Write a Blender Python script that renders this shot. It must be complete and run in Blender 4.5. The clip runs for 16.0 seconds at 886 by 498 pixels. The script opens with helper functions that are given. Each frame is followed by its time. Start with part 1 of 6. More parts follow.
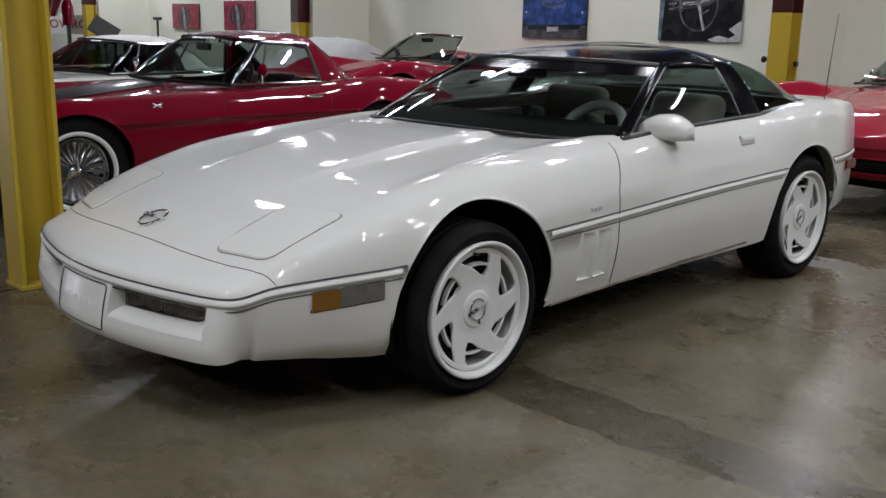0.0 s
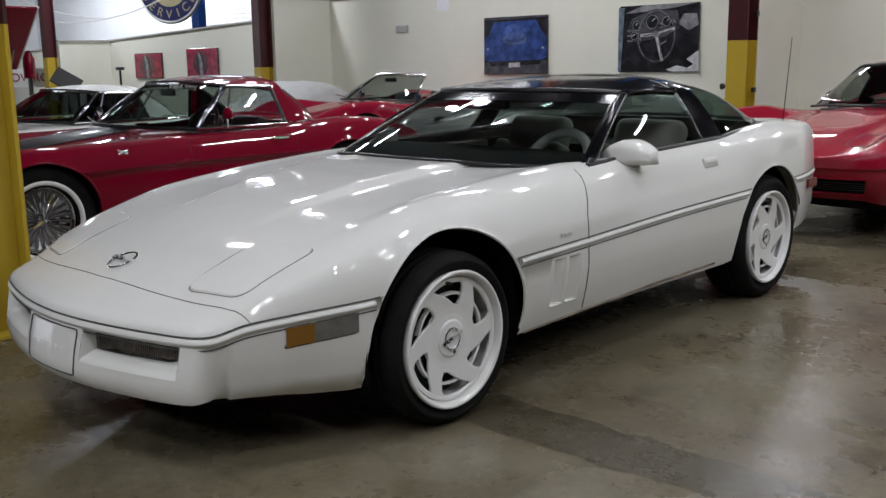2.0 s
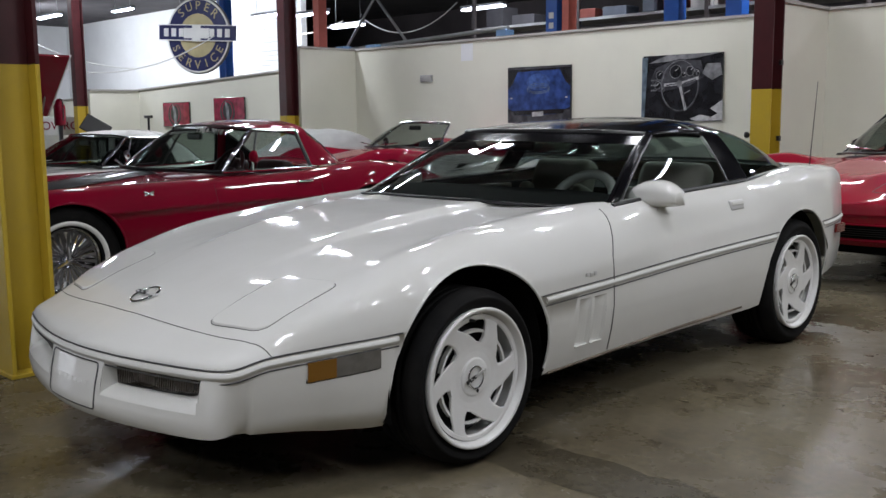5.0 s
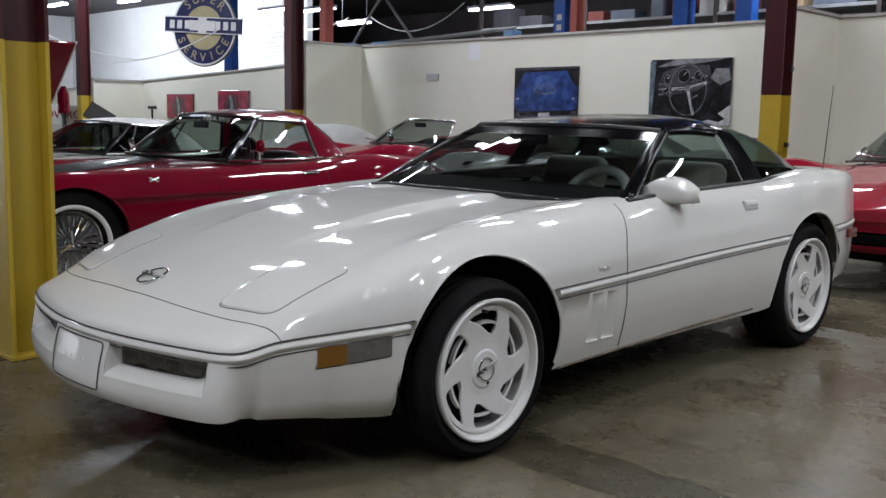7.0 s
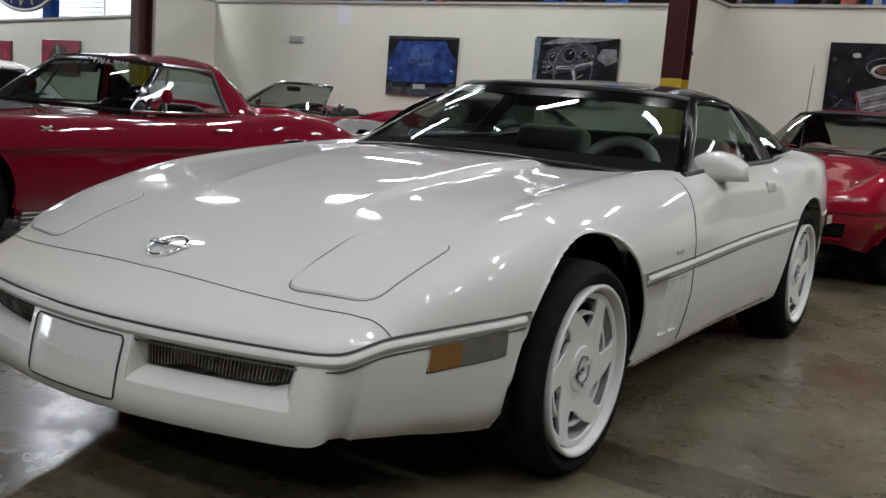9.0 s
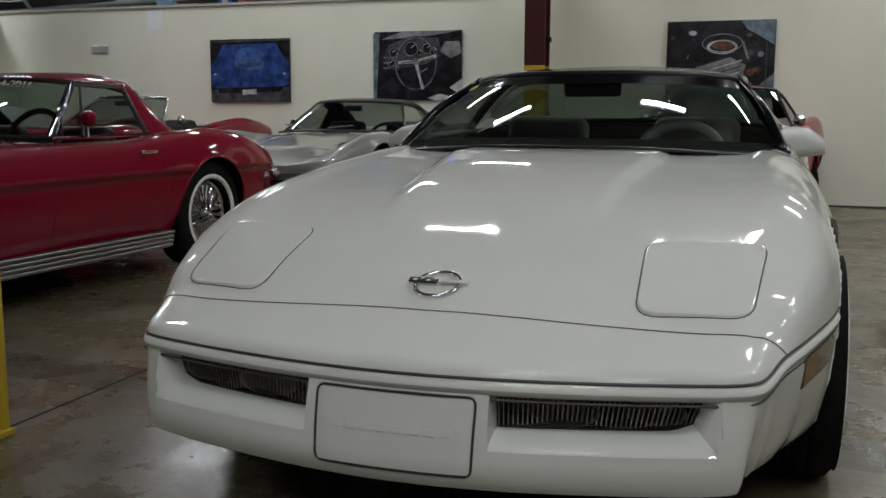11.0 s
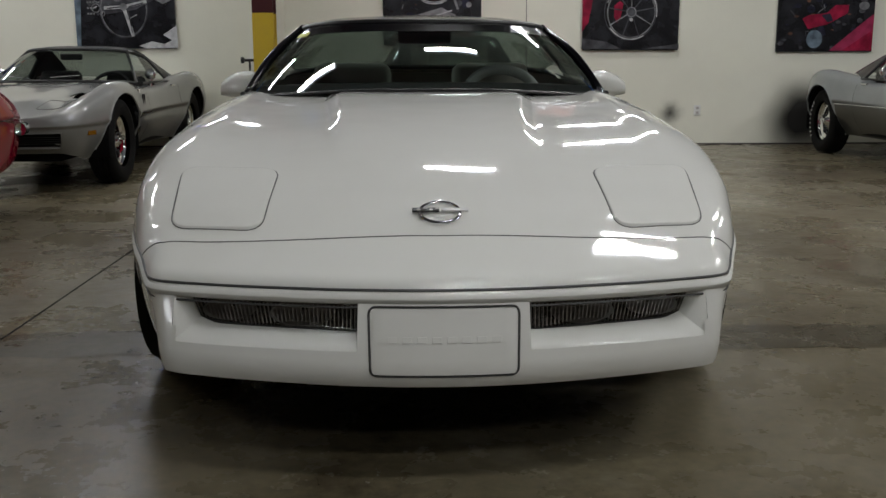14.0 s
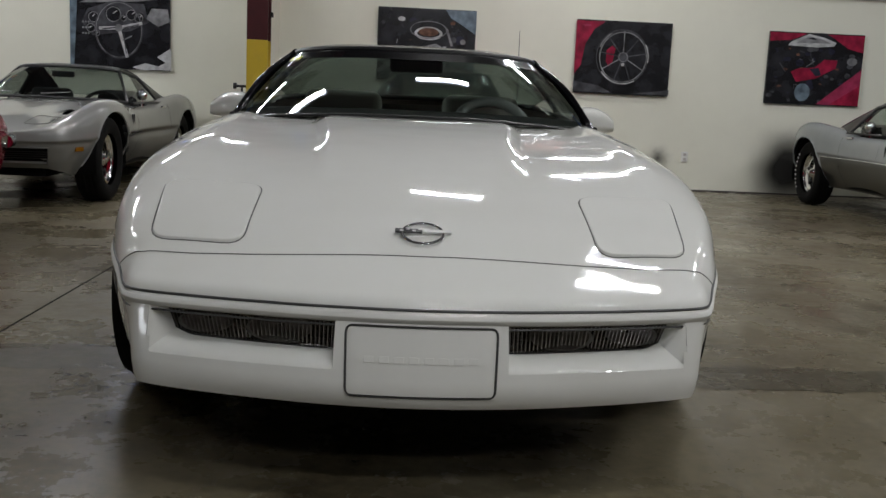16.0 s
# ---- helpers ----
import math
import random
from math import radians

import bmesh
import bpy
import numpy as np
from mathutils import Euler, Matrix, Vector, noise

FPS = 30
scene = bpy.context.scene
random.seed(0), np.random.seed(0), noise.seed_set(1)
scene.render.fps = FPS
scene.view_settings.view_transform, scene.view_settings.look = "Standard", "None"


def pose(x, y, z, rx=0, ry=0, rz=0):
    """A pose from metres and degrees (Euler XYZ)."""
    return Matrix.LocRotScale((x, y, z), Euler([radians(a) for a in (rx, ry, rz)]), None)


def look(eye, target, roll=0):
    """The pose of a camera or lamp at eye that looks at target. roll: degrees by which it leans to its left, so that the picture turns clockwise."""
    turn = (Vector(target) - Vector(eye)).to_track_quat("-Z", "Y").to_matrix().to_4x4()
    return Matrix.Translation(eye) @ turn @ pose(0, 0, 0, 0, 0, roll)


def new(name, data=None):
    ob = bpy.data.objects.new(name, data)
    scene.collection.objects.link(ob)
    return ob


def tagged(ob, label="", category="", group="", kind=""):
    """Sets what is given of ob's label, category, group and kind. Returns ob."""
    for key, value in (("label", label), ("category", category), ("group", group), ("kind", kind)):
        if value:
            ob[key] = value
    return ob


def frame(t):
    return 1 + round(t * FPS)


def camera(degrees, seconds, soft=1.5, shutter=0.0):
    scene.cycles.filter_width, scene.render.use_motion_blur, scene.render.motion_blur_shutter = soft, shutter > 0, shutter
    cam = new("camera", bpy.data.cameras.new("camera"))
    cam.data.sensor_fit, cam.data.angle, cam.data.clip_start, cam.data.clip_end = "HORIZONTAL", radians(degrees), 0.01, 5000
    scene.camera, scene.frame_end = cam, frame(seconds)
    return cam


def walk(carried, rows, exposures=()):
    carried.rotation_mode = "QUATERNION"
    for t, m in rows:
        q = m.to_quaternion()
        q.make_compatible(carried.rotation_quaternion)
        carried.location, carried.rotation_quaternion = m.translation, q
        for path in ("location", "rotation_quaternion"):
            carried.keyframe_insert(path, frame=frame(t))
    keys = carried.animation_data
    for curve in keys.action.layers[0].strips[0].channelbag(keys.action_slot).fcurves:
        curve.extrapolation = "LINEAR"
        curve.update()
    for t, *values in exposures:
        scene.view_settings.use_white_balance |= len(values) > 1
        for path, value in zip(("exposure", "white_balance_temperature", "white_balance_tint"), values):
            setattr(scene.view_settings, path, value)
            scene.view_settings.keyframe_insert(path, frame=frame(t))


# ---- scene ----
cam = camera(50.0, 16.0, soft=1.5)
# seconds, eye, target, roll
PATH = [
    (0, (3.008, -2.309, 1.27), (1.625, -0.94, 0.808), 1.2),
    (0.5, (2.999, -2.307, 1.267), (1.64, -0.909, 0.822), 0.9),
    (1, (3.004, -2.311, 1.251), (1.651, -0.889, 0.87), -0.0),
    (1.5, (3.001, -2.314, 1.247), (1.641, -0.89, 0.898), -0.9),
    (2, (3.019, -2.323, 1.242), (1.667, -0.899, 0.861), -0.8),
    (2.5, (3.005, -2.316, 1.235), (1.666, -0.879, 0.86), 2.1),
    (3, (3.014, -2.311, 1.217), (1.674, -0.876, 0.835), 0.7),
    (3.5, (3.009, -2.318, 1.203), (1.668, -0.89, 0.8), 1.1),
    (4, (3.014, -2.321, 1.197), (1.658, -0.904, 0.804), 1.4),
    (4.5, (3.011, -2.319, 1.189), (1.628, -0.91, 0.871), 0.5),
    (4.7, (3.007, -2.317, 1.189), (1.611, -0.913, 0.902), -0.7),
    (6.8, (2.968, -2.312, 1.15), (1.583, -0.89, 0.903), 0.3),
    (7, (2.93, -2.316, 1.136), (1.536, -0.908, 0.866), 1.1),
    (7.5, (2.732, -2.347, 1.1), (1.409, -0.876, 0.812), 2.2),
    (8, (2.515, -2.394, 1.071), (1.371, -0.78, 0.775), 3.7),
    (8.5, (2.216, -2.387, 1.041), (1.135, -0.732, 0.738), 5.3),
    (8.7, (2.088, -2.378, 1.026), (0.997, -0.729, 0.722), 5.0),
    (10.8, (0.781, -2.65, 0.948), (0.136, -0.776, 0.68), -0.9),
    (11, (0.64, -2.663, 0.956), (0.022, -0.782, 0.675), 0.2),
    (11.5, (0.392, -2.783, 0.965), (-0.127, -0.872, 0.679), -2.0),
    (12, (0.21, -2.841, 0.965), (-0.071, -0.888, 0.639), -2.9),
    (12.5, (0.074, -2.847, 0.986), (-0.058, -0.883, 0.637), -2.1),
    (13, (-0.007, -2.935, 0.985), (0.104, -0.959, 0.698), -0.5),
    (13.5, (-0.066, -2.976, 0.95), (0.011, -1.002, 0.64), -0.6),
    (14, (-0.075, -2.992, 0.943), (-0.003, -1.031, 0.56), -0.1),
    (14.5, (-0.072, -2.993, 0.941), (0.003, -1.043, 0.504), -0.1),
    (15, (-0.069, -2.984, 0.942), (0.019, -1.034, 0.505), 1.7),
    (15.5, (-0.064, -2.984, 0.924), (0.022, -1.017, 0.572), 2.1),
    (16, (-0.067, -2.985, 0.904), (0.036, -1.011, 0.6), 2.6),
]
walk(cam, [(t, look(eye, target, roll)) for t, eye, target, roll in PATH], [(0.0, 0.14, 6250, 10), (4.7, 0.14, 6250, 10), (7.0, 0.11, 6150, 10), (8.7, 0.07, 6350, 9), (10.8, -0.38, 6500, 3), (12.0, -0.3, 6550, 4), (13.5, -0.2, 6600, 6), (14.5, -0.05, 6550, 6), (15.2, 0.0, 6550, 7), (16.0, -0.06, 6500, 7)])

# ---------------------------------------------------------------- light
scene.view_settings.exposure = 0.0
world = bpy.data.worlds.new("world")
scene.world = world
world.use_nodes = True
world.node_tree.nodes["Background"].inputs[0].default_value = (0.55, 0.6, 0.7, 1)
world.node_tree.nodes["Background"].inputs[1].default_value = 0.006

# long fluorescent fixtures under the ceiling: x, y, z, turn
FIXTURES = []
for y, xs in (
    (6.8, (-5.3, -3.3, 2.25)),
    (4.35, (-6.7, -4.3, -1.95, 0.47)),
    # unseen pair, added to brighten the floor and car side at right
    (3.2, (5.3, 7.7)),
    (1.95, (-5.2, 2.2, 5.0)),
    (-0.1, (3.9, 6.1)),
    # front rows are unseen, added to light the nose and the near floor
    (-2.8, (0.6, 3.0)),
    (-5.0, (0.3, 2.6)),
    (-7.4, (0.3, 2.6)),
):
    FIXTURES += [(x, y, 4.6, 0) for x in xs]
FIXTURES += [(-8.5, 11.2, 4.6, 0), (-3.0, 11.2, 4.6, 0), (3.0, 11.2, 4.6, 0), (-18.0, 12.5, 4.6, 0), (-25.0, 12.0, 4.6, 0), (-31.0, 11.0, 4.6, 0), (-10.2, 6.2, 4.6, 0), (-15.6, 6.5, 4.6, 0), (-19.5, 5.5, 4.6, 0), (6.4, 1.2, 4.6, 0)]


def tube_length(y):
    """The shop lights over the near bays are short ones."""
    return 1.22 if y > 8 or y < 1 else 0.8


for i, (x, y, z, a) in enumerate(FIXTURES):
    lamp = bpy.data.lights.new("tube_light", "AREA")
    lamp.shape, lamp.size, lamp.size_y = "RECTANGLE", tube_length(y), 0.12
    # far lamps are strong and turned sideways to brighten the white far wall
    far = x < -15 and y > 8
    lamp.energy, lamp.color = (330 if far else 18 if x > 3 and -1 < y < 3 else 38 if y < -1 else 120 if x < -9 else 66 if 3 < y < 8 and x > 3 else 50 if 3 < y < 8 and x > 0 else 26 if y == 6.8 else 31 if 3 < y < 8 else 36 if y < 8 and x > 0 else 26 if y < 8 else 62 if x > 0 else 90), ((0.93, 0.95, 1.0) if x < -9 else (1.0, 0.985, 0.985))
    new("tube_light", lamp).matrix_world = pose(x, y, z - 0.11, 84 if far else 0, 0, a)

# ---------------------------------------------------------------- materials
def nodes_of(name):
    m = bpy.data.materials.new(name)
    m.use_nodes = True
    return m, m.node_tree, m.node_tree.nodes["Principled BSDF"]


def mat(name, colour, rough=0.5, metal=0.0, coat=0.0, vary=0.08, scale=6.0, bump=0.0, bump_scale=80.0, spec=0.5, trans=0.0, ior=1.45, rvary=0.1, dirt=None, dirt_scale=1.5, dirt_amount=0.3):
    """A principled material with large and small variation of colour and gloss, and fine relief."""
    m, t, b = nodes_of(name)
    N, L = t.nodes.new, t.links.new
    b.inputs["Metallic"].default_value = metal
    b.inputs["Coat Weight"].default_value = coat
    b.inputs["Coat Roughness"].default_value = 0.04
    b.inputs["Specular IOR Level"].default_value = spec
    b.inputs["Transmission Weight"].default_value = trans
    b.inputs["IOR"].default_value = ior
    co = N("ShaderNodeTexCoord")
    n1, n2 = N("ShaderNodeTexNoise"), N("ShaderNodeTexNoise")
    n1.inputs["Scale"].default_value, n1.inputs["Detail"].default_value = scale, 6
    n2.inputs["Scale"].default_value, n2.inputs["Detail"].default_value = dirt_scale, 8
    n2.inputs["Roughness"].default_value = 0.65
    L(co.outputs["Object"], n1.inputs["Vector"]), L(co.outputs["Object"], n2.inputs["Vector"])
    r1 = N("ShaderNodeValToRGB")
    lo, hi = [tuple(max(0, c * k) for c in colour) + (1,) for k in (1 - vary, 1 + vary)]
    r1.color_ramp.elements[0].color, r1.color_ramp.elements[1].color = lo, hi
    r1.color_ramp.elements[0].position, r1.color_ramp.elements[1].position = 0.3, 0.7
    L(n1.outputs["Fac"], r1.inputs["Fac"])
    src = r1.outputs["Color"]
    if dirt:
        mix, r2 = N("ShaderNodeMix"), N("ShaderNodeValToRGB")
        mix.data_type = "RGBA"
        r2.color_ramp.elements[0].position, r2.color_ramp.elements[1].position = 0.45, 0.75
        r2.color_ramp.elements[0].color, r2.color_ramp.elements[1].color = (0, 0, 0, 1), (dirt_amount,) * 3 + (1,)
        L(n2.outputs["Fac"], r2.inputs["Fac"]), L(r2.outputs["Color"], mix.inputs[0])
        L(src, mix.inputs[6])
        mix.inputs[7].default_value = (*dirt, 1)
        src = mix.outputs[2]
    L(src, b.inputs["Base Color"])
    mr = N("ShaderNodeMapRange")
    mr.inputs[3].default_value, mr.inputs[4].default_value = max(0.02, rough * (1 - rvary)), min(1, rough * (1 + rvary))
    L(n2.outputs["Fac"], mr.inputs[0]), L(mr.outputs[0], b.inputs["Roughness"])
    if bump:
        n3, bp = N("ShaderNodeTexNoise"), N("ShaderNodeBump")
        n3.inputs["Scale"].default_value, n3.inputs["Detail"].default_value = bump_scale, 4
        bp.inputs["Strength"].default_value, bp.inputs["Distance"].default_value = bump, 0.01
        L(co.outputs["Object"], n3.inputs["Vector"]), L(n3.outputs["Fac"], bp.inputs["Height"]), L(bp.outputs[0], b.inputs["Normal"])
    return m


def glow(name, colour, strength):
    m, t, b = nodes_of(name)
    b.inputs["Base Color"].default_value = (*colour, 1)
    b.inputs["Emission Color"].default_value = (*colour, 1)
    b.inputs["Emission Strength"].default_value = strength
    return m


def concrete_floor(name="sealed_concrete", tone=1.0):
    """Old sealed concrete: brown-grey, blotched, with worn glossy patches and dark stains."""
    m, t, b = nodes_of(name)
    N, L = t.nodes.new, t.links.new
    co = N("ShaderNodeTexCoord")

    def noise_tex(scale, detail, rough=0.6):
        n = N("ShaderNodeTexNoise")
        n.inputs["Scale"].default_value, n.inputs["Detail"].default_value, n.inputs["Roughness"].default_value = scale, detail, rough
        L(co.outputs["Object"], n.inputs["Vector"])
        return n.outputs["Fac"]

    def ramp(fac, stops):
        r = N("ShaderNodeValToRGB")
        while len(r.color_ramp.elements) < len(stops):
            r.color_ramp.elements.new(0.5)
        for e, (p, c) in zip(r.color_ramp.elements, stops):
            e.position, e.color = p, (*c, 1)
        L(fac, r.inputs["Fac"])
        return r.outputs["Color"]

    def mix(f, a, c, kind="MIX"):
        x = N("ShaderNodeMix")
        x.data_type, x.blend_type = "RGBA", kind
        if isinstance(f, float):
            x.inputs[0].default_value = f
        else:
            L(f, x.inputs[0])
        L(a, x.inputs[6]), L(c, x.inputs[7])
        return x.outputs[2]

    base = ramp(noise_tex(0.7, 8), [(0.3, (0.078, 0.062, 0.039)), (0.5, (0.127, 0.107, 0.067)), (0.72, (0.178, 0.155, 0.1))])
    fine = ramp(noise_tex(26, 6), [(0.3, (0.68, 0.68, 0.68)), (0.7, (1.2, 1.2, 1.2))])
    col = mix(1.0, base, fine, "MULTIPLY")
    stain = ramp(noise_tex(2.3, 9, 0.7), [(0.36, (0.45, 0.42, 0.4)), (0.46, (1, 1, 1))])
    col = mix(0.75, col, stain, "MULTIPLY")
    specks = ramp(noise_tex(55, 2, 0.5), [(0.24, (0.3, 0.28, 0.26)), (0.29, (1, 1, 1))])
    col = mix(0.7, col, specks, "MULTIPLY")
    worn = ramp(noise_tex(1.35, 10, 0.72), [(0.5, (0, 0, 0)), (0.68, (0.6, 0.6, 0.6))])
    pale = ramp(noise_tex(14, 7, 0.7), [(0.3, (0.14, 0.122, 0.09)), (0.7, (0.24, 0.215, 0.165))])
    col = mix(worn, col, pale)
    dark = N("ShaderNodeMix")
    dark.data_type, dark.blend_type, dark.inputs[0].default_value = "RGBA", "MULTIPLY", 1.0
    dark.inputs[7].default_value = (tone, tone, tone, 1)
    L(col, dark.inputs[6]), L(dark.outputs[2], b.inputs["Base Color"])
    r = N("ShaderNodeMapRange")
    r.inputs[1].default_value, r.inputs[2].default_value = 0.35, 0.65
    r.inputs[3].default_value, r.inputs[4].default_value = 0.14, 0.44
    L(noise_tex(1.9, 9, 0.7), r.inputs[0]), L(r.outputs[0], b.inputs["Roughness"])
    bp = N("ShaderNodeBump")
    bp.inputs["Strength"].default_value, bp.inputs["Distance"].default_value = 0.13, 0.005
    L(noise_tex(7, 8, 0.7), bp.inputs["Height"]), L(bp.outputs[0], b.inputs["Normal"])
    b.inputs["Specular IOR Level"].default_value = 0.42
    return m


def clear_glass(name, tint, see=0.85, rough=0.0):
    """Thin automotive glass: part clear, part mirror by the angle."""
    m, t, b = nodes_of(name)
    N, L = t.nodes.new, t.links.new
    out = t.nodes["Material Output"]
    tr, gl, fr, mx = N("ShaderNodeBsdfTransparent"), N("ShaderNodeBsdfGlossy"), N("ShaderNodeLayerWeight"), N("ShaderNodeMixShader")
    pw, ma = N("ShaderNodeMath"), N("ShaderNodeMath")
    pw.operation, pw.inputs[1].default_value = "POWER", 5.0
    ma.operation, ma.inputs[1].default_value, ma.inputs[2].default_value = "MULTIPLY_ADD", 0.92, 0.08
    tr.inputs[0].default_value = (*tint, 1)
    gl.inputs["Roughness"].default_value = rough
    fr.inputs["Blend"].default_value = 0.5
    L(fr.outputs["Facing"], pw.inputs[0]), L(pw.outputs[0], ma.inputs[0]), L(ma.outputs[0], mx.inputs[0]), L(tr.outputs[0], mx.inputs[1]), L(gl.outputs[0], mx.inputs[2]), L(mx.outputs[0], out.inputs[0])
    return m


def wavy(m, scale, depth):
    """Slow unevenness of a hand-laid fibreglass skin, in the paint and its clear coat."""
    t = m.node_tree
    N, L = t.nodes.new, t.links.new
    co, nz, bp = N("ShaderNodeTexCoord"), N("ShaderNodeTexNoise"), N("ShaderNodeBump")
    nz.inputs["Scale"].default_value, nz.inputs["Detail"].default_value = scale, 1.5
    bp.inputs["Strength"].default_value, bp.inputs["Distance"].default_value = 1.0, depth
    b = t.nodes["Principled BSDF"]
    L(co.outputs["Object"], nz.inputs["Vector"]), L(nz.outputs["Fac"], bp.inputs["Height"])
    L(bp.outputs[0], b.inputs["Normal"]), L(bp.outputs[0], b.inputs["Coat Normal"])
    return m


CONCRETE = concrete_floor()
WALL = mat("painted_drywall", (0.735, 0.725, 0.625), 0.6, vary=0.025, scale=1.2, bump=0.06, bump_scale=40, dirt=(0.55, 0.53, 0.47), dirt_scale=0.8, dirt_amount=0.25)
WALLW = mat("white_panel_wall", (0.8, 0.81, 0.82), 0.6, vary=0.03, scale=1.0, dirt=(0.6, 0.6, 0.62), dirt_amount=0.2)
CEIL = mat("dark_ceiling_deck", (0.09, 0.085, 0.09), 0.8, vary=0.2, scale=1.0)
DARKWALL = mat("dark_warehouse_wall", (0.06, 0.052, 0.055), 0.8, vary=0.3, scale=0.8)
CAPWOOD = mat("grey_cap_board", (0.42, 0.4, 0.38), 0.6, vary=0.1)
MAROON = mat("maroon_enamel", (0.05, 0.008, 0.01), 0.4, vary=0.2, scale=5, bump=0.05, dirt=(0.02, 0.01, 0.01), dirt_scale=4)
YELLOW = mat("yellow_enamel", (0.47, 0.33, 0.025), 0.42, vary=0.1, scale=5, bump=0.08, bump_scale=30, dirt=(0.2, 0.15, 0.05), dirt_scale=5, dirt_amount=0.35)
WHITEPAINT = mat("white_car_paint", (0.68, 0.68, 0.645), 0.6, coat=1.0, spec=0.1, vary=0.012, scale=3, rvary=0.2, dirt=(0.6, 0.59, 0.54), dirt_scale=2, dirt_amount=0.2)
wavy(WHITEPAINT, 5.0, 0.0022)
BLACKPAINT = mat("black_car_paint", (0.005, 0.005, 0.006), 0.4, coat=0.45, spec=0.1, vary=0.2)
REDPAINT = wavy(mat("red_car_paint", (0.205, 0.001, 0.018), 0.5, coat=0.95, spec=0.05, vary=0.04), 4.0, 0.003)
REDPAINT2 = wavy(mat("bright_red_car_paint", (0.26, 0.005, 0.021), 0.5, coat=0.9, spec=0.05, vary=0.04), 4.0, 0.003)
SILVER = mat("silver_car_paint", (0.22, 0.22, 0.215), 0.4, metal=0.2, coat=1.0, vary=0.04)
PEWTER = mat("pewter_car_paint", (0.05, 0.05, 0.045), 0.4, metal=0.2, coat=1.0, vary=0.05)
GREYTOP = mat("grey_silver_car_paint", (0.24, 0.255, 0.265), 0.4, metal=0.2, coat=1.0, vary=0.05)
RUBBER = mat("tyre_rubber", (0.007, 0.007, 0.007), 0.8, spec=0.12, vary=0.15, scale=20, bump=0.05, dirt=(0.02, 0.018, 0.016), dirt_scale=9, dirt_amount=0.4)
WHITEWALL = mat("whitewall_rubber", (0.75, 0.74, 0.7), 0.5, vary=0.03)
RIMWHITE = mat("white_wheel_paint", (0.72, 0.72, 0.7), 0.3, coat=0.4, vary=0.03, dirt=(0.5, 0.48, 0.44), dirt_scale=8, dirt_amount=0.3)
# chrome with the dark surroundings it mirrors put into its colour
DARKCHROME = mat("chrome_reflecting_dark", (0.34, 0.34, 0.37), 0.12, metal=1.0, vary=0.1)
CHROME = mat("chrome", (0.82, 0.83, 0.85), 0.08, metal=1.0, vary=0.03)
ALLOY = mat("brushed_alloy", (0.55, 0.55, 0.56), 0.28, metal=1.0, vary=0.06)
BLACKTRIM = mat("black_trim", (0.012, 0.012, 0.013), 0.4, vary=0.2)
MATTEBLACK = mat("matte_black", (0.006, 0.006, 0.006), 0.9, vary=0.2, spec=0.1)
SEAMDARK = mat("panel_gap", (0.13, 0.13, 0.125), 0.8, vary=0.2, spec=0.1)
STRIPGREY = mat("rub_strip_line", (0.04, 0.04, 0.04), 0.5, vary=0.1)
GREYCLOTH = mat("light_grey_leather", (0.5, 0.48, 0.42), 0.55, vary=0.06, bump=0.1, bump_scale=60)
WHITEVINYL = mat("white_vinyl", (0.68, 0.68, 0.66), 0.5, vary=0.05, bump=0.05)
DASHBLACK = mat("black_dash_vinyl", (0.008, 0.008, 0.009), 0.7, vary=0.15, bump=0.1, bump_scale=120)
COVERGREY = mat("grey_cover_cloth", (0.36, 0.36, 0.35), 0.85, vary=0.08, bump=0.15, bump_scale=12)
ROOFBLACK = mat("black_roof_paint", (0.004, 0.004, 0.005), 0.12, spec=0.14, vary=0.2)
DARKBRIGHT = mat("dull_window_trim", (0.16, 0.16, 0.165), 0.35, metal=0.8, vary=0.1)
GLASS = clear_glass("car_glass", (0.66, 0.71, 0.69))
DARKGLASS = clear_glass("tinted_car_glass", (0.4, 0.48, 0.44))
SMOKEGLASS = clear_glass("dark_side_glass", (0.12, 0.13, 0.14))
WSGLASS = clear_glass("tinted_windshield", (0.42, 0.46, 0.44))
WHEELVINYL = mat("grey_wheel_vinyl", (0.72, 0.72, 0.7), 0.5, vary=0.06)
STRIPWHITE = mat("white_rub_strip", (0.62, 0.62, 0.59), 0.5, spec=0.25, vary=0.03)
HANDLE = mat("satin_silver", (0.55, 0.55, 0.54), 0.35, metal=0.3, vary=0.05)
FOGLENS = mat("smoked_ribbed_lens", (0.016, 0.014, 0.014), 0.12, coat=0.8, vary=0.4, scale=40)
FOGRIB = mat("ribbed_lens_glint", (0.3, 0.28, 0.27), 0.25, metal=0.5, vary=0.5, scale=30)
FOGBULB = mat("dull_reflector", (0.2, 0.19, 0.18), 0.4, metal=0.7, vary=0.2)
LENS = clear_glass("lamp_lens", (0.55, 0.52, 0.52), rough=0.08)
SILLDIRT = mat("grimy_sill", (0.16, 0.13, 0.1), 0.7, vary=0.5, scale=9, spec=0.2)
AMBER = mat("amber_lens", (0.2, 0.088, 0.006), 0.15, coat=1.0, vary=0.08)
REDLENS = mat("red_lens", (0.14, 0.008, 0.008), 0.15, coat=1.0, vary=0.08)
GREYLENS = mat("clear_grey_lens", (0.12, 0.115, 0.105), 0.15, coat=1.0, vary=0.15, scale=30)
BLUESTEEL = mat("blue_lift_paint", (0.02, 0.1, 0.42), 0.4, vary=0.1)
LIGHTBLUE = mat("pale_blue_steel", (0.2, 0.36, 0.6), 0.45, vary=0.1)
CORAL = mat("coral_steel", (0.6, 0.16, 0.12), 0.5, vary=0.08)
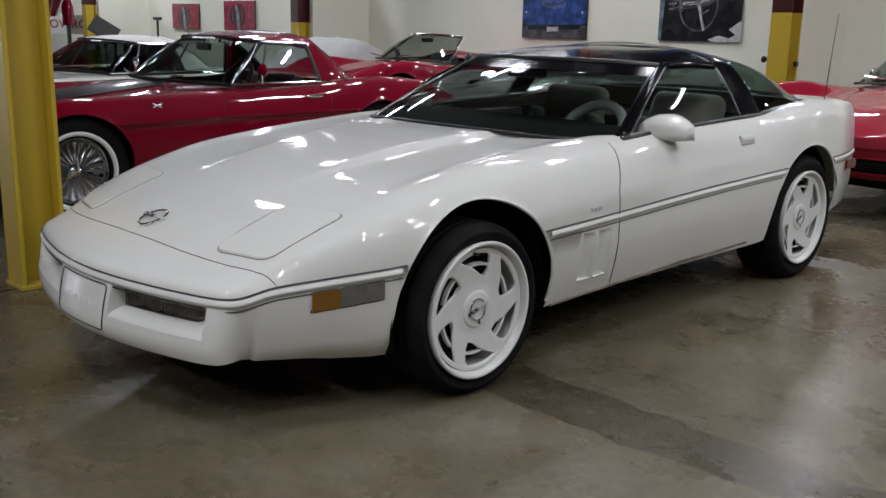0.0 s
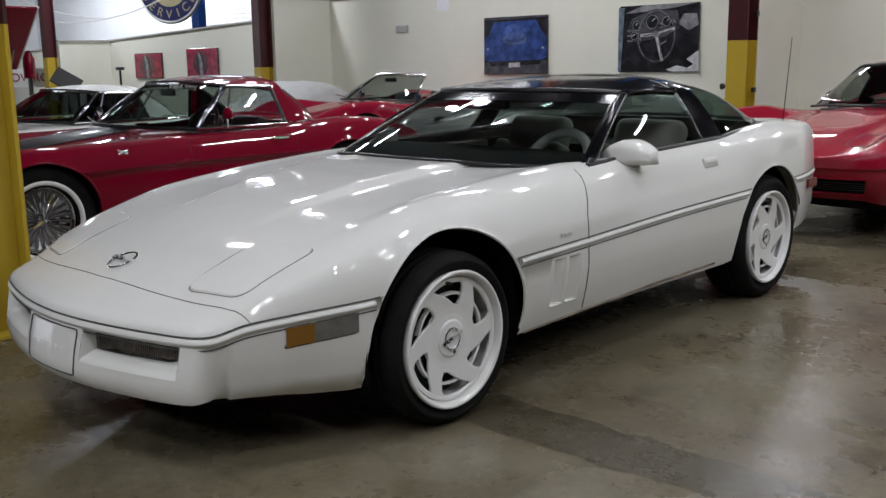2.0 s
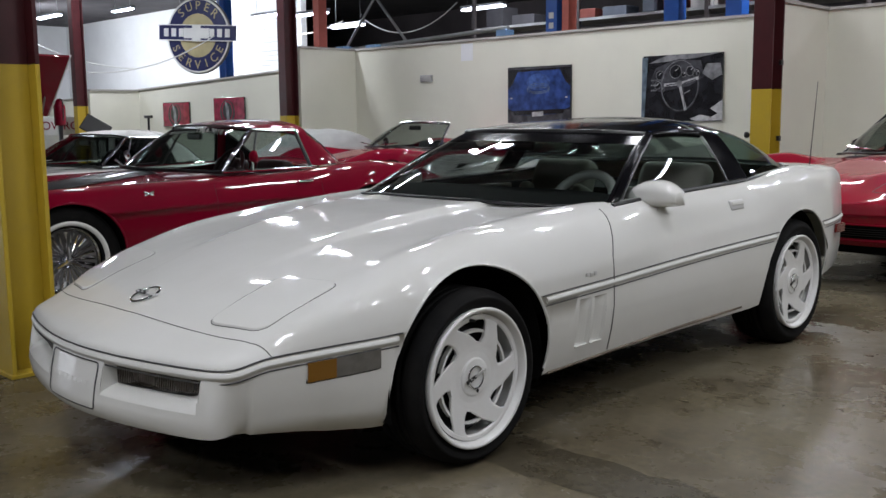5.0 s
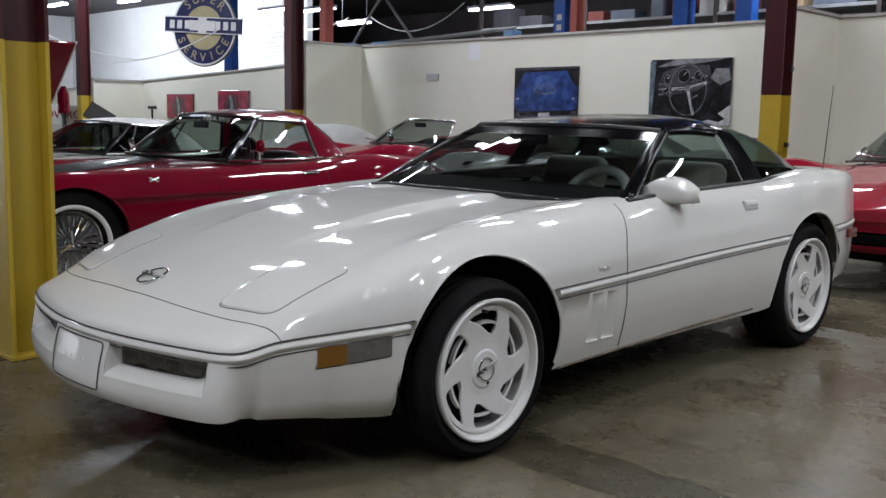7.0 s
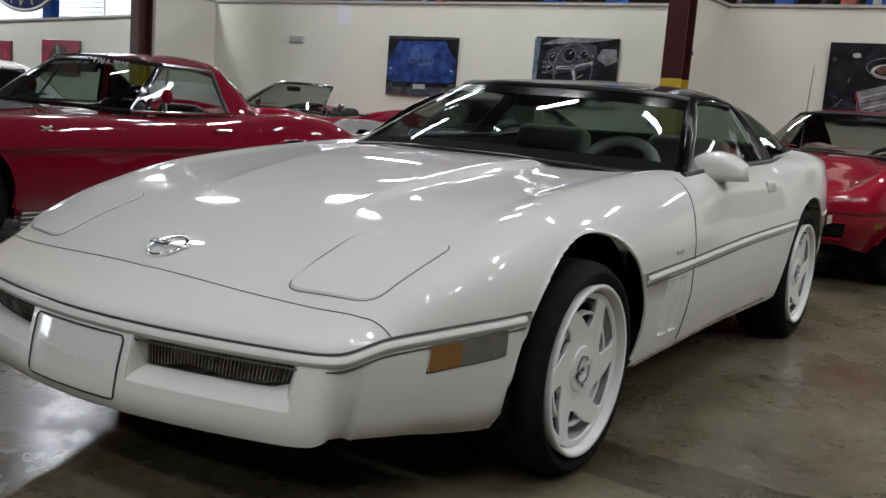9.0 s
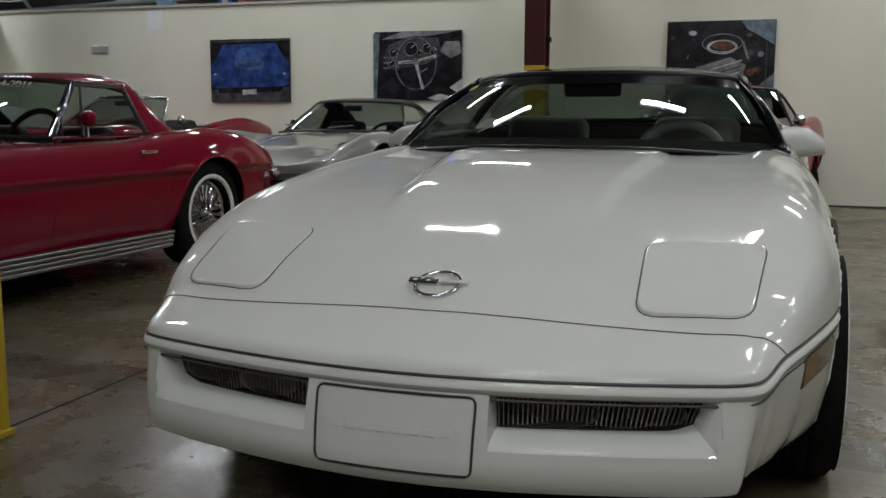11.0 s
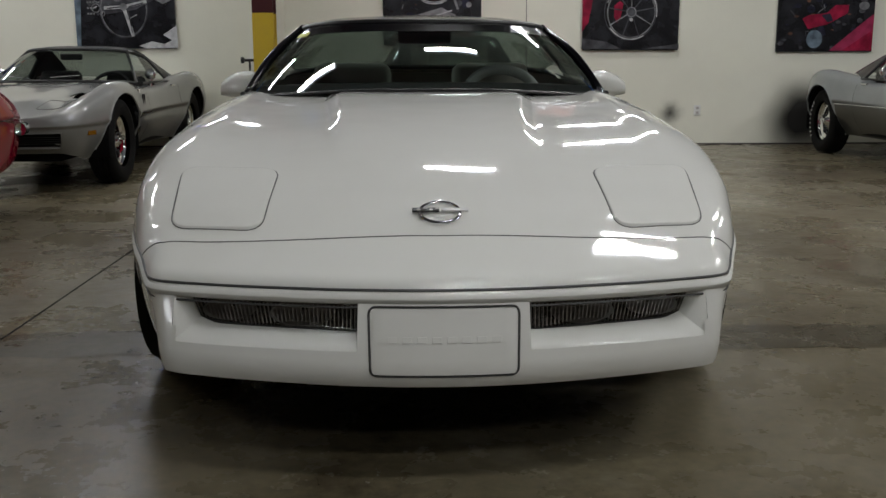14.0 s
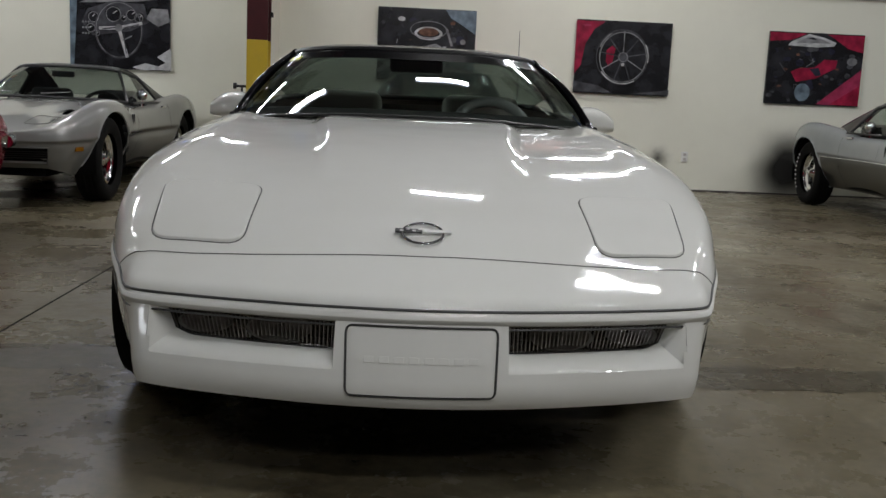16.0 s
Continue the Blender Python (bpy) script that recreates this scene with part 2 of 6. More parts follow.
STEEL = mat("galvanised_steel", (0.45, 0.46, 0.47), 0.35, metal=0.8, vary=0.1)
TUBEGLOW = glow("fluorescent_tube", (0.82, 0.84, 1.0), 14)
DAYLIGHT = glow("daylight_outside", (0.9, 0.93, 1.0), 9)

# ---------------------------------------------------------------- building tools
def part(name, me, material, parent=None, label="", smooth=False, m=None):
    """Links a mesh, a bmesh or (verts, faces) as one object, under parent where given."""
    if isinstance(me, bmesh.types.BMesh):
        data = bpy.data.meshes.new(name)
        me.to_mesh(data)
        me.free()
    elif isinstance(me, tuple):
        data = bpy.data.meshes.new(name)
        data.from_pydata([tuple(float(c) for c in v) for v in me[0]], [], [tuple(f) for f in me[1]])
    else:
        data = me
    for mt in material if isinstance(material, (list, tuple)) else [material]:
        data.materials.append(mt)
    if smooth:
        data.polygons.foreach_set("use_smooth", [True] * len(data.polygons))
    data.update()
    ob = new(name, data)
    if parent is not None:
        ob.parent = parent
    if m is not None:
        ob.matrix_basis = m
    if label:
        tagged(ob, label)
    return ob


def thing(name, label, category, m=None, group="", kind=""):
    ob = new(name)
    ob.empty_display_size = 0.1
    if m is not None:
        ob.matrix_basis = m
    return tagged(ob, label, category, group, kind)


def box_bm(size, centre=(0, 0, 0), bevel=0.0, seg=2, m=None):
    bm = bmesh.new()
    bmesh.ops.create_cube(bm, size=1)
    bmesh.ops.scale(bm, vec=size, verts=bm.verts)
    if bevel:
        bmesh.ops.bevel(bm, geom=bm.edges[:], offset=bevel, segments=seg, affect="EDGES", profile=0.5)
    bmesh.ops.translate(bm, vec=centre, verts=bm.verts)
    if m is not None:
        bmesh.ops.transform(bm, matrix=m, verts=bm.verts)
    return bm


def box(name, lo, hi, material, parent=None, label="", bevel=0.0):
    lo, hi = Vector(lo), Vector(hi)
    return part(name, box_bm(hi - lo, (lo + hi) / 2, bevel), material, parent, label)


def merge(bms):
    """Several bmeshes joined into one."""
    out = bmesh.new()
    for b in bms:
        me = bpy.data.meshes.new("tmp")
        b.to_mesh(me)
        b.free()
        out.from_mesh(me)
        bpy.data.meshes.remove(me)
    return out


def spline(pts, n):
    """n points along a Catmull-Rom curve through pts, spaced by chord length."""
    p = np.array(pts, float)
    d = np.maximum(np.linalg.norm(np.diff(p, axis=0), axis=1), 1e-6) ** 0.5
    t = np.concatenate([[0], np.cumsum(d)])
    m = np.empty_like(p)
    for i in range(len(p)):
        a, b = max(i - 1, 0), min(i + 1, len(p) - 1)
        m[i] = (p[b] - p[a]) / (t[b] - t[a])
    u = np.linspace(0, t[-1], n)
    k = np.clip(np.searchsorted(t, u, side="right") - 1, 0, len(p) - 2)
    h = (t[k + 1] - t[k])
    s = ((u - t[k]) / h)[:, None]
    h = h[:, None]
    return (2 * s**3 - 3 * s**2 + 1) * p[k] + (s**3 - 2 * s**2 + s) * h * m[k] + (-2 * s**3 + 3 * s**2) * p[k + 1] + (s**3 - s**2) * h * m[k + 1]


def smooth_at(knots, x):
    """Monotone cubic through (x, value) knots."""
    k = np.array(knots, float)
    xs, ys = k[:, 0], k[:, 1]
    h, dl = np.diff(xs), np.diff(ys) / np.diff(xs)
    m = np.empty(len(xs))
    m[0], m[-1] = dl[0], dl[-1]
    for i in range(1, len(xs) - 1):
        m[i] = 0 if dl[i - 1] * dl[i] <= 0 else 2 * dl[i - 1] * dl[i] / (dl[i - 1] + dl[i])
    x = np.clip(np.asarray(x, float), xs[0], xs[-1])
    i = np.clip(np.searchsorted(xs, x, side="right") - 1, 0, len(xs) - 2)
    s = (x - xs[i]) / h[i]
    return (2 * s**3 - 3 * s**2 + 1) * ys[i] + (s**3 - 2 * s**2 + s) * h[i] * m[i] + (-2 * s**3 + 3 * s**2) * ys[i + 1] + (s**3 - s**2) * h[i] * m[i + 1]


def sheet(grid, close_u=False, keep=None):
    """(verts, faces) of a grid of points [u][v]; keep(centre) picks faces."""
    g = np.array(grid, float)
    nu, nv = g.shape[:2]
    faces = []
    for i in range(nu if close_u else nu - 1):
        j = (i + 1) % nu
        for k in range(nv - 1):
            if keep is None or keep((g[i, k] + g[j, k] + g[i, k + 1] + g[j, k + 1]) / 4):
                faces.append((i * nv + k, j * nv + k, j * nv + k + 1, i * nv + k + 1))
    return g.reshape(-1, 3), faces


def tube(pts, radius, sides=8, closed=False, flat=1.0, up=(0, 0, 1)):
    """A swept round (or flattened) bar along points."""
    p = np.array(pts, float)
    n = len(p)
    g = []
    for i in range(n):
        a, b = p[(i - 1) % n if closed else max(i - 1, 0)], p[(i + 1) % n if closed else min(i + 1, n - 1)]
        d = Vector(b - a)
        d = d.normalized() if d.length > 1e-9 else Vector((0, 1, 0))
        s = d.cross(Vector(up))
        s = s.normalized() if s.length > 1e-4 else d.orthogonal().normalized()
        w = s.cross(d)
        r = radius[i] if isinstance(radius, (list, np.ndarray)) else radius
        g.append([p[i] + r * (math.cos(t) * np.array(s) + flat * math.sin(t) * np.array(w)) for t in (2 * math.pi * j / sides for j in range(sides + 1))])
    v, f = sheet(g, closed)
    if not closed:
        f = f + [tuple(range(sides - 1, -1, -1)), tuple((n - 1) * (sides + 1) + j for j in range(sides))]
    return v, f


def lathe(profile, sides=48, axis="x"):
    """Profile of (radius, along) turned about the axis."""
    g = []
    for j in range(sides):
        a = 2 * math.pi * j / sides
        g.append([(l, r * math.cos(a), r * math.sin(a)) if axis == "x" else (r * math.cos(a), r * math.sin(a), l) for r, l in profile])
    return sheet(g, True)


def text_part(name, body, size, depth, material, parent, m, spread=1.0):
    cu = bpy.data.curves.new(name, "FONT")
    cu.body, cu.size, cu.extrude, cu.align_x, cu.align_y, cu.space_character = body, size, depth, "CENTER", "CENTER", spread
    tmp = bpy.data.objects.new("tmp", cu)
    scene.collection.objects.link(tmp)
    bpy.context.view_layer.update()
    me = bpy.data.meshes.new_from_object(tmp.evaluated_get(bpy.context.evaluated_depsgraph_get()))
    bpy.data.objects.remove(tmp)
    bpy.data.curves.remove(cu)
    me.materials.clear()
    return part(name, me, material, parent, m=m)

# ---------------------------------------------------------------- the building
WY, WTOP = 8.15, 2.3
floor = part("floor", box_bm((64, 60, 0.2), (-6, 4, -0.1)), CONCRETE)
tagged(floor, "worn brown-grey sealed concrete floor with stains", "floor", kind="structure")
wall_back = box("wall_back", (-9.5, WY, 0), (16, WY + 0.14, WTOP), WALL)
tagged(wall_back, "cream painted partial-height partition wall", "wall", kind="structure")
cap = box("trim_cap", (-9.5, WY - 0.03, WTOP + 0.002), (16, WY + 0.17, WTOP + 0.035), CAPWOOD)
tagged(cap, "grey cap board on top of the partition wall", "trim", kind="structure")


def falling(nm, x0, z0, x1, z1, ya, yb, low, mt):
    """A run of wall or trim whose upper edge falls evenly from one end to the other."""
    p = [(x0, z0), (x1, z1)]
    v = [(x, y, z) for x, top in p for y in (ya, yb) for z in (0.0 if low is None else top - low, top)]
    return part(nm, (v, [(0, 1, 3, 2), (4, 6, 7, 5), (0, 4, 5, 1), (2, 3, 7, 6), (1, 5, 7, 3), (0, 2, 6, 4)]), mt)


wall_far = falling("wall_back_far", -27, 1.46, -9.502, WTOP - 0.18, WY, WY + 0.14, None, WALL)
tagged(wall_far, "cream painted partition wall of the far bays", "wall", kind="structure")
cap_far = falling("trim_cap_far", -27, 1.495, -9.502, WTOP - 0.145, WY - 0.03, WY + 0.17, 0.033, CAPWOOD)
tagged(cap_far, "grey cap board on the far partition wall", "trim", kind="structure")
# no board here: a thin dark strip draws the line where wall meets floor
base = box("baseboard", (-27, WY - 0.014, 0.001), (16, WY - 0.001, 0.016), DARKWALL)
tagged(base, "thin dark strip drawing the gap line at the foot of the partition wall", "baseboard", kind="structure")
for nm, x in (("wall_stub_1", -1.46), ("wall_stub_2", -9.42), ("wall_stub_3", -16.9)):
    top = 1.83 if x < -16 else WTOP
    w = box(nm, (x - 0.14, 7.0, 0), (x, WY - 0.002, top), WALL)
    tagged(w, "cream painted stub wall between two parking bays", "wall", kind="structure")
    c = box("trim_" + nm, (x - 0.17, 7.0, top + 0.002), (x + 0.03, WY - 0.035, top + 0.033), CAPWOOD)
    tagged(c, "grey cap board on a stub wall", "trim", kind="structure")
# wall_right and wall_front are out of view, dark to cut reflections on the cars
for nm, lo, hi, mt, lab in (
    ("wall_rear", (-38, 24, 0), (26, 24.2, 6), DARKWALL, "dark warehouse wall far behind"),
    ("wall_right", (12, -26, 0), (12.2, 24, 6), DARKWALL, "unseen dark side wall that keeps reflections low"),
    ("wall_left", (-38.2, -26, 0), (-38, 24, 6), WALLW, "white painted far side wall"),
    ("wall_front", (-38, -26.2, 0), (12, -26, 6), DARKWALL, "unseen dark wall behind the walk that keeps reflections low"),
):
    tagged(box(nm, lo, hi, mt), lab, "wall", kind="structure")
tagged(box("ceiling", (-38, -26, 5.2), (26, 24, 5.4), CEIL), "dark steel deck ceiling", "ceiling", kind="structure")


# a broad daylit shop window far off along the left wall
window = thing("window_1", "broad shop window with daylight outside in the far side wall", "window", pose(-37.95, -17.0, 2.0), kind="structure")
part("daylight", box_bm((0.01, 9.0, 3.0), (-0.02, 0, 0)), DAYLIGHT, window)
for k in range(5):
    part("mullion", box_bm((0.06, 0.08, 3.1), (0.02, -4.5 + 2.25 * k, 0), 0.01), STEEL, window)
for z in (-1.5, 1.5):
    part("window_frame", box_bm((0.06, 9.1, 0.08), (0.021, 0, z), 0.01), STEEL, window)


def i_beam(x, y, w, d, top, split):
    """A steel column: yellow below, maroon above."""
    col = thing("steel_column", "steel I-beam column painted yellow below and maroon above, on the concrete floor", "column", pose(x, y, 0), group="columns")
    for nm, z0, z1, mt in (("lower_shaft", 0.012, split, YELLOW), ("upper_shaft", split, top, MAROON)):
        h = z1 - z0
        bms = [box_bm((w, 0.022, h), (0, s * (d / 2 - 0.011), z0 + h / 2), 0.004) for s in (-1, 1)]
        bms.append(box_bm((0.016, d - 0.046, h), (0, 0, z0 + h / 2)))
        part(nm, merge(bms), mt, col)
    part("base_plate", box_bm((w + 0.02, d + 0.02, 0.02), (0, 0, 0.011), 0.003), YELLOW, col)
    return col


COLUMNS = [(-1.534, -0.572, 0.18, 1.45), (-1.5, 6.85, 0.21, 1.44), (-9.54, 6.85, 0.19, 1.24), (-17.03, 6.85, 0.19, 1.5)]
for x, y, w, split in COLUMNS:
    i_beam(x, y, w, 0.22 if y < 0 else 0.24, 5.2, split)

# ---------------------------------------------------------------- car tools
class Shell:
    """A car body lofted round a plan curve: below the belt strip it follows the plan, above it rises and closes in to the centre line."""

    def __init__(self, plan, n, strip, lower, upper, snap=(), extra=()):
        self.strip, self.lower, self.upper = strip, lower, upper
        pc = spline(plan, n)
        for sx in snap:
            i = min((k for k in range(n) if pc[k, 1] < -0.5), key=lambda k: abs(pc[k, 0] - sx))
            j = i + 1 if pc[i, 0] < sx else i - 1
            f = (sx - pc[i, 0]) / (pc[j, 0] - pc[i, 0])
            pc[i] = pc[i] + f * (pc[j] - pc[i])
        for sy in extra:
            i = next(k for k in range(n) if pc[k, 0] > 0.5 and pc[k, 1] <= sy < pc[k + 1, 1])
            f = (sy - pc[i, 1]) / (pc[i + 1, 1] - pc[i, 1])
            pc = np.insert(pc, i + 1, pc[i] + f * (pc[i + 1] - pc[i]), axis=0)
        self.pc = pc
        d = np.gradient(pc, axis=0)
        d /= np.maximum(np.linalg.norm(d, axis=1), 1e-9)[:, None]
        self.nrm = np.stack([d[:, 1], -d[:, 0]], 1)
        side = self.nrm[:, 0]
        self.nrm[0], self.nrm[-1] = (0, -1), (0, 1)

    def low_row(self, i, z):
        """A point of the lower panel at station i and height z."""
        (x, y), nr = self.pc[i], self.nrm[i]
        k = self.lower(y, max(0.0, -nr[1]))
        inset = np.interp(z, [a[0] for a in k], [a[1] for a in k])
        return np.array([max(0.0, x - inset * nr[0]) if x > 1e-4 else 0.0, y - inset * nr[1], z])

    def section(self, x, y, n=36):
        ctl = [(f * x, float(z)) for f, z in self.upper(y)]
        s = spline(ctl, n)
        return np.column_stack([s[:, 0], np.full(n, y), s[:, 1]])

    def half_width(self, y):
        k = np.argmax(self.pc[:, 0])
        front, rear = self.pc[: k + 1], self.pc[k:]
        if y <= self.pc[k, 1]:
            return float(np.interp(y, front[:, 1], front[:, 0]))
        return float(np.interp(y, rear[:, 1], rear[:, 0]))

    def top(self, x, y):
        """Height of the upper panel over (x, y)."""
        s = self.section(self.half_width(y), y)
        o = np.argsort(s[:, 0])
        return float(np.interp(abs(x), s[o, 0], s[o, 2]))

    def side(self, y, z):
        """Half width of the upper panel at height z."""
        s = self.section(self.half_width(y), y)
        k = int(np.argmax(s[:, 0] < 0.84 * s[0, 0]))
        return float(np.interp(z, s[:k, 2], s[:k, 0]))

    def build(self, name, material, parent, arches, low_z, cut=None, label="", nv=36):
        rows = []
        for i in range(len(self.pc)):
            low = [self.low_row(i, z) for z in low_z(self.pc[i, 1])]
            rows.append(np.vstack([low, self.section(*self.pc[i], nv)]))
        g = np.array(rows)
        v, f = sheet(g)
        if cut is not None:
            keep = []
            for q in f:
                c = v[list(q)].mean(axis=0)
                if not cut(c):
                    keep.append(q)
            f = keep
        inside = np.zeros(len(v), bool)
        near = np.full(len(v), -1)
        for k, (ay, az, r) in enumerate(arches):
            hit = (np.hypot(v[:, 1] - ay, v[:, 2] - az) < r) & (v[:, 0] > 0.45)
            inside |= hit
            near[hit] = k
        f = [q for q in f if not all(inside[list(q)])]
        v = v.copy()
        for i in np.where(inside)[0]:
            ay, az, r = arches[near[i]]
            d = np.array([v[i, 1] - ay, v[i, 2] - az])
            d *= r / max(np.linalg.norm(d), 1e-6)
            v[i, 1], v[i, 2] = ay + d[0], az + d[1]
        n = len(v)
        w = v * np.array([-1, 1, 1])
        bm = bmesh.new()
        vs = [bm.verts.new(p) for p in np.vstack([v, w])]
        for q in f:
            for idx in (q, tuple(n + k for k in reversed(q))):
                try:
                    bm.faces.new([vs[k] for k in idx])
                except ValueError:
                    pass
        bmesh.ops.remove_doubles(bm, verts=bm.verts, dist=0.0008)
        bmesh.ops.dissolve_degenerate(bm, edges=bm.edges, dist=0.0004)
        bmesh.ops.delete(bm, geom=[q for q in bm.verts if not q.link_faces], context="VERTS")
        bmesh.ops.recalc_face_normals(bm, faces=bm.faces)
        return part(name, bm, material, parent, label, smooth=True)


def arch_liner(y, z, r, x0, x1, parent, m=None):
    g = []
    for a in np.radians(np.linspace(-15, 195, 30)):
        g.append([(x, y + r * math.cos(a), z + r * math.sin(a)) for x in (x0, x1)])
    v, f = sheet(g)
    k = len(v)
    v = np.vstack([v, [(x0, y, z)]])
    f = f + [(2 * i, 2 * i + 2, k) for i in range(29)]
    return part("wheel_well", (v, f), MATTEBLACK, parent)


def arch_lip(shell, y, z, r, side, material, parent, a0=-5, a1=185, rad=0.008, name="arch_lip"):
    pts = []
    for a in np.radians(np.linspace(a0, a1, 40)):
        py, pz = y + r * math.cos(a), z + r * math.sin(a)
        sz = float(smooth_at(shell.strip, py))
        px = shell.side(py, pz) if pz > sz else shell.low_row(int(np.argmin(np.abs(shell.pc[:, 1] - py) + (shell.pc[:, 0] < 0.5))), pz)[0]
        pts.append((side * (px - 0.004), py, pz))
    return part(name, tube(pts, rad, 8), material, parent, smooth=True)


def tyre_mesh(r, w, rim):
    p = [(rim, -w * 0.42), (rim + 0.012, -w * 0.46), ((r + rim) / 2, -w * 0.52), (r - 0.025, -w * 0.49), (r - 0.006, -w * 0.42), (r, -w * 0.3)]
    for k in (-0.2, -0.05, 0.05, 0.2):
        p += [(r, w * k - 0.004), (r - 0.006, w * k - 0.003), (r - 0.006, w * k + 0.003), (r, w * k + 0.004)]
    p += [(r, w * 0.3), (r - 0.006, w * 0.42), (r - 0.025, w * 0.49), ((r + rim) / 2 + 0.012, w * 0.52), ((r + rim) / 2, w * 0.525), (rim + 0.012, w * 0.46), (rim, w * 0.42)]
    return lathe(p, 72)


def seam(shell, pts, parent, name="panel_gap_line", radius=0.002, n=30, material=None, lift=0.0):
    """A thin dark line on the upper panel through (x, y) points."""
    s = spline(pts, n)
    return part(name, tube([(x, y, shell.top(x, y) + lift) for x, y in s], radius, 6), material or SEAMDARK, parent)


def seat(name, x, y, z, material, parent, h=0.62, lean=22, w=0.46):
    """A bucket seat: cushion, backrest with bolsters."""
    bms = [box_bm((w, 0.5, 0.15), (0, 0, 0.07), 0.05, 3)]
    m = pose(0, 0.22, 0.1, -lean) @ Matrix.Translation((0, 0, h / 2))
    bms.append(box_bm((w * 0.94, 0.13, h), (0, 0, 0), 0.055, 3, m))
    for s in (-1, 1):
        bms.append(box_bm((0.09, 0.17, h * 0.62), (s * w * 0.43, -0.04, -h * 0.12), 0.04, 3, m))
    return part(name, merge(bms), material, parent, smooth=True, m=pose(x, y, z))


def steering_wheel(x, y, z, r, material, parent, tilt=62, thick=0.016):
    m = pose(x, y, z, tilt)
    ring = [(r * math.cos(a), r * math.sin(a), 0) for a in np.linspace(0, 2 * math.pi, 48, endpoint=False)]
    w = part("steering_wheel", tube(ring, thick, 10, closed=True), material, parent, smooth=True, m=m)
    part("wheel_hub", box_bm((0.15, 0.12, 0.05), (0, -0.02, -0.02), 0.02, 3), material, w)
    for a in (200, 340, 270):
        c, s = math.cos(math.radians(a)), math.sin(math.radians(a))
        part("wheel_spoke", tube([(0.04 * c, 0.04 * s, -0.015), (r * c, r * s, 0)], 0.013, 8), material, w)
    return w


def patch(arc0, arc1, nu=30, nv=16, bulge=0.0, u1=1.0):
    """A full-width skin between two half arcs (centre to side); bulge lifts its middle."""
    a, b = spline(arc0, nu), spline(arc1, nu)
    g = []
    for i in range(-nu + 1, nu):
        k, s = abs(i), (1 if i >= 0 else -1)
        if k / (nu - 1) > u1 + 1e-6:
            continue
        row = []
        for j in range(nv):
            t = j / (nv - 1)
            q = a[k] * (1 - t) + b[k] * t
            row.append((s * q[0], q[1], q[2] + bulge * math.sin(math.pi * t)))
        g.append(row)
    return sheet(g)


def quad_patch(a, b, c, d, n=8, bulge=(0, 0, 0)):
    """A gently bowed pane with corners a b c d."""
    a, b, c, d, bl = [np.array(k, float) for k in (a, b, c, d, bulge)]
    g = []
    for i in range(n):
        s = i / (n - 1)
        g.append([(a * (1 - s) + b * s) * (1 - t) + (d * (1 - s) + c * s) * t + bl * math.sin(math.pi * s) * math.sin(math.pi * t) for t in (j / (n - 1) for j in range(n))])
    return sheet(g)

# ---------------------------------------------------------------- the white coupe
C4 = thing("white_sports_coupe", "glossy white two-door sports coupe with black roof and white wheels", "car")
C4_STRIP = [(-1.1, 0.462), (-0.95, 0.46), (-0.86, 0.46), (-0.74, 0.485), (-0.55, 0.5), (-0.36, 0.508), (0, 0.525), (0.4, 0.543), (0.8, 0.556), (1.3, 0.575), (2.0, 0.598), (2.45, 0.61), (3.2, 0.622), (3.6, 0.622)]
C4_PLAN = [(0, -1.012), (0.1, -1.008), (0.25, -0.99), (0.42, -0.955), (0.55, -0.92), (0.625, -0.893), (0.658, -0.868), (0.68, -0.83), (0.714, -0.74), (0.766, -0.6), (0.823, -0.4), (0.857, -0.18), (0.875, 0.1), (0.881, 0.5), (0.875, 1.0), (0.872, 1.5), (0.885, 2.1), (0.893, 2.5), (0.866, 2.85), (0.81, 3.1), (0.748, 3.26), (0.62, 3.36), (0.3, 3.42), (0, 3.43)]
C4_CREST = [(-1.1, 0.465), (-1.0, 0.47), (-0.86, 0.517), (-0.735, 0.562), (-0.45, 0.66), (-0.1, 0.752), (0.2, 0.79), (0.45, 0.81), (0.8, 0.832), (1.3, 0.843), (2.0, 0.86), (2.3, 0.885), (2.7, 0.91), (3.0, 0.9), (3.25, 0.88), (3.5, 0.86)]
C4_VALE = [(-1.1, 0.466), (-1.0, 0.474), (-0.86, 0.53), (-0.735, 0.576), (-0.45, 0.668), (-0.1, 0.748), (0.2, 0.784), (0.45, 0.808), (0.8, 0.826), (2.0, 0.86), (2.6, 0.915), (3.0, 0.91), (3.5, 0.875)]
C4_MID = [(-1.1, 0.466), (-1.0, 0.478), (-0.86, 0.548), (-0.735, 0.598), (-0.45, 0.688), (-0.1, 0.772), (0.2, 0.818), (0.45, 0.838), (0.8, 0.842), (2.0, 0.86), (2.6, 0.925), (3.0, 0.915), (3.5, 0.88)]


